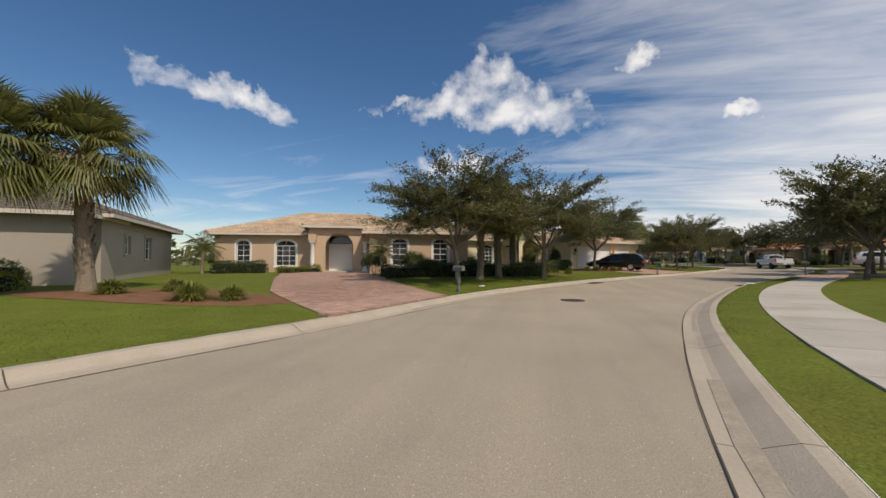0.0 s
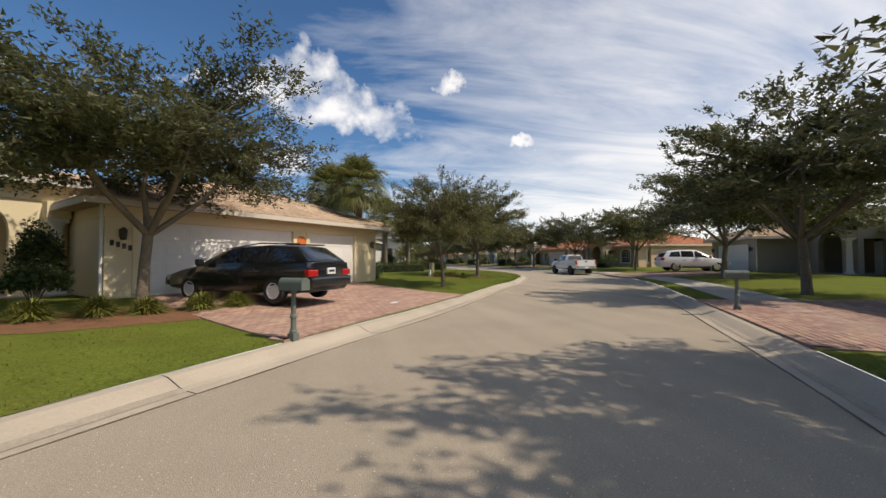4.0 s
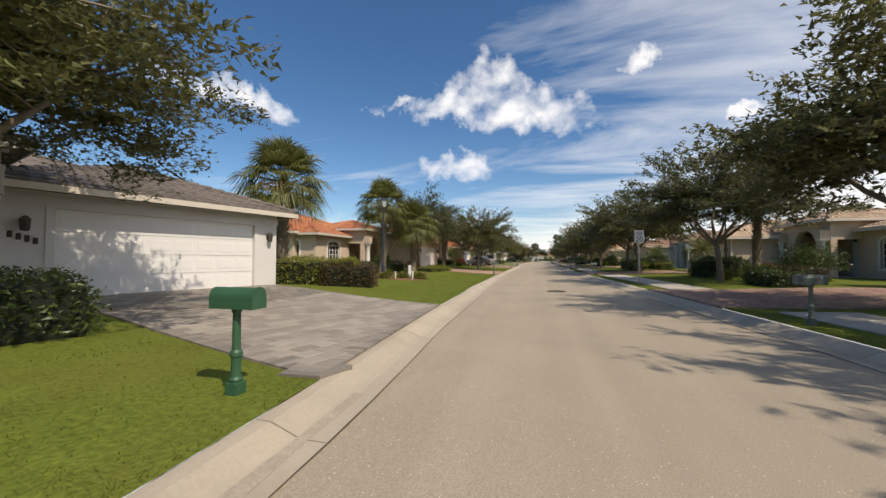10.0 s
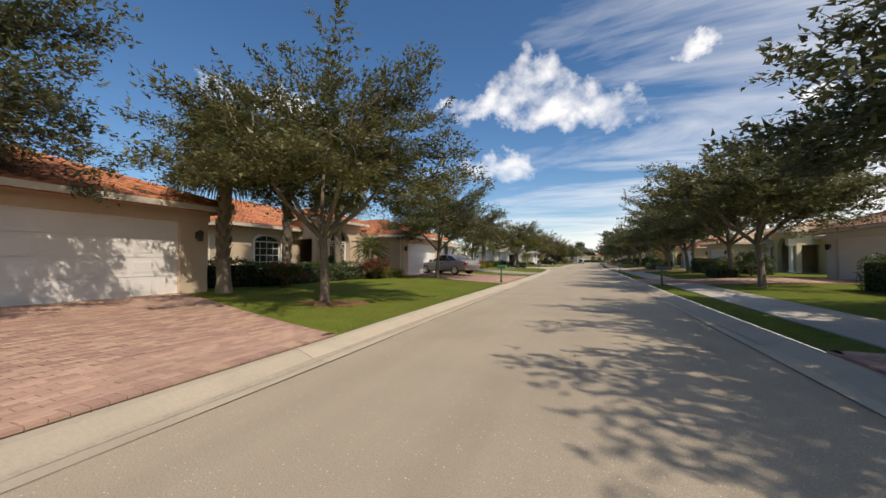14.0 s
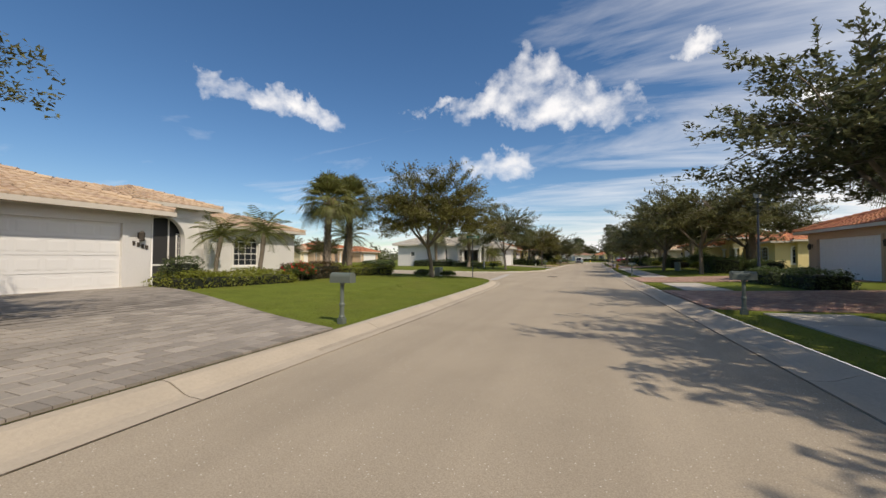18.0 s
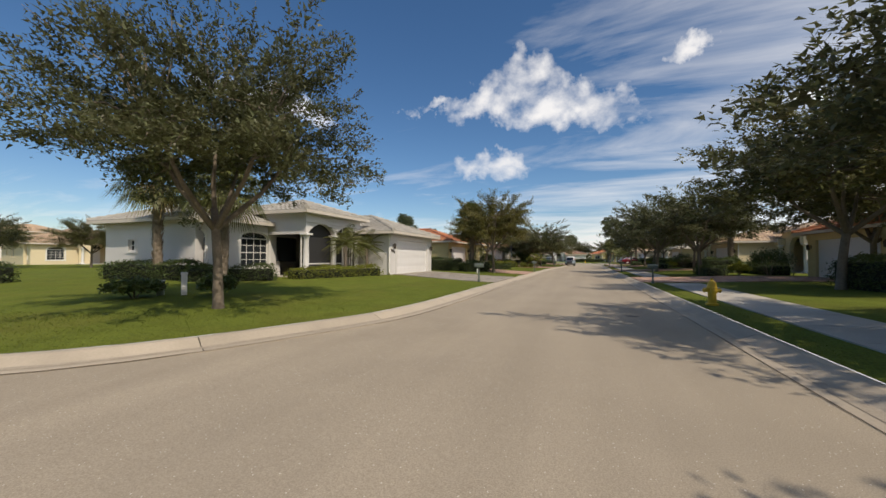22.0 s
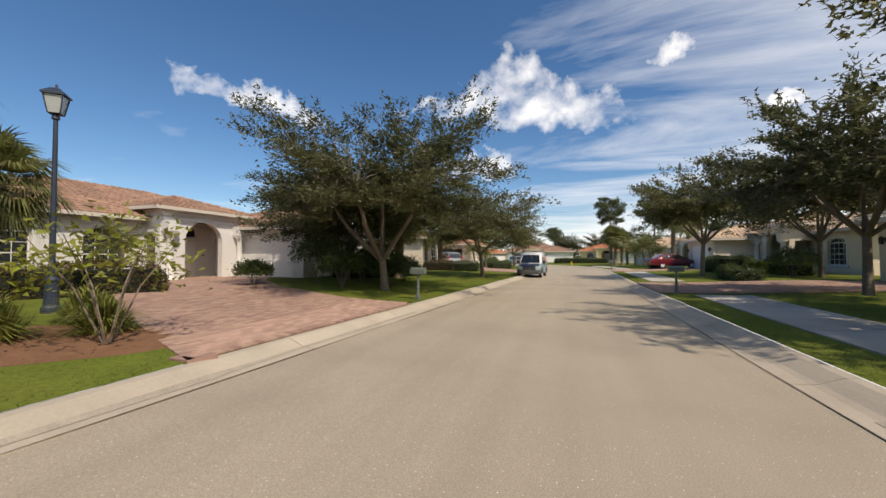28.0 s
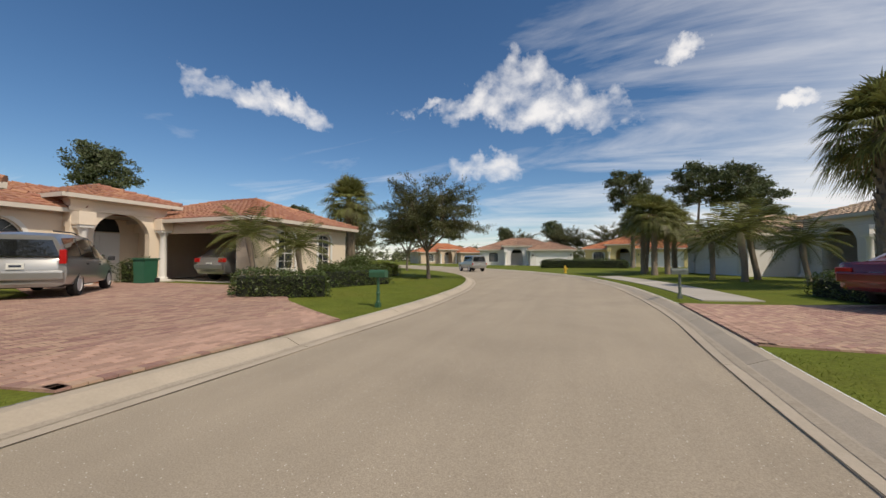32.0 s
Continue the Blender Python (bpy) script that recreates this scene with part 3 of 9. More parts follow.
def lawn_height(x, y):
    """Height of the lots: level with the kerb's back, rising gently to the house pads."""
    d = math.sqrt(float(((EDGE - (x, y)) ** 2).sum(1).min()))
    w = min(1.0, max(0.0, (d - 0.4) / 7.0))
    return 0.13 + 0.22 * w * w * (3 - 2 * w)


def cdt(boundary, inner, height):
    from mathutils.geometry import delaunay_2d_cdt
    pts = [Vector(p) for p in boundary] + [Vector(p) for p in inner]
    n = len(boundary)
    v, e, f, *_ = delaunay_2d_cdt(pts, [(i, (i + 1) % n) for i in range(n)], [list(range(n))], 1, 1e-4)
    return [(p.x, p.y, height(p.x, p.y)) for p in v], [tuple(q) for q in f]


def inside(poly, x, y):
    c = False
    j = len(poly) - 1
    for i in range(len(poly)):
        (xi, yi), (xj, yj) = poly[i], poly[j]
        if (yi > y) != (yj > y) and x < (xj - xi) * (y - yi) / (yj - yi) + xi:
            c = not c
        j = i
    return c


def lot_sheet(name, line, far, label):
    bnd = [tuple(p) for p in line] + far
    ctrl = [tuple(p) for p in line[::6]] + far
    arr = np.array([tuple(p) for p in line])
    inner = []
    gx = np.arange(-60, 62, 1.6)
    gy = np.arange(-30, 300, 1.6)
    for x in gx:
        for y in gy:
            px, py = x + random.uniform(-.4, .4), y + random.uniform(-.4, .4)
            d = math.sqrt(float(((arr - (px, py)) ** 2).sum(1).min()))
            if 0.5 < d < 10 and inside(ctrl, px, py):
                inner.append((px, py))
    v, f = cdt(bnd, inner, lawn_height)
    solid(name, pydata(name, v, f, "lawn", True), None, label, "lawn", kind="structure")


lot_sheet("ground", left_a, [(-900, 420), (-900, -900), (-60, -900)], "mown green lawn rising gently from the kerb")
lot_sheet("ground", left_b, [(-400, 900), (-900, 900), (-900, 470)], "mown green lawn of the corner lots")
lot_sheet("ground", right_e[::-1], [(-20, -900), (900, -900), (900, 900), (-390, 900)], "mown green lawn beyond the sidewalk")

# the carriageway as one sheet a little below the gutters' lip
road_l = [tuple(p) for p in offset_line(left_a, -0.55)]
road_m = [tuple(p) for p in offset_line(left_b, -0.55)]
road_r = [tuple(p) for p in offset_line(right_e, 0.55)]
rb = road_l + road_m + road_r[::-1]
mid = []
for i in range(0, len(right_e), 2):
    p, n = right_e[i], side_of(right_e, i)
    for d in (2.2, 3.6, 5.0):
        mid.append(tuple(p + n * d + Vector((random.uniform(-.2, .2), random.uniform(-.2, .2)))))
ctrl = rb[::3]
mid = [p for p in mid if inside(ctrl, *p)]
v, f = cdt(rb, mid, lambda x, y: 0.004 * math.sin(x * 0.4) * math.sin(y * 0.13) - 0.002)
solid("road", pydata("road", v, f, "road", True), None, "sun-bleached tan asphalt street with fine aggregate", "road", kind="structure")

# kerbs cast in lengths with open joints
KERB = ((0.0, 0.122), (-0.05, 0.124), (-0.13, 0.118), (-0.24, 0.075), (-0.34, 0.032), (-0.42, 0.014), (-0.60, 0.008), (-0.60, -0.06), (0.0, -0.06))


def kerb(line, sign, label):
    top = thing("kerb", Matrix(), label, "kerb", kind="structure")
    i, n = 0, len(line)
    while i < n - 1:
        j = min(i + 4, n - 1)
        verts, faces = [], []
        for k in range(i, j + 1):
            p, s = line[k], side_of(line, k) * sign
            t = Vector((s.y, -s.x)) * (0.008 if k == i else -0.008 if k == j else 0) * (1 if sign > 0 else -1)
            for d, z in KERB:
                q = p + s * d + t
                verts.append((q.x, q.y, z))
        m = len(KERB)
        for k in range(j - i):
            for a in range(m):
                b = (a + 1) % m
                q = (k * m + a, (k + 1) * m + a, (k + 1) * m + b, k * m + b)
                faces.append(q if sign > 0 else q[::-1])
        faces += [tuple(range(m)), tuple((j - i) * m + a for a in reversed(range(m)))]
        share("kerb_length", pydata("kerb_length", verts, faces, "kerb"), top)
        i = j
    # a dark seam against the asphalt, and silt left along the flow line
    verts, faces = [], []
    for k in range(n):
        p, s = line[k], side_of(line, k) * sign
        w = .003 + .006 * random.random()
        for d, z in ((-.598, .0075), (-.598 - w * 1.6, .0065)):
            q = p + s * (d - .008 * math.sin(k * .9))
            verts.append((q.x, q.y, z + .004))
    faces = [(2 * k, 2 * k + 1, 2 * k + 3, 2 * k + 2) for k in range(n - 1)]
    share("seam", pydata("seam", verts, [q if sign > 0 else q[::-1] for q in faces], "seam"), top, label="dark open seam along the asphalt")
    verts, faces = [], []
    for k in range(n):
        p, s = line[k], side_of(line, k) * sign
        w = .035 + .05 * abs(math.sin(k * .21 + sign)) * random.random()
        for d in (-.42 + w, -.42 - w * .8):
            q = p + s * (d + .012 * math.sin(k * 1.7))
            z = .014 + max(0, d + .42) * .20 if d > -.42 else .013
            verts.append((q.x, q.y, z + .004))
    faces = [(2 * k, 2 * k + 1, 2 * k + 3, 2 * k + 2) for k in range(n - 1) if math.sin(k * .13 + sign) + .6 * math.sin(k * .37) > -.35]
    share("silt_streak", pydata("silt_streak", verts, [q if sign > 0 else q[::-1] for q in faces], "silt", True), top, label="grey silt along the gutter's flow line")
    return top


def near(line, y0, y1, x0=-60, x1=60):
    return [p for p in line if y0 <= p.y <= y1 and x0 <= p.x <= x1]


kerb(near(left_a, -26, 170, -48), 1, "pale concrete mountable kerb and gutter in cast lengths")
kerb(near(left_b, 100, 300, -48), 1, "pale concrete mountable kerb and gutter in cast lengths")
kerb(near(right_e, -26, 300), -1, "pale concrete mountable kerb and gutter in cast lengths")

# the stretches of the right-hand kerb where drives cross the sidewalk
RIGHT_DRIVES = [(40.2, 46.4), (69.0, 74.6), (89.0, 94.4), (108.5, 114.0), (129.6, 135.0), (141.0, 146.4), (173.4, 178.8), (191.2, 196.6), (212.6, 218.0), (234.2, 240.0)]
# sidewalk slabs beyond a strip of grass on the right-hand side
sw = thing("sidewalk", Matrix(), "pale concrete sidewalk of jointed slabs behind a grass strip", "sidewalk", kind="structure")
walk_line = polyline([tuple(p) for p in offset_line(near(right_e, -26, 262), -0.85)][::8], 1.5)
for a, b, i in zip(walk_line, walk_line[1:], range(9999)):
    if any(lo - .4 < (a.y + b.y) / 2 < hi + .4 for lo, hi in RIGHT_DRIVES[1:]):
        continue
    na, nb = -side_of(walk_line, i), -side_of(walk_line, i + 1)
    d = (b - a).normalized() * 0.008
    q = [a + d, b - d, b - d + nb * 1.5, a + d + na * 1.5]
    zs = [lawn_height(p.x, p.y) + 0.03 for p in q]
    vs = [(p.x, p.y, z) for p, z in zip(q, zs)] + [(p.x, p.y, z - 0.09) for p, z in zip(q, zs)]
    share("slab", pydata("slab", vs, [(3, 2, 1, 0), (4, 5, 6, 7), (0, 1, 5, 4), (1, 2, 6, 5), (2, 3, 7, 6), (3, 0, 4, 7)], "walkway"), sw)


def ground_patch(name, poly, mat, label, category, up=0.02, bulge=0.0):
    """A patch that lies on the lawn and follows its height."""
    b = []
    for (x0, y0), (x1, y1) in zip(poly, poly[1:] + poly[:1]):
        n = max(1, int(math.hypot(x1 - x0, y1 - y0) / 0.5))
        for k in range(n):
            b.append((x0 + (x1 - x0) * k / n, y0 + (y1 - y0) * k / n))
    xs, ys = [p[0] for p in b], [p[1] for p in b]
    inner = [(x, y) for x in np.arange(min(xs) + .4, max(xs), 0.8) for y in np.arange(min(ys) + .4, max(ys), 0.8) if inside(b, x, y)]
    arr = np.array(b)

    def h(x, y):
        d = math.sqrt(float(((arr - (x, y)) ** 2).sum(1).min()))
        return lawn_height(x, y) + up * min(1.0, 0.25 + d * 4) + bulge * min(1.0, d)
    v, f = cdt(b, inner, h)
    return solid(name, pydata(name, v, f, mat, True), None, label, category, kind="structure")


def rounded(cx, cy, rx, ry, turn=0.0, n=18, wob=0.1, seed=1):
    r = random.Random(seed)
    c, s = math.cos(radians(turn)), math.sin(radians(turn))
    pts = []
    for i in range(n):
        a = 2 * math.pi * i / n
        k = 1 + r.uniform(-wob, wob)
        x, y = rx * math.cos(a) * k, ry * math.sin(a) * k
        pts.append((cx + c * x - s * y, cy + s * x + c * y))
    return pts

# ---- houses ----
def wall(bm, length, height, thick, openings=(), mi=0):
    """A wall along x from 0, its outer face at y = 0. Openings: (x0, x1, z0, z1, arched); they go through."""
    x = 0.0
    for x0, x1, z0, z1, arched in sorted(openings):
        if x0 > x:
            prism(bm, [(x, 0), (x0, 0), (x0, height), (x, height)], 0, thick, mi)
        if z0 > 0:
            prism(bm, [(x0, 0), (x1, 0), (x1, z0), (x0, z0)], 0, thick, mi)
        if arched:
            r, c = (x1 - x0) / 2, (x0 + x1) / 2
            rise = r if arched is True else arched
            spring = z1 - rise
            n = 10
            arc = [(c - r * math.cos(math.pi * i / n), spring + rise * math.sin(math.pi * i / n)) for i in range(n + 1)]
            for (ax, az), (bx, bz) in zip(arc, arc[1:]):
                prism(bm, [(ax, az), (bx, bz), (bx, height), (ax, height)], 0, thick, mi)
        elif z1 < height:
            prism(bm, [(x0, z1), (x1, z1), (x1, height), (x0, height)], 0, thick, mi)
        x = x1
    if x < length:
        prism(bm, [(x, 0), (length, 0), (length, height), (x, height)], 0, thick, mi)


def window_bm(w, h, arched, cols, rows, fr=0.05):
    """Frame and glazing bars of a window, standing on z = 0, centred on x."""
    bm = bmesh.new()
    rise = 0.0 if not arched else (w / 2 if arched is True else arched)
    sp = h - rise
    d0, d1 = 0.0, 0.06
    box(bm, -w / 2, w / 2, d0, d1, 0, fr)
    for s in (-1, 1):
        box(bm, s * w / 2 - (fr if s > 0 else 0), s * w / 2 + (0 if s > 0 else fr), d0, d1, fr, sp)
    if arched:
        box(bm, -w / 2 + fr, w / 2 - fr, d0 + .005, d1 - .005, sp - 0.03, sp + 0.03)
        n = 12
        for i in range(n):
            a, b = math.pi * i / n, math.pi * (i + 1) / n
            o = [(-w / 2 * math.cos(t), sp + rise * math.sin(t)) for t in (a, b)]
            q = [(-(w / 2 - fr) * math.cos(t), sp + (rise - fr) * math.sin(t)) for t in (b, a)]
            prism(bm, o + q, d0, d1)
        for t in (math.pi / 4, math.pi / 2, 3 * math.pi / 4):
            dx, dz = -math.cos(t), math.sin(t)
            p = [(-dz * .012, sp + dx * -.012), (dz * .012, sp - dx * -.012)]
            e = [(dx * (w / 2 - fr) + dz * .012, sp + dz * (rise - fr)), (dx * (w / 2 - fr) - dz * .012, sp + dz * (rise - fr))]
            prism(bm, p + e, d0 + .015, d1 - .015)
    else:
        box(bm, -w / 2 + fr, w / 2 - fr, d0, d1, h - fr, h)
    for i in range(1, cols):
        x = -w / 2 + w * i / cols
        box(bm, x - .012, x + .012, d0 + .012, d1 - .012, fr, sp - .02)
    for j in range(1, rows):
        z = sp * j / rows
        t = 0.022 if j * 2 == rows else 0.012
        box(bm, -w / 2 + fr, w / 2 - fr, d0 + .010, d1 - .010, z - t, z + t)
    return bm


def pane_bm(w, h, arched, y):
    bm = bmesh.new()
    rise = 0.0 if not arched else (w / 2 if arched is True else arched)
    sp = h - rise
    poly = [(-w / 2, 0), (w / 2, 0)]
    if arched:
        poly += [(w / 2 * math.cos(math.pi * i / 12), sp + rise * math.sin(math.pi * i / 12)) for i in range(13)]
    else:
        poly += [(w / 2, h), (-w / 2, h)]
    prism(bm, poly, y, y + 0.012)
    return bm


_window_cache = {}


def add_window(parent, m, w, h, arched=False, cols=3, rows=4, surround=None):
    key = (round(w, 2), round(h, 2), arched, cols, rows)
    if key not in _window_cache:
        _window_cache[key] = (mesh_from("window", window_bm(w, h, arched, cols, rows), "trim"), mesh_from("pane", pane_bm(w - .04, h - .03, arched if arched is not True else True, 0.03), "glass"))
    fr, pn = _window_cache[key]
    win = share("window", fr, parent, m @ Matrix.Translation((0, 0.09, 0)), "white-framed window with glazing bars")
    share("pane", pn, win, Matrix.Translation((0, 0, 0.015)), "dark reflecting glass")
    if surround:
        bm = bmesh.new()
        t = 0.13
        rise = 0.0 if not arched else (w / 2 if arched is True else arched)
        sp = h - rise
        box(bm, -w / 2 - t - .04, w / 2 + t + .04, -0.05, 0.02, -0.12, -0.003, 0.01)
        for s in (-1, 1):
            x0, x1 = sorted((s * w / 2, s * (w / 2 + t)))
            box(bm, x0, x1, -0.03, 0.02, -0.003, sp)
        n = 12 if arched else 0
        for i in range(n):
            a, b = math.pi * i / n, math.pi * (i + 1) / n
            o = [(-(w / 2 + t) * math.cos(q), sp + (rise + t) * math.sin(q)) for q in (a, b)]
            q2 = [(-w / 2 * math.cos(q), sp + rise * math.sin(q)) for q in (b, a)]
            prism(bm, o + q2, -0.03, 0.02)
        if not arched:
            box(bm, -w / 2 - t, w / 2 + t, -0.03, 0.02, h, h + t)
        part("window_sill", bm, surround, win, "moulded stucco surround and sill", Matrix.Translation((0, -0.09, 0)))
    return win


def roof(parent, u0, u1, w0, w1, ze, pitch, mat, over=0.55, label=""):
    """A tiled hip roof over a rectangle, with fascia and soffit."""
    a0, a1, b0, b1 = u0 - over, u1 + over, w0 - over, w1 + over
    la, lb = a1 - a0, b1 - b0
    half = min(la, lb) / 2
    rise = half * pitch
    up = Vector((0, 0, 1))
    verts, faces = [], []

    def plane(o, e, s, length, k_):
        # o eave corner, e along the eave, s up-slope (horizontal), k_: larger tiles on the slope away from the street
        course, tw = 0.36 * k_, 0.30 * k_
        n = max(2, int(round(half / course)))
        for r in range(n):
            d0, d1 = half * r / n, min(half, half * (r + 1) / n + 0.05)
            x0a, x1a = d0, length - d0
            x0b, x1b = d1, length - d1
            k = max(1, int(round((x1a - x0a) / tw)))
            for i in range(k):
                fa, fb = i / k, (i + 1) / k
                pts = []
                for d, xa, xb, lift in ((d0, x0a, x1a, 0.055), (d1, x0b, x1b, 0.0)):
                    for f_, hh in ((fa, 0.0), ((fa + fb) / 2, 0.045), (fb, 0.0)):
                        x = xa + (xb - xa) * f_
                        q = o + e * x + s * d + up * (d * pitch + lift + hh)
                        pts.append(q)
                base = len(verts)
                verts.extend(pts)
                verts.extend([pts[0] - up * 0.05, pts[1] - up * 0.06, pts[2] - up * 0.05])
                for c in range(2):
                    faces.append((base + c, base + c + 1, base + 4 + c, base + 3 + c))
                    faces.append((base + 6 + c, base + 7 + c, base + c + 1, base + c))
    plane(Vector((a0, b0, ze)), Vector((1, 0, 0)), Vector((0, 1, 0)), la, 1)
    plane(Vector((a1, b1, ze)), Vector((-1, 0, 0)), Vector((0, -1, 0)), la, 2)
    plane(Vector((a1, b0, ze)), Vector((0, 1, 0)), Vector((-1, 0, 0)), lb, 1)
    plane(Vector((a0, b1, ze)), Vector((0, -1, 0)), Vector((1, 0, 0)), lb, 1)
    top = part("roof", _deck(a0, a1, b0, b1, ze, half, rise), mat, parent, label)
    tiles = share("roof_tiling", pydata("roof_tiling", verts, faces, mat), top)
    tagged(tiles, kind="stuff")
    # ridge and hip caps
    cv, cf = [], []
    if la >= lb:
        r0, r1 = Vector((a0 + half, (b0 + b1) / 2, ze + rise)), Vector((a1 - half, (b0 + b1) / 2, ze + rise))
        hips = [((a0, b0), r0), ((a0, b1), r0), ((a1, b0), r1), ((a1, b1), r1)]
    else:
        r0, r1 = Vector(((a0 + a1) / 2, b0 + half, ze + rise)), Vector(((a0 + a1) / 2, b1 - half, ze + rise))
        hips = [((a0, b0), r0), ((a1, b0), r0), ((a0, b1), r1), ((a1, b1), r1)]
    segs = [(Vector((*c, ze + 0.03)), r) for c, r in hips] + ([(r0, r1)] if (r1 - r0).length > 0.3 else [])
    for p, q in segs:
        k = max(1, int((q - p).length / 0.40))
        for i in range(k):
            s, e = p.lerp(q, i / k), p.lerp(q, (i + 1.12) / k)
            n0 = len(cv)
            tube(cv, cf, [s + up * .055, e + up * .035], [0.115, 0.09], 7)
            cf.append(tuple(range(n0, n0 + 7)))
    caps = share("ridge_capping", pydata("ridge_capping", cv, cf, mat), top)
    tagged(caps, kind="stuff")
    bm = bmesh.new()
    t = 0.03
    for x0, x1, y0, y1 in ((a0 - t, a1 + t, b0 - t, b0), (a0 - t, a1 + t, b1, b1 + t), (a0 - t, a0, b0, b1), (a1, a1 + t, b0, b1)):
        box(bm, x0, x1, y0, y1, ze - 0.135, ze + 0.02)
    part("fascia", bm, "fascia", top, "pale painted fascia board")
    return top


def _deck(a0, a1, b0, b1, ze, half, rise):
    bm = bmesh.new()
    la, lb = a1 - a0, b1 - b0
    c = [bm.verts.new(p) for p in ((a0, b0, ze - .02), (a1, b0, ze - .02), (a1, b1, ze - .02), (a0, b1, ze - .02))]
    if la >= lb:
        r = [bm.verts.new((a0 + half, (b0 + b1) / 2, ze + rise - .02)), bm.verts.new((a1 - half - .001, (b0 + b1) / 2, ze + rise - .02))]
        fs = [(c[0], c[1], r[1], r[0]), (c[2], c[3], r[0], r[1]), (c[1], c[2], r[1]), (c[3], c[0], r[0])]
    else:
        r = [bm.verts.new(((a0 + a1) / 2, b0 + half, ze + rise - .02)), bm.verts.new(((a0 + a1) / 2, b1 - half, ze + rise - .02))]
        fs = [(c[1], c[2], r[1], r[0]), (c[3], c[0], r[0], r[1]), (c[0], c[1], r[0]), (c[2], c[3], r[1])]
    for f in fs:
        bm.faces.new(f)
    s = [bm.verts.new((v.co.x, v.co.y, ze - .10)) for v in c]
    bm.faces.new(s[::-1])
    return bm


def column_bm(h, r=0.15):
    bm = bmesh.new()
    box(bm, -r * 1.5, r * 1.5, -r * 1.5, r * 1.5, 0, 0.10, 0.012)
    lathe(bm, [(r * 1.35, .10), (r * 1.4, .15), (r * 1.3, .19), (r * 1.05, .21), (r, .25), (r * .98, h * .5), (r * .86, h - .28), (r * .98, h - .25), (r * .98, h - .20), (r * 1.25, h - .13), (r * 1.3, h - .10)], 18)
    box(bm, -r * 1.5, r * 1.5, -r * 1.5, r * 1.5, h - .10, h, 0.01)
    return bm


def garage_door(parent, m, w=4.88, h=2.13, mat="door_white"):
    door = share("garage_door", _door_mesh(w, 0.02, mat), parent, m, "white sectional garage door")
    n = 4
    me = None
    for i in range(n):
        if me is None:
            bm = bmesh.new()
            hh = h / n - 0.012
            box(bm, -w / 2, w / 2, 0, 0.045, 0, hh)
            k = 8 if w > 3.5 else 4
            for j in range(k):
                x0 = -w / 2 + w * j / k + .05
                x1 = -w / 2 + w * (j + 1) / k - .05
                v = [(x0, .09), (x1, .09), (x1, hh - .09), (x0, hh - .09)]
                inn = [(x0 + .05, .14), (x1 - .05, .14), (x1 - .05, hh - .14), (x0 + .05, hh - .14)]
                a = [bm.verts.new((x, -0.002, z)) for x, z in v]
                b = [bm.verts.new((x, -0.007, z)) for x, z in inn]
                for q in range(4):
                    bm.faces.new((a[q], a[(q + 1) % 4], b[(q + 1) % 4], b[q]))
                bm.faces.new(b)
            me = mesh_from("door_section", bm, mat)
        share("door_section", me, door, Matrix.Translation((0, 0, 0.012 + i * h / n)))
    return door


def _door_mesh(w, t, mat):
    bm = bmesh.new()
    box(bm, -w / 2 - .02, w / 2 + .02, 0.05, 0.08, 0, 2.2)
    return mesh_from("garage_door", bm, mat)


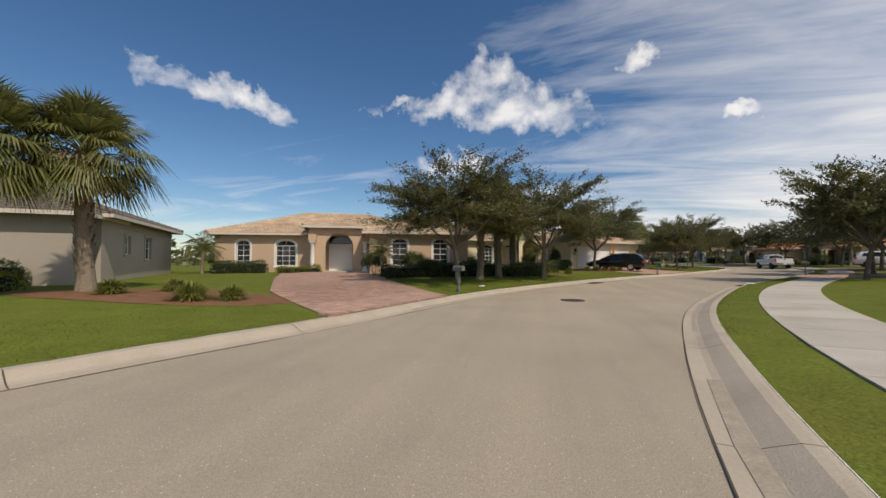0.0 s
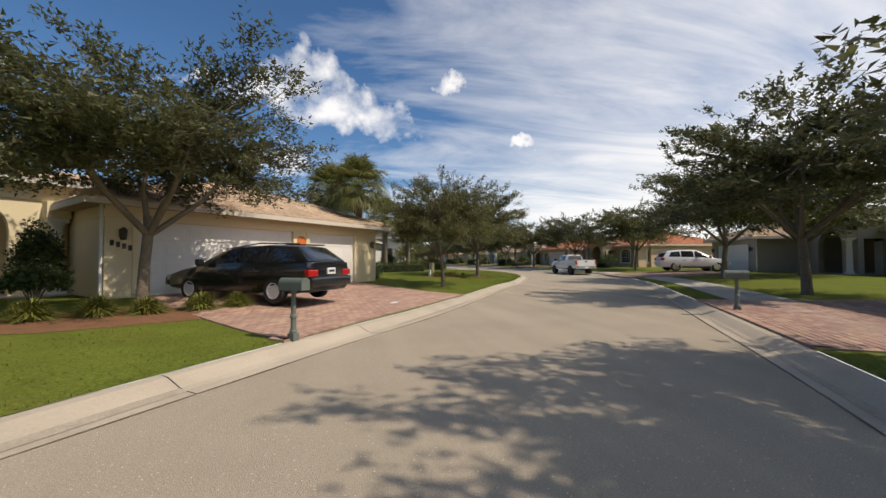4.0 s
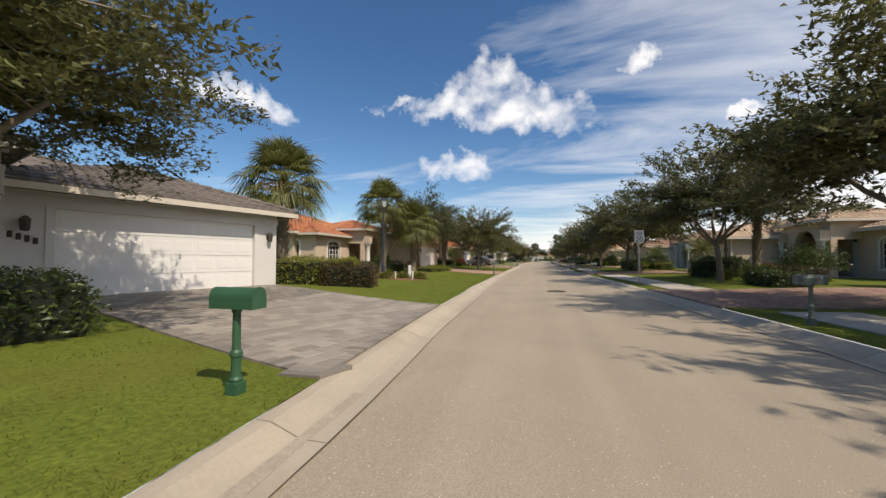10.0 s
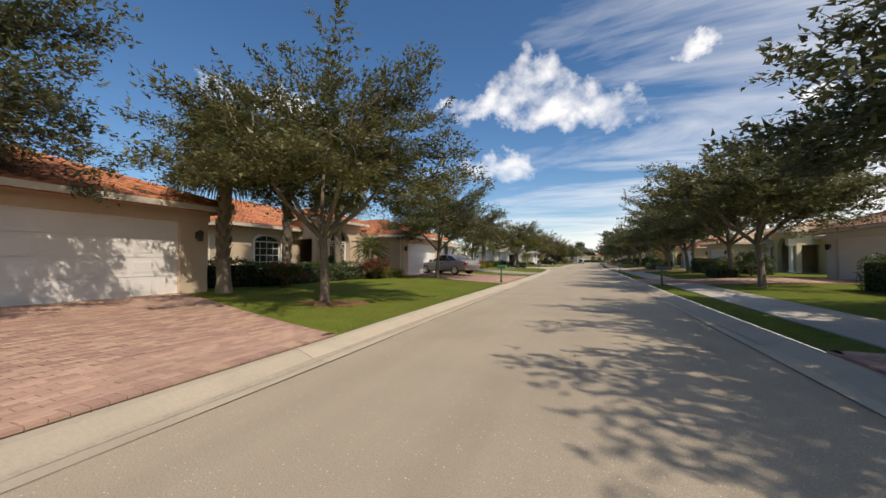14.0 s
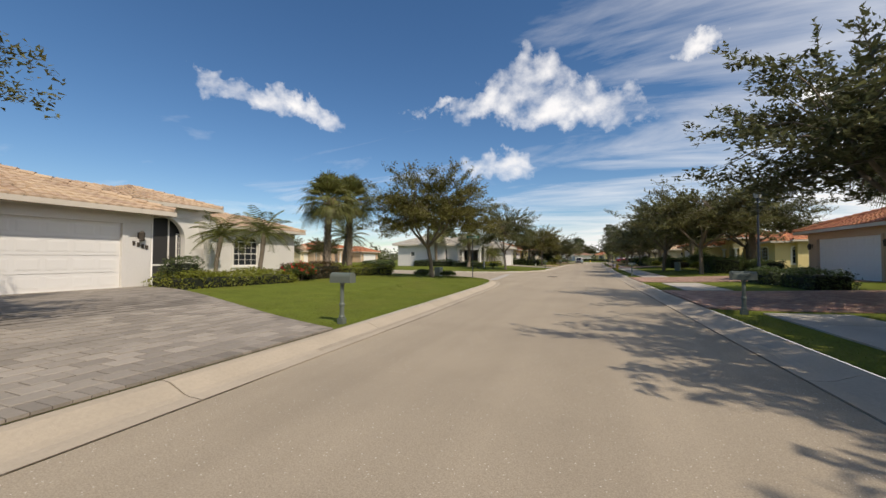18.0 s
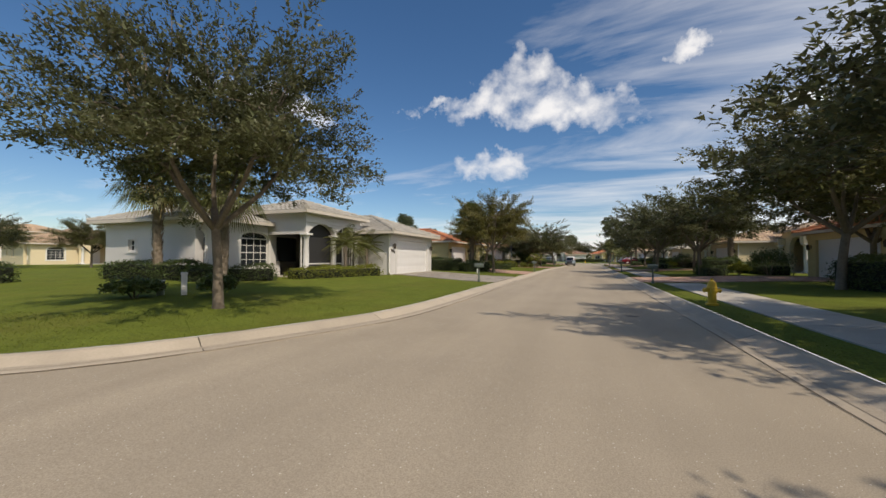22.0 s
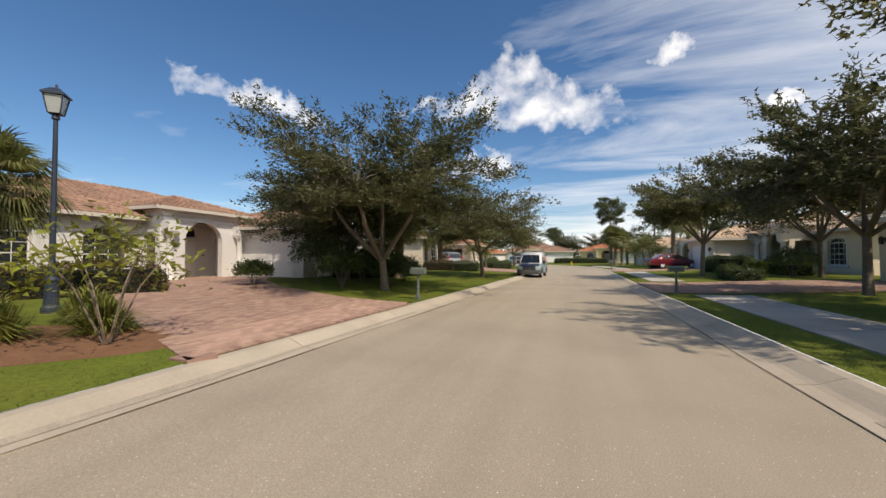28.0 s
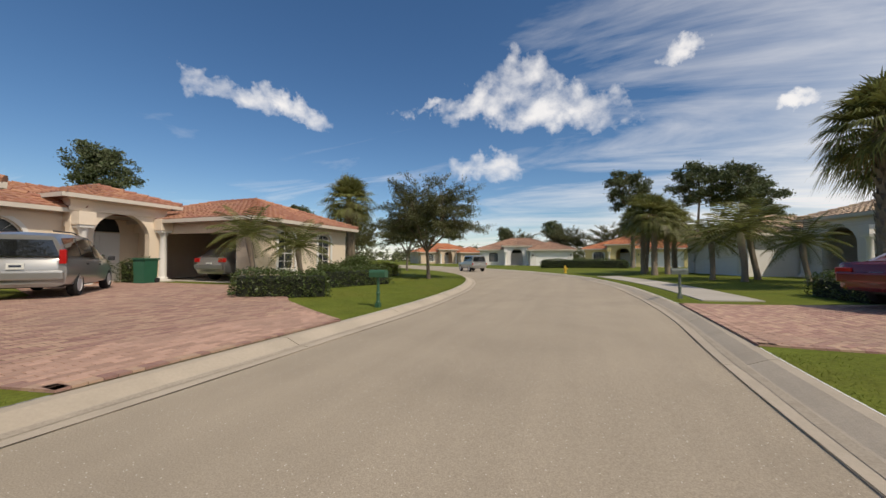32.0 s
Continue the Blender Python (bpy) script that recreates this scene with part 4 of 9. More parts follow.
def wing(house, u0, u1, w0, w1, h, wall_mat, front=(), left=(), right=(), roof_mat=None, pitch=0.36, band=True, over=0.55, roof_label="", z0=-0.3, trim_mat="trim"):
    """A block of the house: four walls with openings through them, windows set in, and a hip roof."""
    th = 0.2
    sides = (("front", Matrix.Translation((u0, w0, 0)), u1 - u0, front),
             ("right", Matrix.Translation((u1, w0, 0)) @ Matrix.Rotation(math.pi / 2, 4, "Z"), w1 - w0, right),
             ("back", Matrix.Translation((u1, w1, 0)) @ Matrix.Rotation(math.pi, 4, "Z"), u1 - u0, ()),
             ("left", Matrix.Translation((u0, w1, 0)) @ Matrix.Rotation(-math.pi / 2, 4, "Z"), w1 - w0, left))
    for name, m, length, ops in sides:
        bm = bmesh.new()
        full = length
        if name in ("left", "right"):
            m = m @ Matrix.Translation((th, 0, 0))
            length = length - 2 * th
            ops = [(k, c - th, w, z, hh, arched) for k, c, w, z, hh, arched in ops]
        holes = [(c - w / 2, c + w / 2, z, z + hh, arched) for kind, c, w, z, hh, arched in ops]
        wall(bm, length, h, th, holes)
        if z0 < 0:
            box(bm, 0.0, length, 0.002, th, z0, 0)
        if band:
            e = (full - length) / 2 + (0.035 if full == length else 0.0)
            box(bm, -e, length + e, -0.035, -0.001, h - 0.42, h - 0.20)
        wl = part("wall", bm, wall_mat, house, m=m)
        for kind, c, w, z, hh, arched in ops:
            at = Matrix.Translation((c, 0, z))
            if kind == "w":
                cols = max(2, int(round(w / 0.45)))
                add_window(wl, at, w, hh, arched, cols, 4 if hh > 1.2 else 2, trim_mat)
            elif kind == "g":
                garage_door(wl, at @ Matrix.Translation((0, 0.1, 0)), w, hh)
                bm = bmesh.new()
                for s in (-1, 1):
                    x0, x1 = sorted((s * w / 2, s * (w / 2 + .16)))
                    box(bm, x0, x1, -0.03, -0.002, 0, hh + .16)
                box(bm, -w / 2, w / 2, -0.03, -0.002, hh, hh + .16)
                part("door_frame", bm, trim_mat, wl, m=at)
            elif kind == "d":
                bm = bmesh.new()
                box(bm, -w / 2, w / 2, 0.10, 0.15, 0, hh if not arched else hh - w / 2)
                for s in (-1, 1):
                    for za, zb in ((.15, .85), (1.0, 1.85)):
                        x0, x1 = sorted((s * .08, s * (w / 2 - .10)))
                        box(bm, x0, x1, 0.085, 0.10, za, zb, 0.008)
                part("door", bm, "door_white", wl, "white panelled front door", at)
                if arched:
                    bm = pane_bm(w, hh, arched, .13)
                    part("pane", bm, "glass", wl, m=at)
    # floor slab
    bm = bmesh.new()
    box(bm, u0 + .01, u1 - .01, w0 + .01, w1 - .01, -0.35, 0.02)
    part("floor", bm, "walkway", house)
    if roof_mat:
        roof(house, u0, u1, w0, w1, h, pitch, roof_mat, over, roof_label)


def sconce_bm():
    bm = bmesh.new()
    box(bm, -.06, .06, 0, .03, -.10, .12, .01)
    box(bm, -.015, .015, -.12, 0, .06, .09)
    lathe(bm, [(.05, -.18), (.075, -.16), (.09, .06), (.10, .08), (.03, .16)], 8, 0, -.14)
    return bm


def house(kind, x, y, turn, wall_mat, roof_mat, label, mirror=False, z=0.35, garage=4.88, trim_mat="trim", length=15.5, entry="door", open_garage=False, gset=0.0, depth=17.5, marked=False, bay=None, deep=0.0, port=4.3, flank_windows=None):
    """Types of single-storey house: "front" has its garage in front at one end, "side" a forward wing with the garage door in its flank. x, y: the foot of the near front corner line."""
    hs = thing("house", pose(x, y, z, 0, 0, turn), label, "house")
    L = length
    g = garage + 1.7

    def fl(a, b):
        return (L - b, L - a) if mirror else (a, b)

    def fo(ops, a, b):
        # openings given along u within [a, b]; mirrored when asked
        return [(k, (b - a) - c if mirror else c, w, z_, h_, ar) for k, c, w, z_, h_, ar in ops]
    roof_lab = M[roof_mat].name.replace("_", " ") + "s"
    # main body, set back
    u0, u1 = fl(0.0, L - 0.8)
    near_side = [("w", 3.0, 0.7, 1.2, 0.9, False), ("w", 6.2, 1.1, 0.95, 1.25, False)]
    near_side = near_side if flank_windows is None else flank_windows
    wing(hs, u0, u1, 6.2 + deep, depth, 2.85, wall_mat, left=near_side, right=near_side, roof_mat=roof_mat, roof_label=roof_lab, trim_mat=wall_mat)
    if kind == "front":
        # bay with a tall window
        a, b = 0.3, L - g - 4.0
        u0, u1 = fl(a, b)
        bw = 4.6 if bay is None else bay
        wing(hs, u0, u1, bw, 8.2, 2.75, wall_mat, front=fo([("w", (b - a) / 2, 1.7, 0.55, 1.75, 0.35)], a, b), roof_mat=roof_mat, over=0.5, trim_mat="trim",
             left=[("w", 1.9, 0.75, 0.6, 1.7, 0.3)] if not mirror else (), right=[("w", 1.7, 0.75, 0.6, 1.7, 0.3)] if mirror else ())
        # garage
        a, b = L - g, L
        u0, u1 = fl(a, b)
        if garage > 6:
            fops = [("g", 0.75 + 2.44, 4.88, 0.0, 2.13, False), ("g", 0.75 + 4.88 + .75 + 1.25, 2.5, 0.0, 2.13, False)]
        else:
            fops = [("g", (b - a) / 2, garage, 0.0, 2.13, False)]
        wing(hs, u0, u1, gset, 8.0 + gset, 2.6, wall_mat, front=fo(fops, a, b), roof_mat=roof_mat, over=0.5, trim_mat=wall_mat)
        for s in (0.35, b - a - 0.35):
            part("wall_lamp", sconce_bm(), "iron", hs, "dark lantern beside the garage door", Matrix.Translation((u0 + s, gset - 0.002, 1.75)))
        u_in = u1 - .33 if mirror else u0 + .33
        if marked:
            number_marks(hs, u_in, gset)
        V, F = [], []
        x = u1 + .06 if mirror else u0 - .06
        tube(V, F, [Vector((x, gset + .05, 2.52)), Vector((x, gset + .05, .12)), Vector((x, gset - .16, .03))], [.04, .04, .04], 8)
        share("downpipe", pydata("downpipe", [tuple(q) for q in V], F, "trim", True), hs, label="white rainwater pipe")
        # entry
        a, b = L - g - (4.9 if entry == "porch" else 4.4), L - g - 0.05
        pw = 2.1 if entry == "porch" else 3.1
    else:
        a, b = L - g + .1 - port, L - g + 0.1
        pw = 4.3 + deep
    u0, u1 = fl(a, b)
    eh = 3.35
    bm = bmesh.new()
    w = u1 - u0
    ow = min(2.0, w - 1.4)
    r = ow / 2
    arch = [(w / 2 - r * math.cos(math.pi * i / 14), 2.85 - r + r * math.sin(math.pi * i / 14)) for i in range(15)]
    prism(bm, [(0, 0), (w / 2 - r, 0)] + arch + [(w / 2 + r, 0), (w, 0), (w, eh), (0, eh)], 0, 0.3)
    if entry == "porch":
        bm.free()
        bm, bay = bmesh.new(), (w - .36) / 2
        edge = [(0, 2.25)]
        for i in range(2):
            edge += [(.18 + bay * (i + k / 14), 2.25 + .55 * math.sin(math.pi * k / 14) ** .7) for k in range(15 if i else 14)]
        prism(bm, edge + [(w, 2.25), (w, eh), (0, eh)], 0, .3)
    pr = part("portico", bm, wall_mat, hs, "arched stucco entry", Matrix.Translation((u0, pw, 0)))
    for e, z0, z1 in ((0.06, eh - 0.55, eh - 0.42), (0.10, eh - 0.16, eh - 0.02)):
        bm = bmesh.new()
        box(bm, -e, w + e, -e, -0.001, z0, z1, 0.012)
        part("moulding", bm, wall_mat, pr)
    for s in (0.0, w):
        bm = bmesh.new()
        m = Matrix.Translation((s - (0.2 if s else 0), 0.3, 0))
        box(bm, 0, 0.2, 0, 2.5, 2.2, eh)
        part("side_beam", bm, wall_mat, pr, m=m)
    if entry == "porch":
        for s in (0.2, w / 2, w - 0.2):
            part("column", column_bm(2.25), "trim", pr, "round white column", Matrix.Translation((s, .15, 0)), True)
    else:
        for s in (0.28, w - 0.28):
            part("column", column_bm(2.25), "trim", pr, "round white column", Matrix.Translation((s, -0.24, 0)), True)
        for s in (0.28, w - 0.28):
            bm = bmesh.new()
            box(bm, s - .26, s + .26, -.50, -.002, 2.25, eh - .60, 0.01)
            part("column_block", bm, wall_mat, pr)
    roof(hs, u0, u1, pw, pw + 4.5, eh + 0.02, 0.33, roof_mat, 0.4, roof_lab)
    bm = bmesh.new()
    box(bm, u0 + .02, u1 - .02, pw - .7, 6.2 + deep, -0.3, 0.03, 0.01)
    part("porch_floor", bm, "walkway", hs)
    if entry == "screen":
        screen_front(hs, u0, u1, pw + 0.45, 2.75)
    elif entry == "porch":
        porch_screen(hs, u0, u1, pw + .36, 2.85)
    elif entry == "gate":
        gate_front(hs, (u0 + u1) / 2, pw + .34)
    else:
        bm = bmesh.new()
        box(bm, -.9, .9, 0, .06, 0, 2.1)
        box(bm, -.03, .03, -.03, 0, .05, 2.05)
        for s in (-1, 1):
            for za, zb in ((.15, .9), (1.05, 1.95)):
                x0, x1 = sorted((s * .14, s * .78))
                box(bm, x0, x1, -.018, 0, za, zb, .01)
        part("front_door", bm, "door_white", hs, "white panelled double front door", Matrix.Translation(((u0 + u1) / 2, 6.12 + deep, 0.03)))
        bm = pane_bm(1.8, .9, True, 0)
        part("fanlight", bm, "glass", hs, "dark half-round light over the door", Matrix.Translation(((u0 + u1) / 2, 6.16 + deep, 2.18)))
    if kind == "side":
        # forward wing: garage door in the flank that faces the drive, windows to the street
        a, b = L - g + 0.1, L
        u0, u1 = fl(a, b)
        flank = [("o" if open_garage else "g", 5.2 + deep if not mirror else 3.6, 4.88, 0.0, 2.13, False)]
        wing(hs, u0, u1, 0.0, 8.5 + deep, 2.7, wall_mat, front=fo([("w", 1.9, 1.0, 0.55, 1.75, 0.3), ("w", 4.6, 1.0, 0.55, 1.75, 0.3)], a, b), roof_mat=roof_mat, over=0.5,
             left=flank if not mirror else (), right=flank if mirror else (), trim_mat="trim")
        a, b = 0.3, L - g + .2 - port
        if bay is not None:
            # a long bay that reaches forward of the entry, slit windows in its flank
            c, a, b = b, -.15, 4.7
            u0, u1 = fl(b, c)
            wing(hs, u0, u1, pw + .5, 9.4 + deep, 2.85, wall_mat, front=[("w", (c - b) / 2, 1.7, .6, 1.85, .8)], roof_mat=roof_mat, over=0.45, trim_mat="trim")
            u0, u1 = fl(a, b)
            ops = [("w", 1.0, 1.0, 0.45, 1.9, 0.4), ("w", 3.0, 1.5, 0.45, 1.9, 0.45)]
            slits = [("w", 1.3, .42, .75, 1.5, False), ("w", 5.2, .42, .75, 1.5, False)]
            wing(hs, u0, u1, bay, depth - .6, 2.85, wall_mat, front=fo(ops, a, b), left=slits, roof_mat=roof_mat, over=0.45, trim_mat="trim")
        else:
            u0, u1 = fl(a, b)
            ops = [("w", (b - a) * .28, 0.9, 0.45, 1.9, 0.35), ("w", (b - a) * .72, 1.4, 0.45, 1.9, 0.4)]
            wing(hs, u0, u1, 5.3 + deep, 9.0 + deep, 2.85, wall_mat, front=fo(ops, a, b), roof_mat=roof_mat, over=0.45, trim_mat="trim")
    return hs


def arch_grille(w, h, rise):
    """A white grille leaf: an arched inner frame, upright bars and a scroll band."""
    bm = bmesh.new()
    for x in (0, w - .06):
        box(bm, x, x + .06, -.03, .0, 0, h)
    for z in (0, h - .06):
        box(bm, .06, w - .06, -.03, .0, z, z + .06)
    c, r = w / 2, w / 2 - .11
    pts = [(c - r * math.cos(math.pi * k / 10), h - .12 - rise + rise * math.sin(math.pi * k / 10)) for k in range(11)]
    for (xa, za), (xb, zb) in zip(pts, pts[1:]):
        prism(bm, [(xa, za - .018), (xb, zb - .018), (xb, zb + .018), (xa, za + .018)], -.025, -.005)
    for f_ in (0, .25, .5, .75, 1):
        x = c - r + 2 * r * f_
        top = h - .12 - rise + rise * math.sin(math.acos(max(-1, min(1, 1 - 2 * f_))))
        box(bm, x - .011, x + .011, -.022, -.008, .06, top)
    for z in (.55, .95, 1.25):
        box(bm, c - r, c + r, -.020, -.010, z, z + .022)
    for z in (.66, .80):
        for f_ in (.25, .75):
            x = c - r + 2 * r * f_
            prism(bm, [(x - .07, z), (x, z - .06), (x + .07, z), (x, z + .06)], -.024, -.006)
    return bm


def porch_screen(hs, u0, u1, w, h):
    """A wide screened porch: dark mesh between white uprights, a mid rail and a grilled door."""
    sc = part("screen", _screen_bm(u0, u1, h), "screen", hs, "dark insect screen of the porch", Matrix.Translation((0, w, 0.03)))
    bm = bmesh.new()
    for x in (u0 + .05, (u0 + u1) / 2, u1 - 1.38, u1 - .38, u1 - .10):
        box(bm, x, x + .06, -.03, .03, 0, h)
    box(bm, u0 + .11, (u0 + u1) / 2, -.028, .028, .62, .69)
    box(bm, (u0 + u1) / 2 + .06, u1 - 1.38, -.028, .028, .62, .69)
    box(bm, u1 - 1.32, u1 - .38, -.028, .028, 2.08, 2.15)
    part("screen_frame", bm, "trim", sc, "white screen frame")
    part("screen_door", arch_grille(.92, 2.04, .28), "trim", sc, "white grilled screen door", Matrix.Translation((u1 - 1.31, -.035, .02)))
    bm = bmesh.new()
    box(bm, (u0 + u1) / 2 - 1.9, (u0 + u1) / 2 - .5, 2.0, 2.04, .8, 2.1)
    part("porch_window", bm, "glass", hs, "dark window at the back of the porch", Matrix.Translation((0, w, 0)))


def gate_front(hs, c, w):
    """A pair of white arched grille doors under a half-round light."""
    bm = bmesh.new()
    box(bm, c - .99, c + .99, .05, .06, 0, 2.84)
    sc = part("screen", bm, "screen", hs, "dark insect screen behind the grilled doors", Matrix.Translation((0, w, .03)))
    for k, x in ((0, c - .90), (1, c + .01)):
        part("screen_door", arch_grille(.89, 2.0, .40), "trim", sc, "white arched grille door", Matrix.Translation((x, 0, 0)))
    bm = bmesh.new()
    box(bm, c - .97, c - .90, -.04, .02, 0, 2.06)
    box(bm, c + .90, c + .97, -.04, .02, 0, 2.06)
    box(bm, c - .97, c + .97, -.04, .02, 2.06, 2.14)
    part("screen_frame", bm, "trim", sc, "white screen frame")


def number_marks(hs, u, w):
    """Four small dark bars, set falling, where a house carries its number."""
    bm = bmesh.new()
    for k in range(4):
        box(bm, u - .22 + k * .13, u - .14 + k * .13, w - .022, w - .001, 1.42 - k * .045, 1.57 - k * .045, .004)
    part("number_marks", bm, "iron", hs, "four small dark number plaques")


def screen_front(hs, u0, u1, w, h):
    """Insect-screened entry with white posts and a grilled door."""
    sc = part("screen", _screen_bm(u0, u1, h), "screen", hs, "dark insect screen of the entry", Matrix.Translation((0, w, 0.03)))
    bm = bmesh.new()
    for x in (u0 + .02, u0 + (u1 - u0) * .33, u0 + (u1 - u0) * .62, u1 - .08):
        box(bm, x, x + .06, -.03, .03, 0, h)
    box(bm, u0, u1, -.03, .03, .62, .69)
    box(bm, u0, u1, -.03, .03, 0, .07)
    part("screen_frame", bm, "trim", sc, "white screen frame")
    bm = bmesh.new()
    c = u0 + (u1 - u0) * .80
    for x in (c - .45, c + .39):
        box(bm, x, x + .06, -.06, -.032, .02, 2.1)
    for z in (.02, .5, 2.02):
        box(bm, c - .39, c + .39, -.06, -.032, z, z + .07)
    for i in range(1, 6):
        x = c - .45 + .9 * i / 6
        box(bm, x - .012, x + .012, -.055, -.038, .09, 2.02)
    for z in (.8, 1.1, 1.4, 1.7):
        box(bm, c - .39, c + .39, -.052, -.040, z, z + .02)
    part("screen_door", bm, "trim", sc, "white grilled screen door")


def _screen_bm(u0, u1, h):
    bm = bmesh.new()
    box(bm, u0 + .05, u1 - .05, -.004, .004, .02, h)
    return bm

# ---- plants ----
def leaf_cloud(centres, per, size, spread, seed, flat=0.75):
    """Many small pointed leaves scattered round sprig centres: arrays of vertices and faces."""
    r = np.random.RandomState(seed)
    c = np.repeat(np.array([tuple(p) for p in centres]), per, axis=0)
    n = len(c)
    off = r.normal(0, 1, (n, 3)) * np.array([spread, spread, spread * flat])
    p = c + off
    d = r.normal(0, 1, (n, 3))
    d[:, 2] *= 0.6
    d /= np.linalg.norm(d, axis=1)[:, None]
    q = r.normal(0, 1, (n, 3))
    w = np.cross(d, q)
    w /= np.linalg.norm(w, axis=1)[:, None]
    s = (size * r.uniform(0.6, 1.4, n))[:, None]
    v = np.stack([p - d * s * .7 + w * s * .5, p - d * s * .8 - w * s * .42, p + d * s * 1.1], 1).reshape(-1, 3)
    f = np.arange(n * 3).reshape(-1, 3)
    return v, f


def mesh_np(name, v, f, mat, smooth=False):
    me = bpy.data.meshes.new(name)
    k = f.shape[1]
    me.vertices.add(len(v))
    me.vertices.foreach_set("co", np.ascontiguousarray(v, dtype=np.float32).ravel())
    me.loops.add(f.size)
    me.loops.foreach_set("vertex_index", f.astype(np.int32).ravel())
    me.polygons.add(len(f))
    me.polygons.foreach_set("loop_start", np.arange(0, f.size, k, dtype=np.int32))
    me.materials.append(M[mat])
    me.update(calc_edges=True)
    return me


def spray_leaves(origin, out, length, width, per, size, seed):
    """Leaves set along flat, slightly drooping sprays: one row of origin, out and length for each spray."""
    r = np.random.RandomState(seed)
    o, d, ln = (np.repeat(q, per, axis=0) for q in (origin, out, length))
    n = len(o)
    up = np.array([0, 0, 1.0])
    side = np.cross(d, up)
    side /= np.linalg.norm(side, axis=1)[:, None] + 1e-6
    u = r.uniform(0, 1, (n, 1)) ** .8
    w = r.normal(0, .55, (n, 1)) * (1 - .55 * u)
    p = o + d * ln[:, None] * u + side * width * w + up * (r.normal(0, .075, (n, 1)) - .10 * u * u)
    q = d * .8 + side * np.sign(w) * r.uniform(.2, 1.2, (n, 1)) + r.normal(0, .45, (n, 3))
    q /= np.linalg.norm(q, axis=1)[:, None]
    t = np.cross(q, up + r.normal(0, .55, (n, 3)))
    t /= np.linalg.norm(t, axis=1)[:, None]
    s = (size * r.uniform(.6, 1.4, n))[:, None]
    v = np.stack([p - q * s * .75 + t * s * .46, p - q * s * .75 - t * s * .46, p + q * s * 1.1], 1).reshape(-1, 3)
    return v, np.arange(n * 3).reshape(-1, 3)


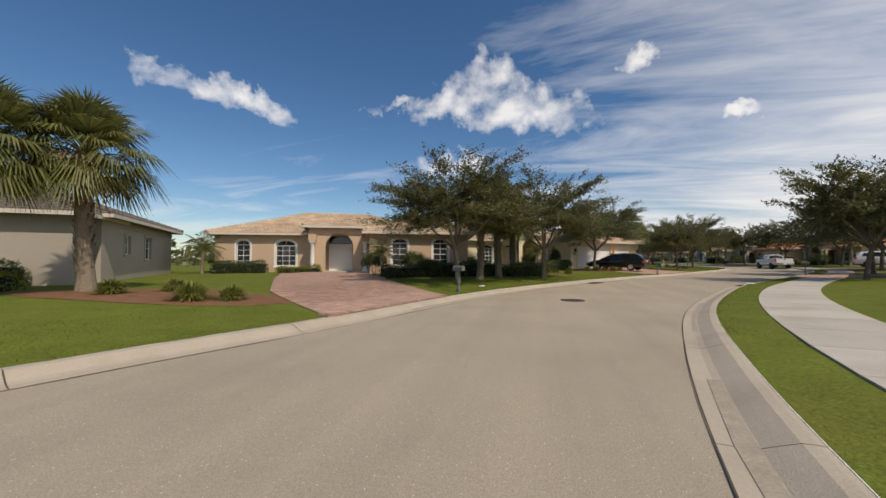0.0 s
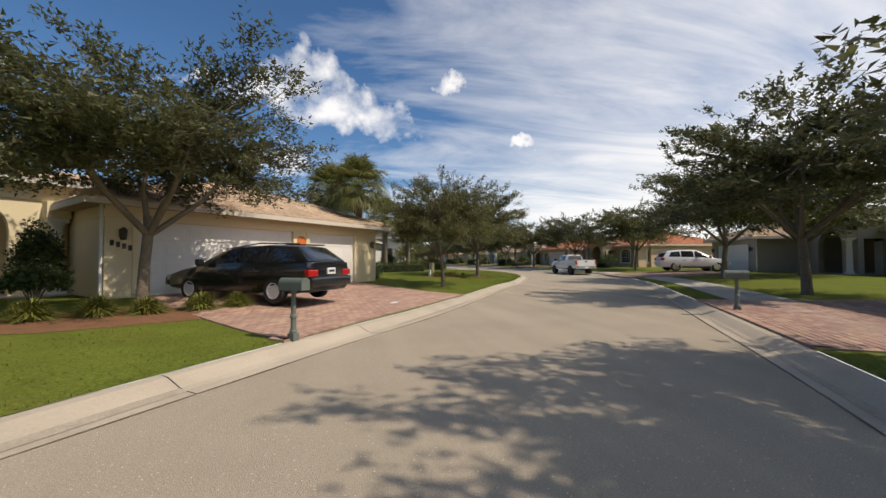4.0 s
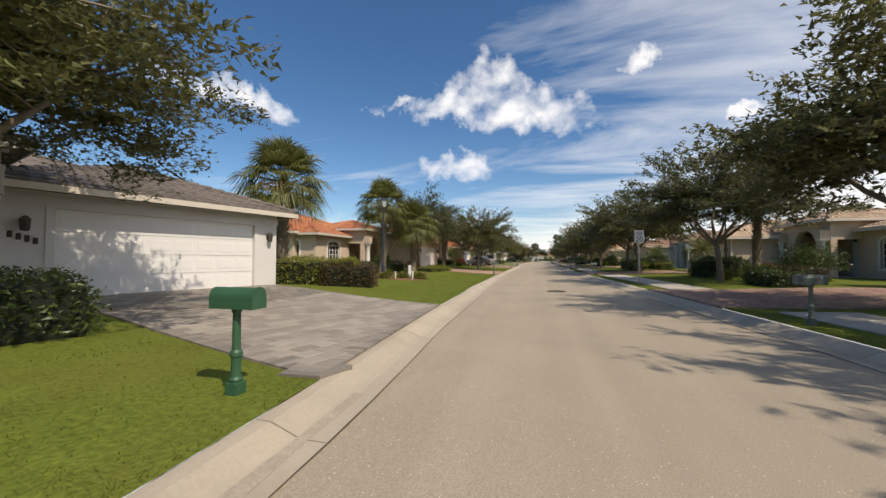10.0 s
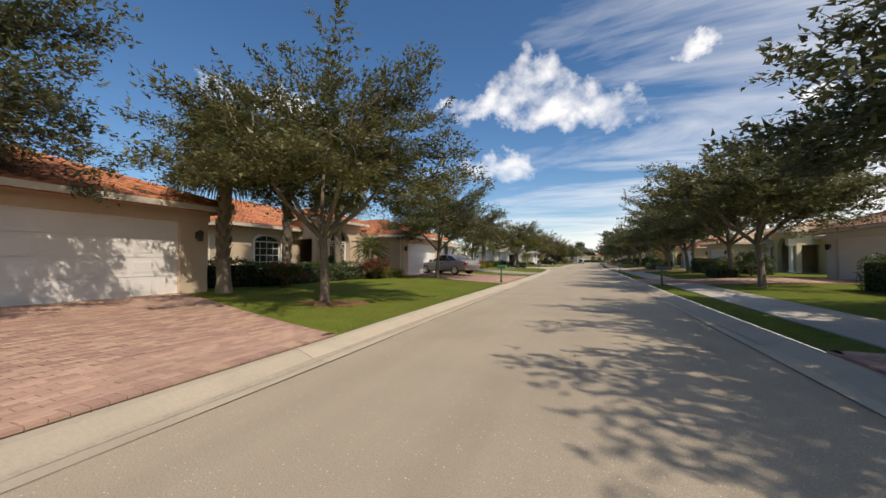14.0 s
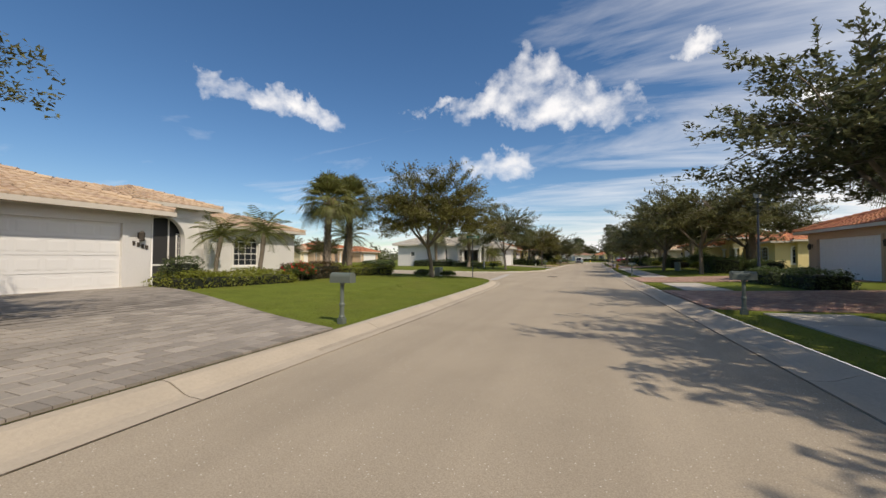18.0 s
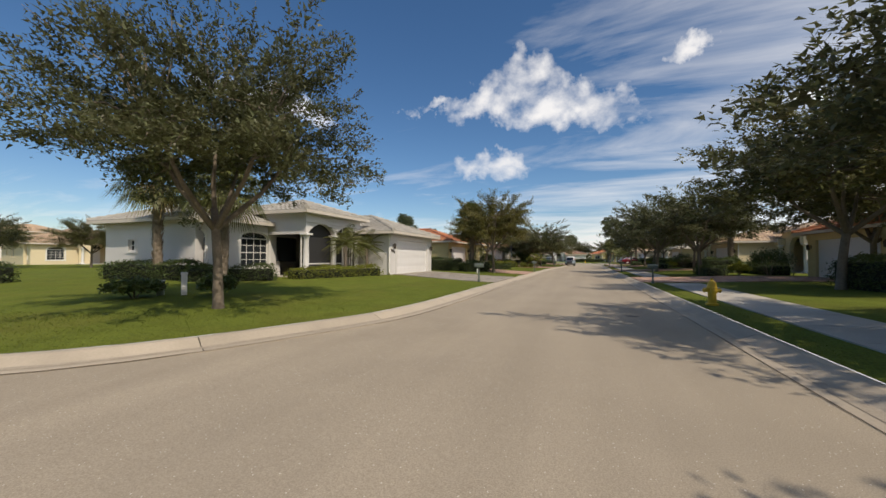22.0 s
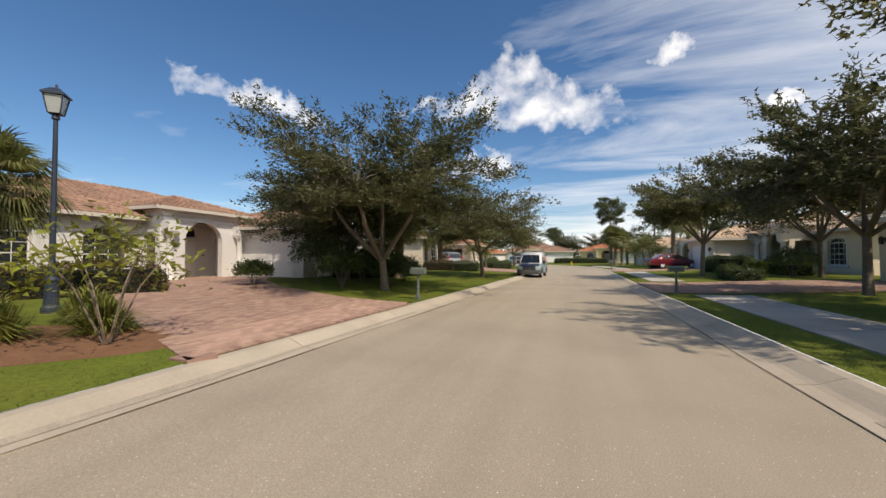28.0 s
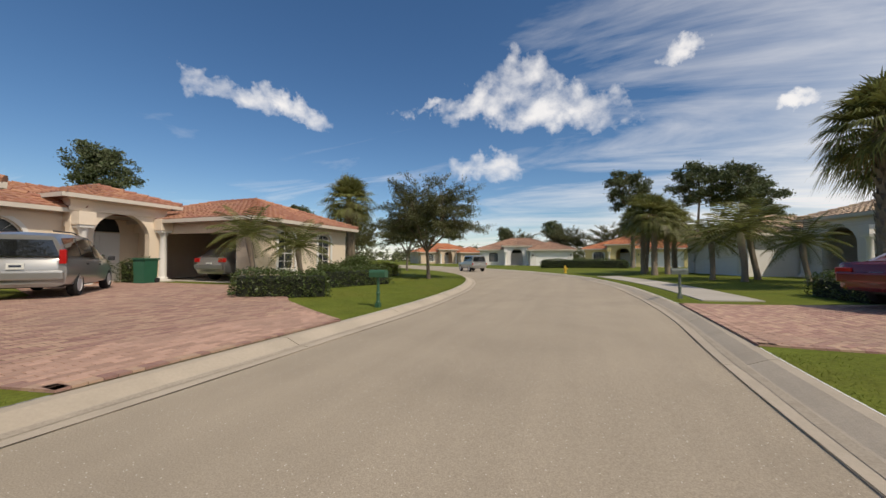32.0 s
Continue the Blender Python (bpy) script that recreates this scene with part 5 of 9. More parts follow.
def oak_meshes(seed, height, spread, trunk_h, leaves, mat):
    """A broad crown of layered leafy sprays on forking limbs, flat below and ragged above."""
    r = random.Random(seed)
    rs = np.random.RandomState(seed)
    # many leaves are small ones; the sprays reach past the clumps that carry them
    fine = (36000 / leaves) ** .5 * 1.20
    R, height = spread / 2 - .5, height - .4
    zc = trunk_h + (height - trunk_h) * .34

    def lobe(a, e):
        return .86 + .10 * math.sin(a * 3 + seed * 1.7) + .08 * math.sin(a * 5 - seed + e * 4) + .09 * math.sin(e * 8 + seed + a * 2)
    clumps = []
    while len(clumps) < 330:
        a, e = r.uniform(0, 2 * math.pi), math.asin(r.uniform(-.48, 1.0))
        q = lobe(a, e) * (.40 + .60 * r.random() ** .45)
        up = (height - zc) if e > 0 else (zc - trunk_h * .66) * 1.25
        clumps.append(Vector((R * q * math.cos(a) * math.cos(e) ** .7, R * q * math.sin(a) * math.cos(e) ** .7, zc + up * q * math.sin(e))))
    # long boughs in tiers, which break the outline
    tiers = []
    for k in range(20):
        a, e = k * 2.399 + r.uniform(-.3, .3), r.choice((-.16, -.04, .10, .28, .50, .75)) + r.uniform(-.06, .06)
        up = (height - zc) if e > 0 else (zc - trunk_h * .66) * 1.25
        reach = r.uniform(1.0, 1.22)
        for j in range(7):
            q = reach * (.48 + .52 * j / 6)
            tiers.append(Vector((R * q * math.cos(a) * math.cos(e) ** .7, R * q * math.sin(a) * math.cos(e) ** .7, zc + up * (.25 + .75 * q) * math.sin(e) + .12 * math.sin(j * 1.3 + k))))
    clumps = clumps[:90] + tiers + clumps[90:270]
    lean = Vector((r.uniform(-.3, .3), r.uniform(-.3, .3), 0))
    fork = Vector((0, 0, trunk_h * .86)) + lean

    def wood(name, *tubes):
        V, F = [], []
        for pts, rad, n in tubes:
            tube(V, F, pts, rad, n)
        return pydata(name, [tuple(q) for q in V], F, "bark", True)
    trunk = wood("trunk", ([Vector((0, 0, -.2)), Vector((0, 0, .10)) + lean * .05, Vector((0, 0, trunk_h * .45)) + lean * .35, fork, fork + Vector((.02, .03, .35))], [.21, .14, .114, .106, .09], 10))
    mains, limbs = [], []
    k = r.choice((4, 5))
    for i in range(k):
        a = 2 * math.pi * (i + r.uniform(-.2, .2)) / k
        tip = Vector((math.cos(a) * R * .50, math.sin(a) * R * .50, trunk_h + (height - trunk_h) * r.uniform(.32, .52)))
        mid = fork.lerp(tip, .5) + Vector((math.cos(a) * .14, math.sin(a) * .14, -.12))
        limbs.append(wood("limb", ([fork - Vector((0, 0, .15)), mid, tip], [.078, .058, .036], 7)))
        mains += [tip, mid.lerp(tip, .4)]
    mains.append(fork + Vector((0, 0, (height - trunk_h) * .45)))
    limbs.append(wood("limb", ([fork, fork.lerp(mains[-1], .5) + Vector((.1, .08, 0)), mains[-1]], [.08, .055, .035], 7)))
    thin, origin, out, length = [], [], [], []
    hub = Vector((0, 0, zc))
    for i, c in enumerate(clumps):
        b = min(mains, key=lambda q: (q - c).length)
        if i < 90:
            mid = b.lerp(c, .55) + Vector((r.uniform(-.2, .2), r.uniform(-.2, .2), r.uniform(.0, .2)))
            thin.append(([b, mid, c], [.034, .022, .009], 3))
        d = (c - hub)
        high = max(0.0, d.z / (height - zc))
        d.z *= .55
        d.normalize()
        # three sprays fan out from each clump, rising steeply only near the top
        for f_ in range(3):
            a = (f_ - 1) * .75 + r.uniform(-.25, .25)
            v = Vector((d.x * math.cos(a) - d.y * math.sin(a), d.x * math.sin(a) + d.y * math.cos(a), d.z * .6 + r.uniform(-.12, .30) + .45 * high ** 3)).normalized()
            origin.append(tuple(c - v * .2))
            out.append(tuple(v))
            length.append(r.uniform(.55, 1.15))
    origin, out, length = np.array(origin), np.array(out), np.array(length)
    v1, f1 = spray_leaves(origin, out, length, .25, max(1, leaves * 3 // 4 // len(origin)), .059 * fine, seed + 5)
    # the inner sprays, whose leaves overlap into dark masses
    mid_c = np.array([0, 0, zc])
    pick = rs.randint(0, len(origin), 260)
    deep = mid_c + (origin[pick] - mid_c) * rs.uniform(.25, .85, (260, 1))
    v3, f3 = spray_leaves(deep, out[pick], length[pick] * 1.1, .42, max(1, leaves // 4 // 260), .085 * fine, seed + 7)
    # slender leafy twigs that stand out of the crown
    pick = rs.randint(0, len(origin), 130)
    tip = origin[pick] + out[pick] * length[pick][:, None] * .7
    d = out[pick] * np.array([.8, .8, .5]) + np.stack([rs.normal(0, .25, 130), rs.normal(0, .25, 130), rs.uniform(.05, .75, 130)], 1)
    d /= np.linalg.norm(d, axis=1)[:, None]
    ln = rs.uniform(.25, .65, 130)
    for o, q, l_ in zip(tip, d, ln):
        thin.append(([Vector(o), Vector(o + q * l_)], [.010, .003], 3))
    v2, f2 = spray_leaves(tip, d, ln, .07, 22, .052 * fine, seed + 9)
    v = np.vstack([v1, v2, v3])
    f = np.vstack([f1, f2 + len(v1), f3 + len(v1) + len(v2)])
    return trunk, limbs, wood("twig_growth", *thin), mesh_np("crown", v, f, mat)


OAKS = {}


def oak(name, x, y, height=6.5, spread=6.5, mat="oak", seed=1, turn=0.0, trunk_h=1.9, label="", leaves=58000, group="street trees", low=False):
    key = (seed, mat, low, leaves)
    if key not in OAKS:
        OAKS[key] = oak_meshes(seed, 7.0, 8.4, 1.35 if low else 2.25, leaves, mat)
    trunk, limbs, twigs, crown = OAKS[key]
    t = thing("tree", pose(x, y, lawn_height(x, y), 0, 0, turn), label or "small-leaved oak with a grey trunk and dense dark green crown", "tree", group)
    s = Matrix.Diagonal((spread / 8.4, spread / 8.4, height / 7.0, 1))
    share("trunk", trunk, t, s, "grey-brown furrowed trunk")
    for lm in limbs:
        share("limb", lm, t, s)
    tagged(share("twig_growth", twigs, t, s), kind="stuff")
    share("crown", crown, t, s, "crown of small dark green leaves")
    return t


def fan_frond(V, F, o, d, size, r, droop, leaflets=34):
    """A palmetto frond: a stalk and a folded fan of narrow leaflets with drooping tips."""
    up = Vector((0, 0, 1))
    side = d.cross(up)
    if side.length < 1e-3:
        side = Vector((1, 0, 0))
    side.normalize()
    stalk = size * 0.80
    p1 = o + d * stalk * .5 + up * 0.04
    p2 = o + d * stalk - up * droop * .12
    tube(V, F, [o, p1, p2], [.024, .017, .012], 4)
    dd = (p2 - p1).normalized()
    nrm = side.cross(dd).normalized()
    for i in range(leaflets):
        a = (i / (leaflets - 1) - .5) * 3.4
        ld = (dd * math.cos(a) + side * math.sin(a)).normalized()
        ln = size * (0.62 + .30 * math.cos(a * .75)) * r.uniform(.80, 1.10)
        w = side * math.cos(a) - dd * math.sin(a)
        fold = nrm * (0.16 + .07 * (i % 2)) * abs(math.sin(a))
        q1 = p2 + ld * ln * .58 + fold * ln * .5
        q2 = p2 + ld * ln + fold * ln * .4 - up * (droop * .40 + .16) * ln
        hw = .019 * size + .003
        b = len(V)
        V.extend([p2 - w * .010, p2 + w * .010, q1 + w * hw, q1 - w * hw, q2])
        F.append((b, b + 1, b + 2, b + 3))
        F.append((b + 3, b + 2, b + 4))


def sabal_meshes(seed, trunk_h=3.4, fronds=54, size=1.04):
    r = random.Random(seed)
    V, F = [], []
    # trunk with a lattice of old boots towards the top
    pts = [Vector((0.05 * math.sin(k * .7 + seed), 0.04 * math.cos(k * .9), -0.15 + (trunk_h + .2) * k / 8)) for k in range(9)]
    tube(V, F, pts, [.24, .19, .165, .155, .15, .15, .16, .18, .15], 12)
    for k in range(120):
        z = trunk_h * (0.10 + .91 * k / 120)
        a = k * 2.399
        o = Vector((math.cos(a), math.sin(a), 0))
        b = len(V)
        s = Vector((-math.sin(a), math.cos(a), 0))
        base = Vector((0, 0, z)) + o * .14
        tip = base + o * (.075 + .05 * k / 120) + Vector((0, 0, .19))
        V.extend([base - s * .07, base + s * .07, tip + s * .035, tip - s * .035, tip + s * .03 - o * .05, tip - s * .03 - o * .05])
        F += [(b, b + 1, b + 2, b + 3), (b + 3, b + 2, b + 4, b + 5)]
    trunk = pydata("trunk", [tuple(v) for v in V], F, "palm_bark", False)
    V, F = [], []
    D, E_ = [], []
    top = Vector((0, 0, trunk_h))
    for i in range(fronds):
        u = i / fronds
        a = i * 2.399 + r.uniform(-.2, .2)
        el = radians(84 - 124 * u ** 1.15)
        d = Vector((math.cos(a) * math.cos(el), math.sin(a) * math.cos(el), math.sin(el)))
        if u > .93 or i in (29, 36):
            fan_frond(D, E_, top, d, size * .85, r, .9, 16)
        else:
            fan_frond(V, F, top + Vector((0, 0, .12 * (1 - u))), d, size * r.uniform(.88, 1.12), r, .12 + .75 * u, 34)
    crown = pydata("crown", [tuple(v) for v in V], F, "palm")
    dry = pydata("dry_skirt", [tuple(v) for v in D], E_, "palm_dry")
    return trunk, crown, dry


def feather_palm_meshes(seed, trunk_h=1.5, fronds=26, size=1.25):
    r = random.Random(seed)
    V, F = [], []
    pts = [Vector((0.10 * math.sin(k * .5 + seed), 0.04 * k / 5, -0.12 + (trunk_h + .12) * k / 6)) for k in range(7)]
    tube(V, F, pts, [.11, .085, .08, .08, .085, .10, .08], 9)
    trunk = pydata("trunk", [tuple(v) for v in V], F, "palm_bark", True)
    V, F = [], []
    top = pts[-1]
    up = Vector((0, 0, 1))
    for i in range(fronds):
        a = i * 2.399
        el = radians(75 - 95 * (i / fronds))
        d = Vector((math.cos(a) * math.cos(el), math.sin(a) * math.cos(el), math.sin(el)))
        side = d.cross(up).normalized()
        spine = []
        p = top.copy()
        dd = d.copy()
        for k in range(8):
            spine.append(p.copy())
            p = p + dd * size / 7
            dd = (dd - up * .20).normalized()
        tube(V, F, spine, [.014 - .0015 * k for k in range(8)], 4)
        for k in range(1, 8):
            for h in (0, .5):
                q = spine[k - 1].lerp(spine[k], h)
                t = (spine[k] - spine[k - 1]).normalized()
                ln = size * .36 * math.sin(math.pi * (k - .4 + h) / 8.6)
                for s in (-1, 1):
                    tip = q + side * s * ln * .85 + t * ln * .45 - up * ln * .25
                    b = len(V)
                    V.extend([q - t * .014, q + t * .014, (q + tip) / 2 + t * .016 + up * .02, tip])
                    F.append((b, b + 1, b + 2, b + 3))
    return trunk, pydata("crown", [tuple(v) for v in V], F, "palm")


PALM = {}


def palm(x, y, trunk_h=3.4, size=1.0, kind="sabal", seed=1, turn=0.0, label=""):
    key = (kind, seed)
    if key not in PALM:
        PALM[key] = sabal_meshes(seed) if kind == "sabal" else feather_palm_meshes(seed)
    ms = PALM[key]
    base_h = 3.4 if kind == "sabal" else 1.5
    t = thing("palm_tree", pose(x, y, lawn_height(x, y), 0, 0, turn),
              label or ("cabbage palm with a rough boot-covered trunk and fan fronds" if kind == "sabal" else "small feather palm with arching fronds"), "palm tree", "palms")
    share("trunk", ms[0], t, Matrix.Diagonal((size, size, trunk_h / base_h, 1)), "rough fibrous trunk")
    lift = Matrix.Translation((0, 0, trunk_h - base_h * size)) @ Matrix.Diagonal((size, size, size, 1))
    share("crown", ms[1], t, lift, "green fan fronds" if kind == "sabal" else "feathery arching fronds")
    if len(ms) > 2:
        share("dry_skirt", ms[2], t, lift, "hanging brown dead fronds")
    return t


def hedge(poly_or_box, height, mat, label, seed=1, category="hedge", density=230, leaf=0.040, z=None, name="hedge"):
    """A clipped hedge: a near-black box painted as inner shade, under a skin of small leaves. Box: (cx, cy, length,
    depth, turn).
    """
    cx, cy, ln, dp, turn = poly_or_box
    r = np.random.RandomState(seed)
    t = thing(name, pose(cx, cy, lawn_height(cx, cy) if z is None else z, 0, 0, turn), label, category)
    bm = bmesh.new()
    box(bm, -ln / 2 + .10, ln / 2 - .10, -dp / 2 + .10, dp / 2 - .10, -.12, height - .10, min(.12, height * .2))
    part("inner_growth", bm, "core", t, "near-black core box painted as the hedge's inner shade")
    area = ln * dp + 2 * (ln + dp) * height
    n = int(area * density)
    faces = np.array([ln * dp, ln * height, ln * height, dp * height, dp * height])
    k = r.choice(5, n, p=faces / faces.sum())
    p = np.empty((n, 3))
    u, v = r.uniform(-.5, .5, n), r.uniform(0, 1, n)
    for i in range(5):
        s = k == i
        if i == 0:
            p[s] = np.stack([u[s] * ln, (v[s] - .5) * dp, np.full(s.sum(), height)], 1)
        elif i < 3:
            p[s] = np.stack([u[s] * ln, np.full(s.sum(), dp / 2 * (1 if i == 1 else -1)), v[s] * height], 1)
        else:
            p[s] = np.stack([np.full(s.sum(), ln / 2 * (1 if i == 3 else -1)), u[s] * dp, v[s] * height], 1)
    wob = 0.06 * np.sin(p[:, 0] * 2.1 + seed) + 0.05 * np.sin(p[:, 1] * 3.3 + p[:, 0])
    p[:, 2] += wob * (p[:, 2] > height * .5)
    p += r.normal(0, .045, (n, 3))
    p[:, :2] *= (1 - .10 * np.clip(p[:, 2:3] / height, 0, 1) ** 4)
    vv, ff = leaf_cloud(p, 2, leaf, .03, seed + 3, 1.0)
    share("leaves", mesh_np("leaves", vv, ff, mat), t)
    return t


def bush(x, y, rx, h, mat="hedge", seed=1, label="rounded green shrub", category="shrub", n=1300, leaf=.046, flowers=0, core=True, name="shrub", z=None):
    r = np.random.RandomState(seed)
    t = thing(name, pose(x, y, lawn_height(x, y) if z is None else z, 0, 0, seed * 37 % 360), label, category)
    V, F = [], []
    for i in range(6):
        a = i * 1.05
        tube(V, F, [Vector((0, 0, -.08)), Vector((math.cos(a) * rx * .3, math.sin(a) * rx * .3, h * .4)), Vector((math.cos(a) * rx * .7, math.sin(a) * rx * .7, h * .75))], [.02, .014, .006], 4)
    share("stem", pydata("stem", [tuple(v) for v in V], F, "bark"), t)
    d = r.normal(0, 1, (n, 3))
    d /= np.linalg.norm(d, axis=1)[:, None]
    d[:, 2] = np.abs(d[:, 2]) * 1.0 - .25 * (r.uniform(0, 1, n) < .5)
    rad = r.uniform(.55, 1.02, (n, 1)) * (1 + .16 * np.sin(d[:, :1] * 5 + seed) * np.cos(d[:, 1:2] * 4))
    p = d * rad * np.array([rx, rx, h * .5]) + np.array([0, 0, h * .5])
    p[:, 2] = np.maximum(p[:, 2], .02)
    v, f = leaf_cloud(p, 3, leaf, rx * .06, seed + 2, 1)
    share("leaves", mesh_np("leaves", v, f, mat), t)
    if flowers:
        s = r.randint(0, n, flowers)
        v, f = leaf_cloud(p[s] * 1.04, 4, .05, .03, seed + 9, 1)
        share("flowers", mesh_np("flowers", v, f, "flower"), t, label="red blossom")
    return t


def grass_clump(x, y, h=.6, rx=.45, mat="reed", seed=1, n=430, label="tuft of tall ornamental grass", z=None):
    r = np.random.RandomState(seed)
    rx *= 1.25
    # blades that arch out of one crown into a rounded mound
    a, e = r.uniform(0, 6.283, n), np.arcsin(r.uniform(.05, 1, n))
    ln = r.uniform(.72, 1.06, n)
    out = np.stack([np.cos(a) * np.cos(e), np.sin(a) * np.cos(e), np.sin(e)], 1) * ln[:, None]
    size = np.array([rx, rx, h])
    base = out * size * np.array([.22, .22, 0]) + np.array([0, 0, -.04])
    mid = out * size * np.array([.62, .62, .72]) + np.array([0, 0, h * .10])
    tip = out * size * np.array([1.0, 1.0, .96]) - np.array([0, 0, .03])
    w = np.stack([-np.sin(a), np.cos(a), np.zeros(n)], 1) * .011
    v = np.stack([base - w, base + w, mid + w, mid - w, tip + w * .2, tip - w * .2], 1).reshape(-1, 3)
    i0 = np.arange(n)[:, None] * 6
    f = np.vstack([i0 + np.array([0, 1, 2, 3]), i0 + np.array([3, 2, 4, 5])])
    return solid("grass_clump", mesh_np("grass_clump", v, f, mat), None, label, "ornamental grass", "grass clumps", m=pose(x, y, lawn_height(x, y) if z is None else z))


def pine(x, y, h, seed):
    r = random.Random(seed)
    t = thing("pine_tree", pose(x, y, .3), "tall slash pine with a bare trunk and tufted top", "tree", "far pines")
    V, F = [], []
    pts = [Vector((.25 * math.sin(k * .5 + seed), .2 * math.cos(k * .4), h * k / 8 - .3 * (k == 0))) for k in range(9)]
    tube(V, F, pts, [.24 * (1 - .085 * k) for k in range(9)], 7)
    cen = []
    for k in range(13):
        z = h * (.62 + .38 * k / 13)
        a = k * 2.4
        ln = h * .19 * (.75 + .45 * math.sin(math.pi * (k + 1) / 14) - .25 * k / 13) * r.uniform(.6, 1.2)
        o = Vector((0.2 * math.sin(z), 0, z))
        e = o + Vector((math.cos(a) * ln, math.sin(a) * ln, ln * .25))
        tube(V, F, [o, o.lerp(e, .5) + Vector((0, 0, -.1)), e], [.07, .05, .02], 5)
        for q in range(16):
            w = r.uniform(.45, 1.15)
            cen.append(o.lerp(e, w) + Vector((r.gauss(0, .5), r.gauss(0, .5), r.gauss(.25, .35))))
    share("trunk", pydata("trunk", [tuple(v) for v in V], F, "bark", True), t)
    v, f = leaf_cloud(cen, 44, .19, .34, seed, .6)
    share("crown", mesh_np("crown", v, f, "pine"), t, label="tufts of dark needles")
    return t

# ---- the houses along the street ----
house("front", -53.2, -9.2, 39, "st_taupe", "rf_dark", "low taupe stucco house with arched windows behind a palm", mirror=True, length=17.7)
house("side", -45.8, 11.9, 27, "st_tan", "rf_tan", "tan stucco house with arched white-framed windows and a tall entry arch", length=17.6)
house("front", -29.0, 24.8, 45, "st_cream", "rf_tan", "cream yellow stucco house with a wide white garage front", garage=8.6, length=19.5, marked=True)
house("front", -11.5, 50.8, 74, "st_grey", "rf_dark", "grey-white stucco house under a dark tiled roof", length=18.3, gset=3.4, marked=True)
house("front", -11.0, 80.2, 90, "st_beige", "rf_red", "beige stucco house with a terracotta tiled roof", length=15.6)
house("front", -11.0, 99.8, 90, "st_beige", "rf_red", "beige and yellow stucco house with a grilled entry and terracotta roof", length=15.6, entry="gate")
house("front", -14.2, 120.6, 90, "st_white", "rf_tan", "off-white stucco house with a screened entry and tan tiles", mirror=True, length=18.5, entry="screen", marked=True)
house("front", -11.0, 163.4, 90, "st_grey", "rf_grey", "pale grey stucco corner house with a screened porch and grey tiles", length=14.2, entry="porch", depth=13.0, marked=True, flank_windows=[("w", 2.2, .55, 1.3, .6, False)])
house("front", -11.6, 183.2, 90, "st_yellow", "rf_red", "yellow stucco house with a terracotta tiled roof", mirror=True, length=16.6, bay=.3)
house("side", -12.6, 203.0, 90, "st_white", "rf_brown", "off-white stucco house with a tall entry arch behind a curved drive", length=17.0)
house("side", -10.4, 227.8, 90, "st_pale", "rf_clay", "pale cream stucco house with an open garage in its forward wing", length=18.3, open_garage=True, bay=1.2, deep=.8, port=3.4, depth=13.0, flank_windows=[])
# far side of the side street and beyond the bend
house("front", -52.0, 186.0, 84, "st_tan", "rf_red", "distant tan stucco house with a terracotta roof", length=15.5)
house("front", -62.0, 176.0, 80, "st_cream", "rf_tan", "distant cream stucco house with arched windows", length=15.5)


def tall_house(x, y, turn):
    """A two-storey house with a garage wing, far down the side street."""
    hs = thing("house", pose(x, y, .35, 0, 0, turn), "two-storey pale cream stucco house with a tan tiled roof", "house")
    up = [("w", c, 1.3, 3.6, 1.2, False) for c in (1.8, 5.2, 8.6)]
    wing(hs, 0, 10.4, 3.0, 12.0, 5.6, "st_pale", front=up + [("w", 1.8, 1.3, .8, 1.4, False), ("w", 5.2, 1.6, .3, 2.0, .4)], roof_mat="rf_tan", roof_label="tan roof tiles", pitch=.3)
    wing(hs, 7.6, 14.2, 0.0, 7.0, 2.7, "st_pale", front=[("g", 3.3, 4.88, 0, 2.13, False)], roof_mat="rf_tan", roof_label="tan roof tiles")


tall_house(-95.0, 181.5, 64)
house("front", -13.5, 288, 8, "st_white", "rf_brown", "cream house with a brown tiled roof across the bend", length=15.5)
house("front", 2.2, 289, -16, "st_yellow", "rf_red", "yellow house with an orange tiled roof beyond the bend", length=15.0)
house("front", -30, 305, 35, "st_beige", "rf_red", "distant beige house with a terracotta roof")

RW = ["st_taupe", "st_tan", "st_beige", "st_white", "st_cream", "st_tan", "st_yellow", "st_cream", "st_cream", "st_pale"]
RR = ["rf_tan", "rf_red", "rf_tan", "rf_brown", "rf_tan", "rf_red", "rf_red", "rf_tan", "rf_grey", "rf_tan"]


def right_edge_x(y):
    return min(right_e, key=lambda p: abs(p.y - y)).x


for i, (a, b) in enumerate(RIGHT_DRIVES):
    c = (a + b) / 2
    wname = M[RW[i]].name.replace("_", " ")
    rname = M[RR[i]].name.replace("_", " ")
    lab = f"{wname} house with {rname}s behind the street trees"
    if i == 0:
        house("front", 15.5, 47.5, -116, RW[i], RR[i], lab, mirror=True)
    elif i == 5:
        house("front", right_edge_x(c) + 9.6, c + 12.2, -90, RW[i], RR[i], lab)
    else:
        house("front", right_edge_x(c) + (7.4 if i == 9 else 9.6), c + 3.3, -90, RW[i], RR[i], lab, mirror=True)
house("front", -2.0, 26.0, -124, "st_beige", "rf_tan", "beige stucco house behind dark street trees", mirror=True)
house("front", -12.0, 9.0, -120, "st_cream", "rf_tan", "cream stucco house behind the sidewalk trees", mirror=True)
house("front", 10.4, 261.8, -77, "st_white", "rf_tan", "white stucco house with pale tiles past the bend", mirror=True)

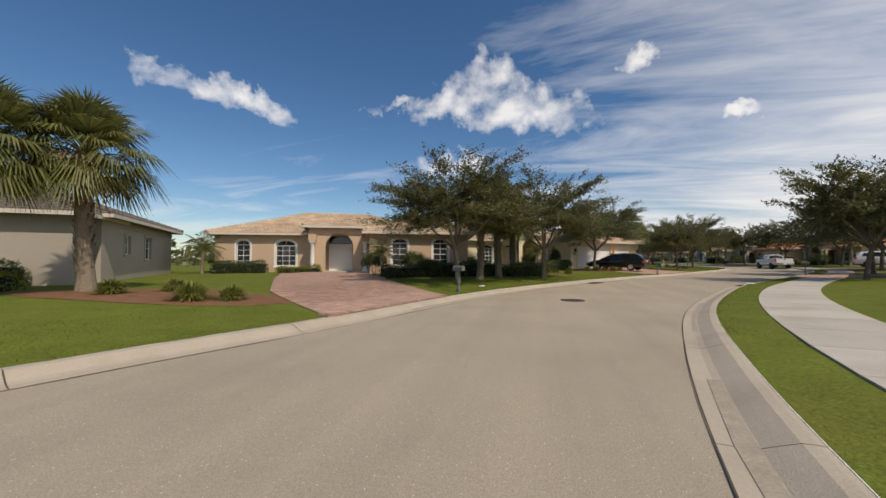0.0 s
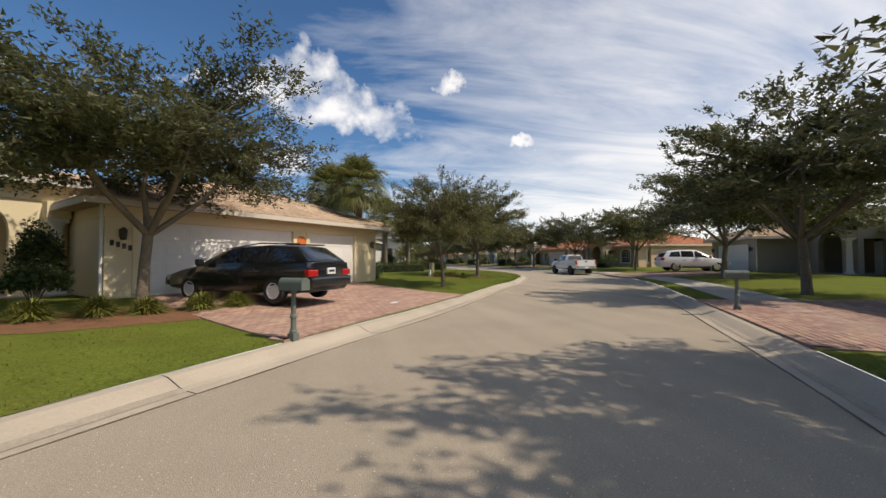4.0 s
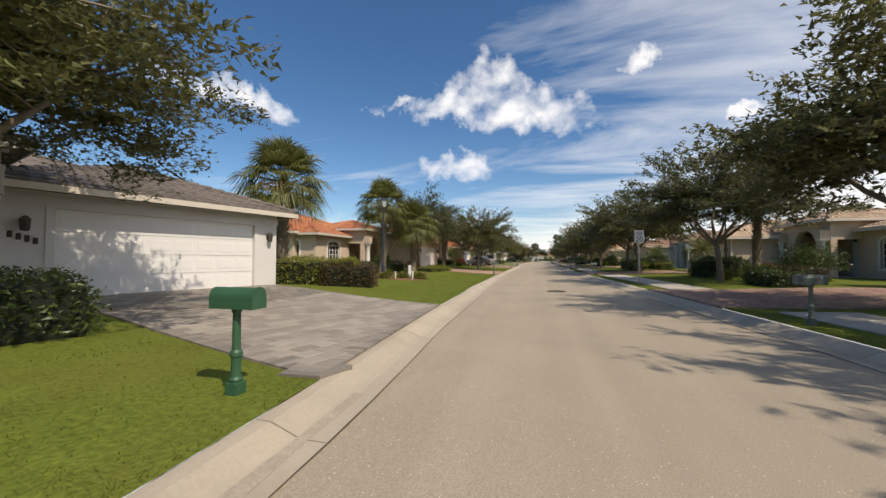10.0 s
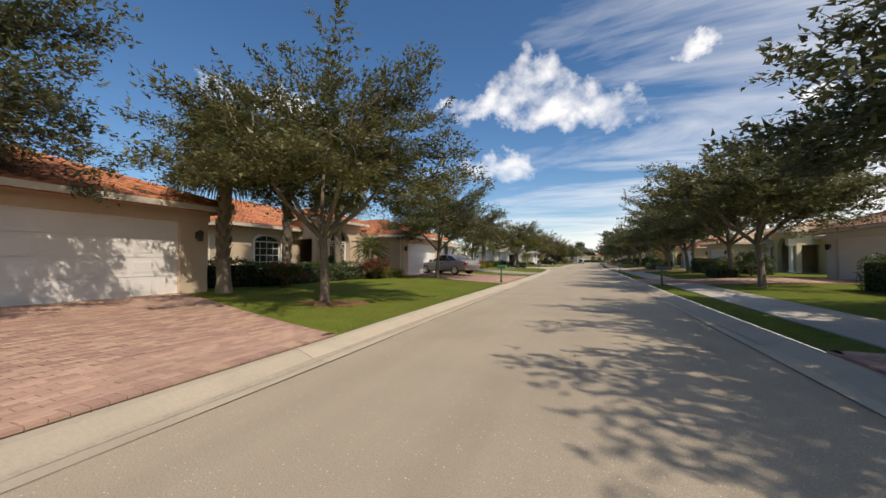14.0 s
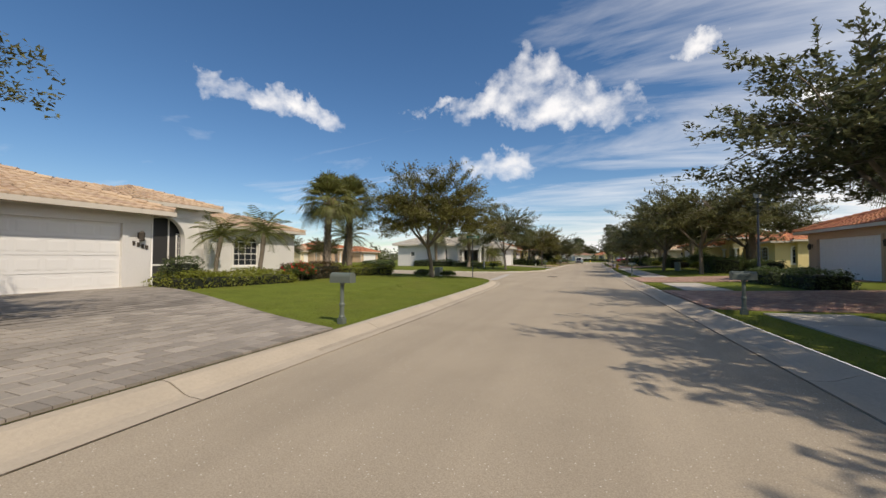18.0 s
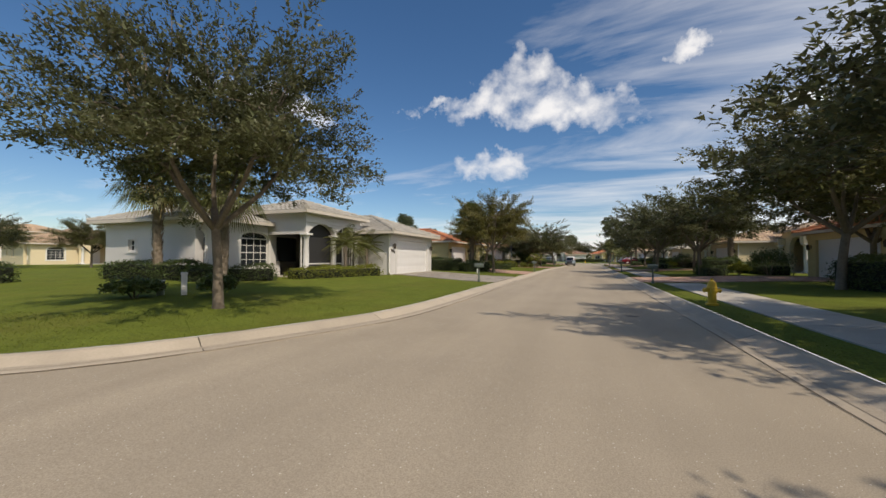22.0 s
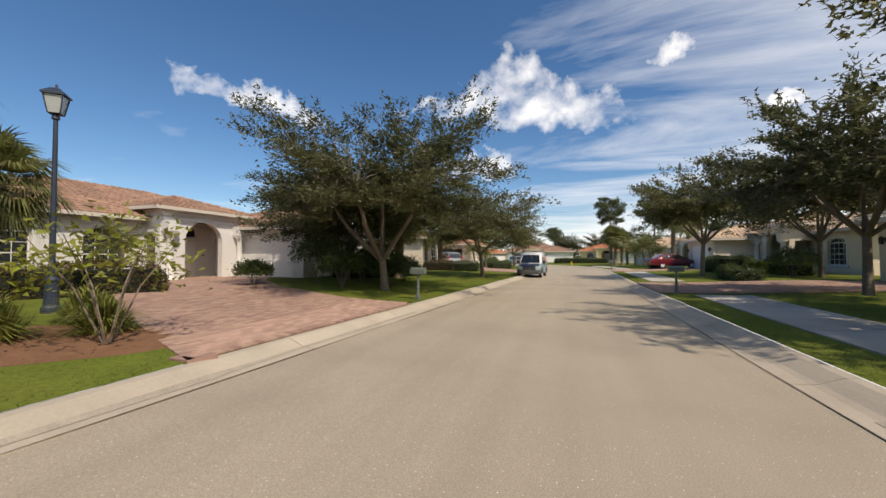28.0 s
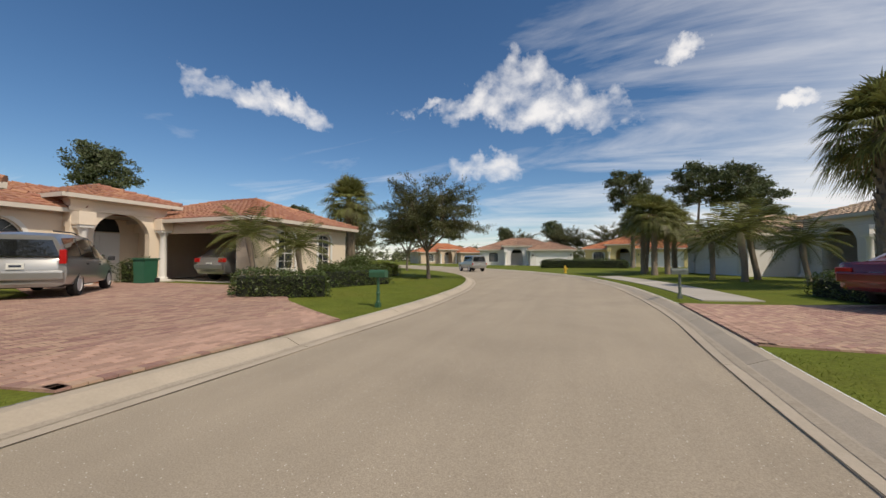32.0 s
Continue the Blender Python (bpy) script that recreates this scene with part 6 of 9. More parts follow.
# ---- drives of small pavers ----
def drive(poly, mat, label, turn, near_line=None, size=(0.23, 0.115), single=260):
    name = "driveway"
    snapped = []
    for q in poly:
        d2 = ((EDGE - q) ** 2).sum(1)
        k = int(d2.argmin())
        snapped.append(tuple(float(v) for v in EDGE[k]) if d2[k] < 0.9 else q)
    poly = snapped
    top = ground_patch(name, poly, "sand", label, "driveway", up=0.012)
    L_, W_ = size
    c, s = math.cos(radians(turn)), math.sin(radians(turn))
    xs, ys = [p[0] for p in poly], [p[1] for p in poly]
    cx, cy = sum(xs) / len(xs), sum(ys) / len(ys)
    R = max(math.hypot(p[0] - cx, p[1] - cy) for p in poly)

    def hgt(x, y):
        return lawn_height(x, y)
    cells = []
    nj, ni = int(R / W_) + 1, int(R / L_) + 1
    for j in range(-nj, nj):
        for i in range(-ni, ni):
            u, w = (i + .5 * (j % 2)) * L_, j * W_
            x, y = cx + c * u - s * w, cy + s * u + c * w
            if inside(poly, x, y):
                cells.append((x, y))
    ring = list(zip(poly, poly[1:] + poly[:1]))
    if cells:
        arr = np.array(cells)
        rim = np.full(len(arr), 9.0)
        for (ax, ay), (bx, by) in ring:
            e = np.array((bx - ax, by - ay))
            tt = np.clip(((arr - (ax, ay)) @ e) / max(1e-6, e @ e), 0, 1)
            rim = np.minimum(rim, np.linalg.norm(arr - (ax, ay) - tt[:, None] * e, axis=1))
        cells = [q for q, d in zip(cells, rim) if d > L_ * .62]
    if near_line is not None:
        cells.sort(key=lambda p: abs((p[0] - near_line[0]) * near_line[2] + (p[1] - near_line[1]) * near_line[3]))
    g = 0.006
    hx, hy = L_ / 2 - g, W_ / 2 - g
    prof = [(-hx, -hy), (hx, -hy), (hx, hy), (-hx, hy)]

    def brick(x, y, z, e=0.012):
        o = []
        for k, zz in ((1.0, -0.02), (1.0, 0.026 - e * .5), (0.90, 0.026)):
            for a, b in prof:
                a, b = a * (1 - (1 - k) * W_ / L_), b * k
                o.append((x + c * a - s * b, y + s * a + c * b, z + zz))
        return o
    fc = [(0, 1, 5, 4), (1, 2, 6, 5), (2, 3, 7, 6), (3, 0, 4, 7), (4, 5, 9, 8), (5, 6, 10, 9), (6, 7, 11, 10), (7, 4, 8, 11), (8, 9, 10, 11)]
    one = pydata("paver", brick(0, 0, 0), fc, mat)
    rr = random.Random(len(cells))
    n1 = single if near_line is not None else 0
    for x, y in cells[:n1]:
        share("paver", one, top, Matrix.Translation((x, y, hgt(x, y) + 0.012 + rr.uniform(-.002, .003))))
    v, f = [], []
    for x, y in cells[n1:]:
        b = len(v)
        v += brick(x, y, hgt(x, y) + 0.012 + rr.uniform(-.002, .003))[4:]
        f += [tuple(b + q - 4 for q in k) for k in fc[4:]]
    # a course of pavers laid along the edges
    cx0, cy0 = sum(q[0] for q in poly) / len(poly), sum(q[1] for q in poly) / len(poly)
    for (ax, ay), (bx, by) in ring:
        ln = math.hypot(bx - ax, by - ay)
        ex, ey = (bx - ax) / max(ln, 1e-6), (by - ay) / max(ln, 1e-6)
        nx, ny = -ey, ex
        if not inside(poly, (ax + bx) / 2 + nx * .1, (ay + by) / 2 + ny * .1):
            nx, ny = ey, -ex
        k = max(1, int(ln / .125))
        for i in range(k):
            b = len(v)
            s0, s1 = ln * i / k + .004, ln * (i + 1) / k - .004
            for z in (-.02, .030):
                for sx, dx in ((s0, .01), (s1, .01), (s1, L_ * 1.45), (s0, L_ * 1.45)):
                    x, y = ax + ex * sx + nx * dx, ay + ey * sx + ny * dx
                    v.append((x, y, hgt(x, y) + z))
            f += [(b + 4, b + 5, b + 6, b + 7), (b, b + 1, b + 5, b + 4), (b + 1, b + 2, b + 6, b + 5), (b + 2, b + 3, b + 7, b + 6), (b + 3, b, b + 4, b + 7)]
    rest = share("paving", pydata("paving", v, f, mat), top)
    tagged(rest, kind="stuff")
    return top


drive([(-29.75, 2.0), (-28.05, 7.3), (-30.2, 9.2), (-32.6, 11.8), (-34.0, 15.0), (-35.4, 19.0), (-41.5, 19.0), (-41.5, 15.6), (-38.2, 11.0), (-33.8, 5.4)], "paver_red", "curved drive of weathered red pavers", 20, (-29, 5, -.95, .3))
drive([(-16.75, 26.1), (-12.3, 32.25), (-16.4, 37.6), (-21.8, 31.4)], "paver_red", "wide drive of weathered red pavers", 52, (-14.5, 29, -.8, .58))
drive([(-2.45, 61.3), (-2.95, 67.4), (-10.0, 69.4), (-11.6, 63.6), (-7.5, 62.6)], "paver_grey", "drive of grey concrete pavers", 74, (-2.6, 63, 1, 0), (0.32, 0.26))
drive([(-3.35, 86.4), (-3.5, 92.4), (-11.0, 95.0), (-11.0, 89.4)], "paver_red", "drive of weathered red pavers", 90, (-3.4, 89, 1, 0))
drive([(-3.72, 106.6), (-3.85, 115.4), (-11.0, 115.0), (-11.0, 109.0)], "paver_red", "drive of weathered red pavers", 90, (-3.8, 110, 1, 0))
drive([(-3.87, 118.6), (-3.97, 124.2), (-14.2, 127.4), (-14.2, 120.9)], "paver_grey", "drive of pale grey concrete pavers", 90, (-3.9, 121, 1, 0), (0.32, 0.26))
drive([(-4.2, 169.8), (-4.13, 175.2), (-11.0, 177.2), (-11.0, 171.4)], "paver_grey", "drive of pale grey concrete pavers", 90, (-4.2, 172, 1, 0), (0.32, 0.26))
drive([(-4.1, 180.6), (-4.0, 186.0), (-11.6, 189.8), (-11.6, 184.2)], "paver_red", "drive of weathered red pavers", 90)
drive([(-3.6, 200.8), (-3.3, 206.8), (-6.0, 207.2), (-9.4, 208.4), (-12.4, 210.8), (-14.6, 213.2), (-18.6, 213.2), (-18.6, 208.4), (-12.0, 204.6), (-8.0, 202.6)], "paver_red", "curved drive of weathered red pavers", 90, (-3.4, 204, 1, 0))
drive([(-2.33, 229.8), (-2.3, 234.4), (-5.4, 236.2), (-7.6, 238.5), (-16.6, 238.5), (-16.6, 235.2), (-11.4, 233.6), (-9.6, 231.4), (-6.0, 229.4)], "paver_red", "broad drive of weathered red pavers", 88, (-2.3, 232, 1, 0))
drive([(-9.9, 23.8), (-6.0, 29.2), (0.6, 24.6), (-3.2, 19.2)], "paver_red", "drive of weathered red pavers across the sidewalk", 54, (-8, 26.5, .82, -.57), single=100)
for i, (a, b) in enumerate(RIGHT_DRIVES):
    xa, xb = right_edge_x(a), right_edge_x(b)
    far = 7.4 if i == 9 else 9.6
    if i == 0:
        drive([(0.85, 40.1), (3.25, 46.5), (12.6, 45.4), (9.6, 39.8)], "paver_red", "drive of weathered red pavers across the sidewalk", 65, (2, 43, .9, -.4), single=150)
    else:
        drive([(xa, a), (xb, b), (xb + far, b), (xa + far, a)], "paver_red", "drive of weathered red pavers across the sidewalk", 45, (xa, a, 1, 0), single=60)

# ---- street trees ----
for x, y, h, s, mat, seed in (
        (-29.1, 12.2, 6.1, 8.2, "oak", 1), (-25.2, 17.2, 6.4, 7.8, "oak", 2), (-20.8, 29.7, 6.4, 8.0, "oak2", 3), (-12.3, 36.1, 5.4, 5.6, "oak", 4), (-7.9, 44.8, 6.6, 7.4, "oak", 2),
        (-8.2, 60.2, 7.1, 8.9, "oak", 1), (-10.7, 88.6, 7.3, 8.8, "oak2", 3), (-6.6, 96.0, 6.8, 8.3, "oak", 4), (-8.2, 108.0, 6.3, 7.2, "oak2", 2), (-9.2, 118.6, 6.6, 6.8, "oak", 3),
        (-8.9, 139.8, 7.0, 8.8, "oak3", 1), (-8.0, 157.4, 7.0, 7.0, "oak2", 4), (-6.9, 181.2, 7.0, 7.2, "oak3", 2), (-9.8, 190.2, 6.6, 8.2, "oak", 1), (-5.9, 209.8, 7.4, 9.9, "oak2", 3), (-9.6, 213.0, 6.2, 9.1, "oak2", 1),
        (-4.7, 221.0, 5.8, 8.4, "oak", 4), (-6.5, 249.2, 6.6, 7.2, "oak2", 2), (-52.0, 168.5, 5.2, 6.0, "oak", 3), (-46.5, 166.0, 5.0, 6.2, "oak2", 4), (-44.0, 172.5, 5.0, 6.4, "oak", 2), (-14, 262, 6.5, 6.5, "oak", 3), (-26, 272, 6.5, 6.5, "oak", 1), (0.5, 308, 8.4, 10.0, "oak2", 4), (9.5, 312, 9.0, 11.0, "oak", 2), (-9.5, 310, 8.0, 10.0, "oak2", 2), (22.0, 310, 8.6, 10.5, "oak", 4)):
    oak("tree", x, y, h, s, mat, seed, (x * 53 + y * 31) % 360, low=s > 9 and seed != 4)
for i, (x, y, h, s) in enumerate(((-8.9, 19.6, 6.4, 6.0), (-2.2, 28.8, 6.4, 7.0), (3.8, 36.6, 6.6, 7.6), (9.4, 36.6, 6.4, 7.6), (10.2, 51.0, 6.4, 7.0), (9.6, 60.5, 6.6, 7.6), (8.0, 68.2, 6.6, 7.0), (8.3, 79.0, 6.6, 7.4), (7.4, 90.4, 6.2, 7.2),
                                  (7.6, 96.0, 6.8, 8.0), (6.9, 106.8, 6.4, 7.4), (8.2, 114.6, 7.0, 8.2), (7.8, 123.0, 6.6, 7.6), (8.0, 131.4, 7.0, 7.8), (7.5, 149.8, 6.4, 7.2), (6.6, 158.2, 6.8, 7.0),
                                  (8.4, 168.4, 7.0, 7.4), (7.4, 180.6, 6.0, 6.6), (10.2, 193.5, 6.4, 6.2), (6.4, 190.0, 6.6, 7.2), (8.5, 204.4, 6.5, 6.6), (8.6, 211.4, 6.0, 6.2), (8.2, 223.6, 7.0, 6.6), (11.8, 154.6, 6.6, 7.6), (12.4, 174.0, 6.4, 7.0), (12.2, 200.0, 6.4, 7.0), (13.0, 222.0, 6.6, 7.0))):
    oak("tree", x, y, h * 1.08, s * 1.24, ("oak", "oak2")[i % 2], 1 + i % 4, (i * 71) % 360, label="small-leaved oak between the sidewalk and a house", leaves=27000)

# ---- palms ----
for x, y, h, s, sd in ((-38.6, 3.3, 3.2, 1.15, 1), (-39.2, 1.4, 3.0, 1.1, 2), (-28.5, 15.1, 3.0, 1.0, 2), (-27.8, 17.6, 3.4, 1.0, 1), (-27.2, 21.0, 3.2, 1.0, 2), (-28.9, 26.1, 3.1, 1.0, 1), (-27.3, 27.2, 2.8, .95, 2), (-16.1, 38.9, 3.6, 1.05, 1), (-17.6, 41.2, 3.8, 1.0, 2),
                       (-14.0, 51.0, 3.6, 1.05, 1), (-12.0, 51.8, 3.3, .95, 2), (-11.1, 71.4, 3.3, 1.22, 2), (-10.2, 79.9, 3.4, 1.12, 1), (-8.6, 81.2, 2.5, 1.1, 2), (-11.8, 99.9, 4.0, 1.0, 1), (-10.3, 95.8, 3.3, 1.05, 2),
                       (-12.0, 103.6, 3.5, 1.0, 1), (-12.4, 120.4, 3.9, .95, 2), (-12.6, 134.6, 3.05, .95, 1), (-13.2, 137.3, 3.4, .98, 2), (-17.9, 162.2, 3.3, 1.0, 1), (-13.4, 161.8, 2.9, 1.0, 2), (-9.0, 181.9, 3.4, 1.05, 2),
                       (-13.0, 197.4, 3.1, 1.18, 1), (-12.1, 200.3, 3.9, 1.12, 2), (-14.6, 203.2, 2.3, 1.0, 1), (-8.4, 216.2, 2.8, 1.15, 1), (-9.7, 219.2, 2.6, 1.15, 2),
                       (-10.3, 228.8, 2.5, 1.1, 1), (-11.7, 248.4, 3.6, 1.1, 2), (-19, 260, 4.0, 1.0, 1), (11.7, 244.5, 4.2, 1.15, 1), (14.0, 247.6, 3.9, 1.1, 2), (9.4, 261.4, 2.8, 1.0, 2), (12.0, 139.6, 3.9, 1.1, 1), (11.4, 152.6, 3.8, 1.1, 2),
                       (10.6, 80.6, 3.6, 1.0, 1), (10.4, 165.0, 3.6, 1.0, 2), (10.8, 186.0, 3.4, 1.0, 1), (9, 280, 4.4, 1.2, 2), (7.3, 257.5, 3.2, 1.0, 1), (8.3, 258.5, 2.9, 1.0, 2), (6.9, 259.3, 3.5, 1.0, 1), (15, 57, 3.4, 1.0, 2)):
    palm(x, y, h * 1.22 + .1, s * 1.04, "sabal", sd, (x * 37 + y * 11) % 360)

# ---- vehicles ----
def _interp(tab, x):
    for a, b in zip(tab, tab[1:]):
        if a[0] <= x <= b[0]:
            w = (x - a[0]) / (b[0] - a[0] + 1e-9)
            return [p + (q - p) * w for p, q in zip(a[1:], b[1:])]
    return list(tab[0][1:] if x < tab[0][0] else tab[-1][1:])


def _loft(sections, close_ends=True):
    """Joins half sections (lists of (x, y, z), y >= 0 from the bottom's middle to the top's middle), mirrored."""
    bm = bmesh.new()
    rings = []
    for s in sections:
        half = [bm.verts.new(p) for p in s]
        other = [half[i] if abs(s[i][1]) < 1e-6 else bm.verts.new((s[i][0], -s[i][1], s[i][2])) for i in range(len(s))]
        rings.append(half + other[::-1][1:-1])
    n = len(rings[0])
    for a, b in zip(rings, rings[1:]):
        for i in range(n):
            bm.faces.new((a[i], a[(i + 1) % n], b[(i + 1) % n], b[i]))
    if close_ends:
        bm.faces.new(rings[0][::-1])
        bm.faces.new(rings[-1])
    bmesh.ops.recalc_face_normals(bm, faces=bm.faces)
    return bm


def _cut_arches(ob, wheels, r, w):
    bm = bmesh.new()
    for x, z in wheels:
        for s in (-1, 1):
            m = Matrix.Translation((x, s * w, z)) @ Matrix.Rotation(math.pi / 2, 4, "X")
            bmesh.ops.create_cone(bm, cap_ends=True, segments=28, radius1=r, radius2=r, depth=0.62, matrix=m)
    cutter = new("cutter", mesh_from("cutter", bm, "plastic"))
    md = ob.modifiers.new("arches", "BOOLEAN")
    md.object, md.operation, md.solver = cutter, "DIFFERENCE", "EXACT"
    bpy.context.view_layer.update()
    me = bpy.data.meshes.new_from_object(ob.evaluated_get(bpy.context.evaluated_depsgraph_get()))
    ob.modifiers.clear()
    ob.data = me
    me.polygons.foreach_set("use_smooth", [True] * len(me.polygons))
    me.set_sharp_from_angle(angle=radians(32))
    bpy.data.objects.remove(cutter)


_wheel_cache = {}


def wheel(parent, x, y, r, rim_mat="alloy", spokes=7, width=0.22):
    key = (round(r, 3), rim_mat, spokes)
    if key not in _wheel_cache:
        bm = bmesh.new()
        w = width
        lathe(bm, [(r * .62, -w / 2 + .01), (r * .90, -w / 2), (r * .975, -w / 2 + .025), (r, -w / 2 + .05), (r, w / 2 - .05), (r * .975, w / 2 - .025), (r * .90, w / 2), (r * .62, w / 2 - .01), (r * .61, -w / 2 + .025)], 28)
        ty = mesh_from("tyre", bm, "rubber", True)
        bm = bmesh.new()
        lathe(bm, [(r * .63, -w / 2 + .02), (r * .63, w / 2 - .004), (r * .57, w / 2 - .004), (r * .55, w / 2 - .048), (.001, w / 2 - .046)], 28)
        for i in range(spokes):
            a = 2 * math.pi * i / spokes
            c, s = math.cos(a), math.sin(a)
            fs = box(bm, .03, r * .58, -.038 * r / .3, .038 * r / .3, w / 2 - .052, w / 2 - .014)
            vs = {v for f in fs for v in f.verts}
            for v in vs:
                px, py = v.co.x, v.co.y * (1.5 if v.co.x > .1 else 1)
                v.co.x, v.co.y = c * px - s * py, s * px + c * py
        lathe(bm, [(.055, w / 2 - .06), (.055, w / 2 - .014), (.001, w / 2 - .010)], 14)
        _wheel_cache[key] = (ty, mesh_from("rim", bm, rim_mat, False))
    ty, rm = _wheel_cache[key]
    wh = thing("wheel", Matrix.Translation((x, y, r)) @ Matrix.Rotation(-math.pi / 2 if y > 0 else math.pi / 2, 4, "X"), "", "")
    wh.parent = parent
    share("tyre", ty, wh)
    share("rim", rm, wh, label="alloy rim")
    return wh


def glass_poly(parent, name, pts, mat="car_glass", thick=0.012, label=""):
    """A flat-ish pane through the given points, with a little thickness."""
    bm = bmesh.new()
    a = [bm.verts.new(p) for p in pts]
    f = bm.faces.new(a)
    f.normal_update()
    n = f.normal.copy()
    b = [bm.verts.new(Vector(p) - n * thick) for p in pts]
    bm.faces.new(b[::-1])
    k = len(pts)
    for i in range(k):
        bm.faces.new((a[i], b[i], b[(i + 1) % k], a[(i + 1) % k]))
    return part(name, bm, mat, parent, label)


def car(m, label, paint, lower, cabin, side_glass, wheels, r, W, tail, head, category="car", screens=None, rim="alloy", spokes=7, black_sill=0.0, plate_back=True, pillars="plastic", rails=False, name="car", handles=(), mirror_x=None, trunk_line=None, cabin_paint=None, lights_tall=False):
    t = thing(name, m, label, category)
    secs = []
    for x, zb, zt, hw in lower:
        h = zt - zb
        secs.append([(x, 0, zb), (x, hw * .80, zb), (x, hw * .95, zb + .06), (x, hw * .985, zb + h * .30), (x, hw, zb + h * .58), (x, hw * .985, zb + h * .80), (x, hw * .955, zt - .03), (x, hw * .90, zt), (x, hw * .45, zt + .018), (x, 0, zt + .022)])
    body = part("body", _loft(secs), paint, t, "")
    _cut_arches(body, [(x, r) for x in wheels], r * 1.16, W / 2)
    secs = []
    for x, zb, zt, hb, ht in cabin:
        h = zt - zb
        secs.append([(x, 0, zb - .05), (x, hb, zb - .05), (x, hb * .998, zb + .01), (x, hb + (ht - hb) * .55, zb + h * .55), (x, ht, zb + h * .88), (x, ht * .90, zb + h * .97), (x, ht * .5, zt), (x, 0, zt + .01)])
    cab = part("cabin", _loft(secs), cabin_paint or paint, t, smooth=True)

    def on_side(x, f, s, out=.012):
        zb, zt, hb, ht = _interp(cabin, x)
        z = zb + (zt - zb) * f
        y = hb + (ht - hb) * (f / .88)
        return (x, s * (y + out), z)
    for s in (1, -1):
        for poly in side_glass:
            pts = [on_side(x, f, s) for x, f in poly]
            glass_poly(cab, "side_window", pts if s > 0 else pts[::-1], label="tinted side glass")
        for hx in handles:
            zb, zt, hw = _interp(lower, hx)
            bm = bmesh.new()
            box(bm, hx - .09, hx + .09, s * hw * .985 - .01, s * hw * .985 + (.03 if s > 0 else -.03), zt - .16, zt - .12, .008)
            part("door_handle", bm, "plastic" if paint != "p_white" else "chrome", body)
        if mirror_x is not None:
            zb, zt, hw = _interp(lower, mirror_x)
            bm = bmesh.new()
            y0, y1 = sorted((s * (hw + .02), s * (hw + .20)))
            box(bm, mirror_x - .05, mirror_x + .07, y0, y1, zt + .0, zt + .15, .025)
            part("wing_mirror", bm, pillars, t, "door mirror")
    # screens: (x0, f0, x1, f1) from the base to the top edge
    for nm, (xa, fa, xb, fb, k) in (("windscreen", screens[0]), ("rear_window", screens[1])):
        zb, zt, hb, ht = _interp(cabin, xa)
        a = (xa, hb * k, zb + (zt - zb) * fa)
        zb2, zt2, hb2, ht2 = _interp(cabin, xb)
        b = (xb, (hb2 + (ht2 - hb2) * fb) * k * .97, zb2 + (zt2 - zb2) * fb)
        out = Vector((b[2] - a[2], 0, a[0] - b[0])).normalized()
        if (out.x > 0) != (nm == "windscreen"):
            out = -out
        if abs(out.x) < .05:
            out = Vector((1 if nm == "windscreen" else -1, 0, 0))
        o = out * .022
        pts = [(a[0] + o.x, a[1], a[2] + o.z), (a[0] + o.x + out.x * .02, 0, a[2] + o.z), (a[0] + o.x, -a[1], a[2] + o.z), (b[0] + o.x, -b[1], b[2] + o.z), (b[0] + o.x + out.x * .02, 0, b[2] + o.z), (b[0] + o.x, b[1], b[2] + o.z)]
        glass_poly(cab, nm, pts if nm == "windscreen" else pts[::-1], label="tinted glass")
    # lamps, bumpers and plates follow the ends of the body
    xb, xf = lower[0][0], lower[-1][0]
    zt_b, hw_b = lower[1][2], lower[1][3]
    for s in (1, -1):
        x0, x1, z0, z1, w0 = tail
        bm = bmesh.new()
        y0, y1 = sorted((s * (hw_b * .995 + .006), s * (hw_b - w0)))
        box(bm, x0 - .012, x1, y0, y1, z0, z1, .02)
        part("tail_lamp", bm, "red_lamp", t, "red tail lamp")
        x0, x1, z0, z1, w0 = head
        hw_f = lower[-2][3]
        bm = bmesh.new()
        y0, y1 = sorted((s * (hw_f * .99 + .004), s * (hw_f - w0)))
        box(bm, x0, x1 + .012, y0, y1, z0, z1, .03)
        part("head_lamp", bm, "clear_lamp", t, "clear headlamp")
    bm = bmesh.new()
    box(bm, xb - .07, xb + .14, -hw_b * .96, hw_b * .96, lower[0][1] + .10, lower[0][1] + .34, .05)
    part("rear_bumper", bm, paint if paint != "p_white_truck" else "chrome", t)
    hw_f = lower[-2][3]
    bm = bmesh.new()
    box(bm, xf - .14, xf + .06, -hw_f * .96, hw_f * .96, lower[-1][1] + .06, lower[-1][1] + .30, .05)
    part("front_bumper", bm, pillars if paint in ("p_blue",) else paint, t)
    bm = bmesh.new()
    box(bm, xf + .0, xf + .03, -.38, .38, lower[-1][2] - .24, lower[-1][2] - .10, .01)
    part("grille", bm, "plastic", t, "dark grille")
    if plate_back:
        bm = bmesh.new()
        box(bm, xb - .03, xb + .02, -.16, .16, plate_back - .08, plate_back + .08, .006)
        pl = part("number_plate", bm, "plate", t)
        bm = bmesh.new()
        box(bm, xb - .034, xb - .028, -.11, .11, plate_back - .025, plate_back + .03)
        part("plate_bar", bm, "ink", pl)
    for x in wheels:
        for s in (1, -1):
            wheel(t, x, s * (W / 2 - .13), r, rim, spokes)
    # underside and arch liners
    bm = bmesh.new()
    zl = min(q[1] for q in lower)
    box(bm, wheels[0] - r * 1.25, wheels[1] + r * 1.25, -W / 2 + .30, W / 2 - .30, zl + .01, zl + .45)
    part("underbody", bm, "plastic", t)
